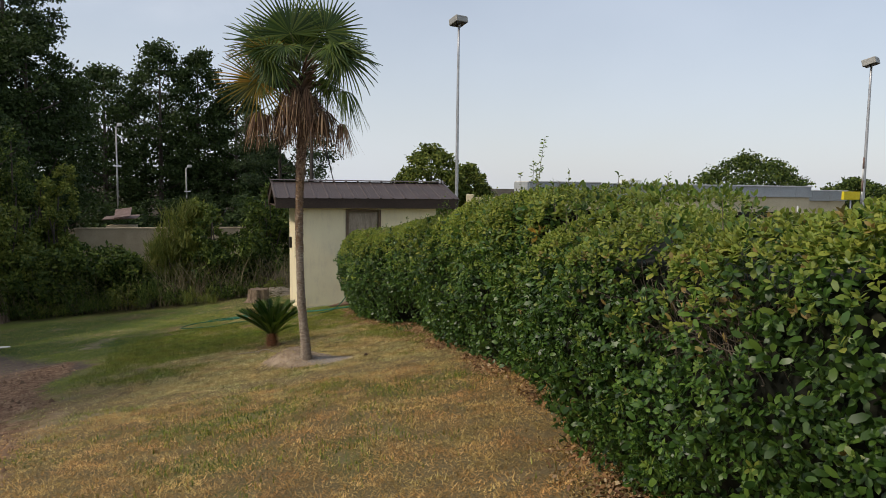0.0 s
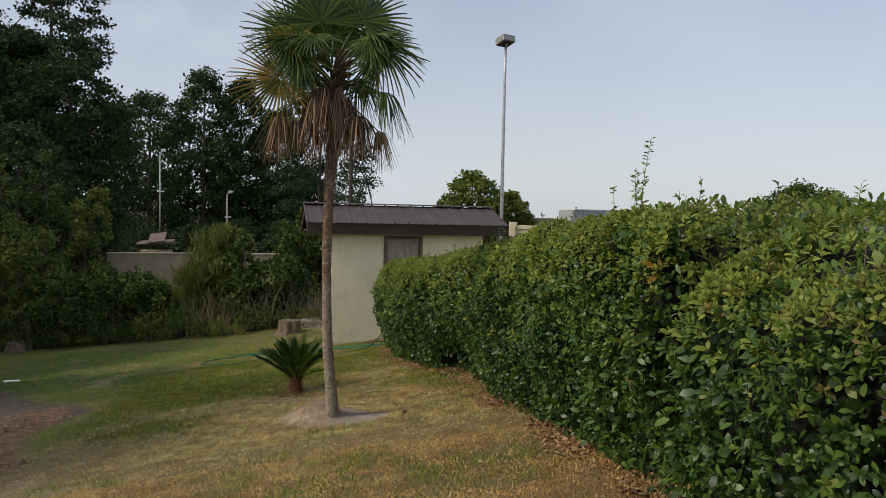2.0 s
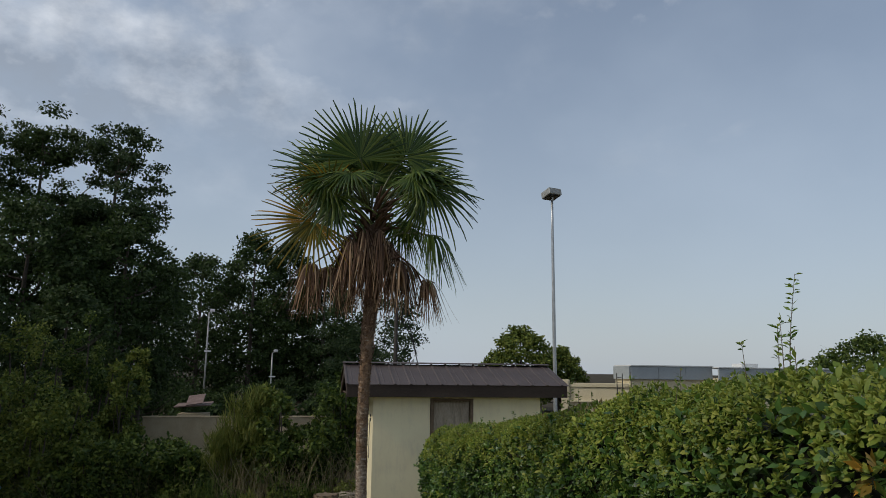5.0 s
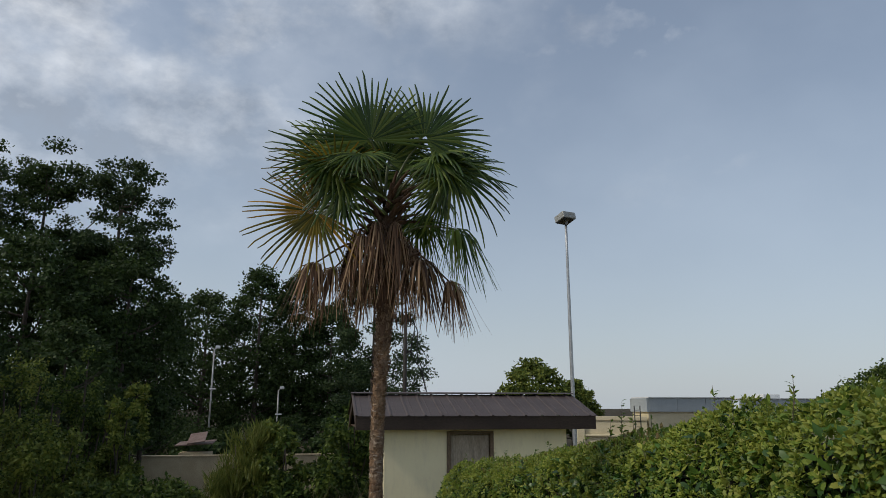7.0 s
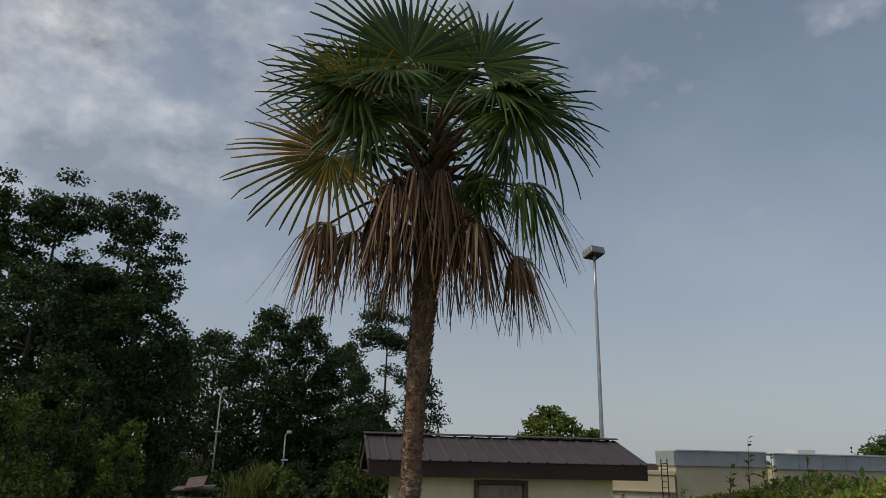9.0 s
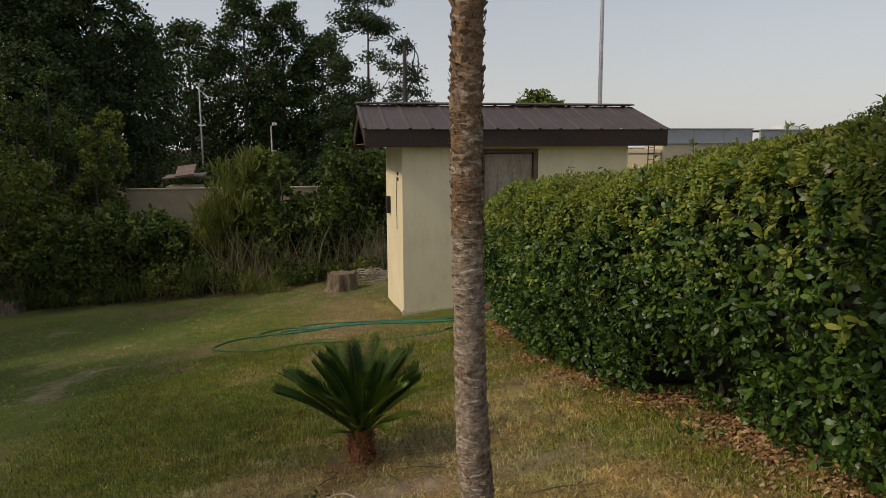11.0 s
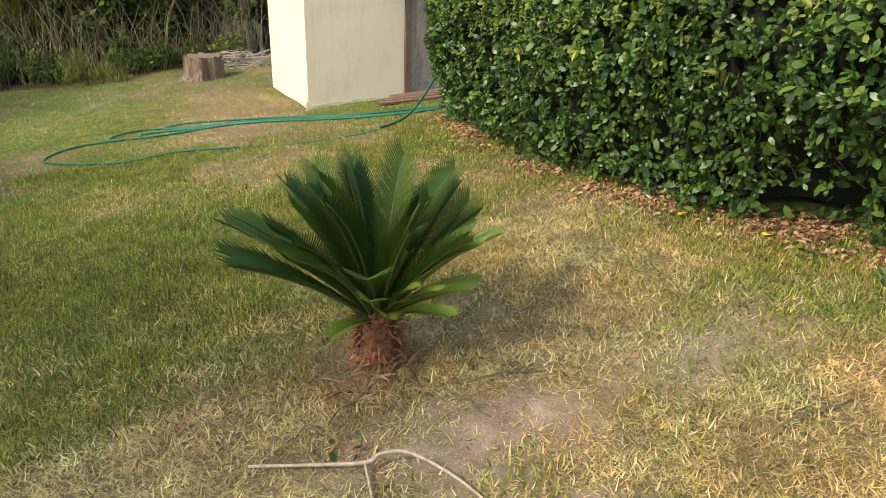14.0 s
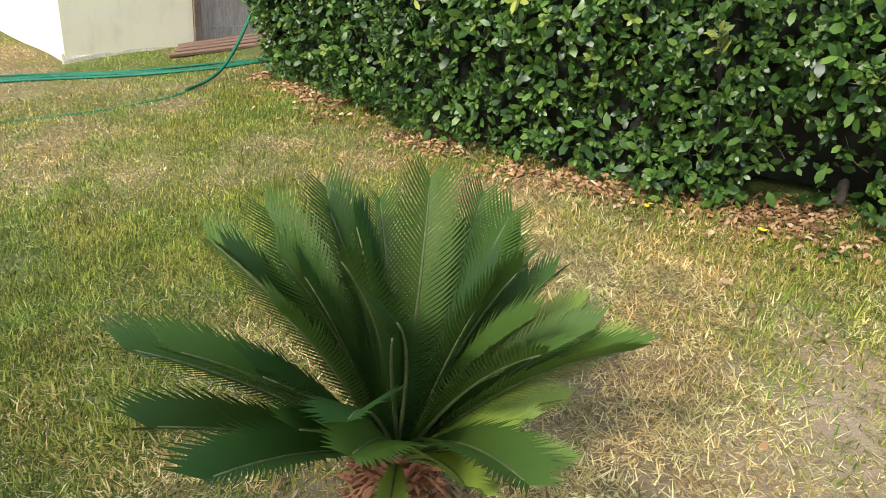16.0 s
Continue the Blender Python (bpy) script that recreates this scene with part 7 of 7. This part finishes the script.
build_shed()
build_container()
build_hedge()
build_palm()
build_sago()
build_lawn_things()
build_far()
build_woods()
blades("dry_grass", 470000, -4.0, 1.4, -9.6, -2.0, False, GRASS_DRY, "short matted straw-coloured grass", 0.02, 0.046, 31, 1.15, True, 0.95)
blades("green_grass", 430000, -3.8, 1.4, -9.6, -1.0, True, GRASS_GREEN, "short matted green grass", 0.022, 0.05, 32, 0.75, True, 1.0)
blades("tall_dry_grass", 52000, -3.2, 1.4, -9.0, -3.4, False, GRASS_DRY, "longer curled dry grass stalks", 0.03, 0.065, 35, 1.15, False, 0.62)
blades("matted_dry_grass", 300000, -3.0, 1.35, -8.4, -4.4, False, GRASS_DRY, "fine mat of pale dry grass", 0.028, 0.06, 41, 1.12, True, 1.35)
blades("matted_green_grass", 380000, -3.4, 1.35, -8.4, -3.4, True, GRASS_GREEN, "fine mat of green grass", 0.024, 0.05, 42, 1.05, True, 1.4)
blades("tall_green_grass", 52000, -3.8, 1.4, -9.0, -2.0, True, GRASS_GREEN, "longer green grass blades", 0.028, 0.06, 36, 1.0, False, 1.0)
blades("dry_grass_fringe", 500000, -6.0, 1.2, -17.0, -9.0, False, GRASS_BROWN, "short dry straw-coloured grass", 0.022, 0.052, 33, 1.12, True, 2.1)
blades("green_grass_fringe", 130000, -6.0, 1.2, -17.0, -9.6, True, GRASS_GREEN, "scattered green grass among straw", 0.03, 0.06, 37, 0.8, True, 1.8)
blades("dry_grass_far", 110000, -8.5, 1.0, -2.4, 6.0, False, GRASS_DRY, "short dry grass among the green", 0.025, 0.055, 38, 1.15, True, 1.6)
blades("yard_grass", 190000, -3.6, 1.2, -3.0, 2.8, True, GRASS_GREEN, "short green grass before the shed", 0.02, 0.045, 43, 1.05, True, 1.4)
blades("yard_dry_grass", 105000, -3.6, 1.2, -3.0, 2.8, False, GRASS_DRY, "fine dry grass before the shed", 0.02, 0.04, 44, 1.15, True, 1.2)
blades("green_grass_far", 200000, -8.5, 1.0, -9.6, 6.0, True, GRASS_GREEN, "short green grass further off", 0.025, 0.055, 34, 1.12, True, 2.2)
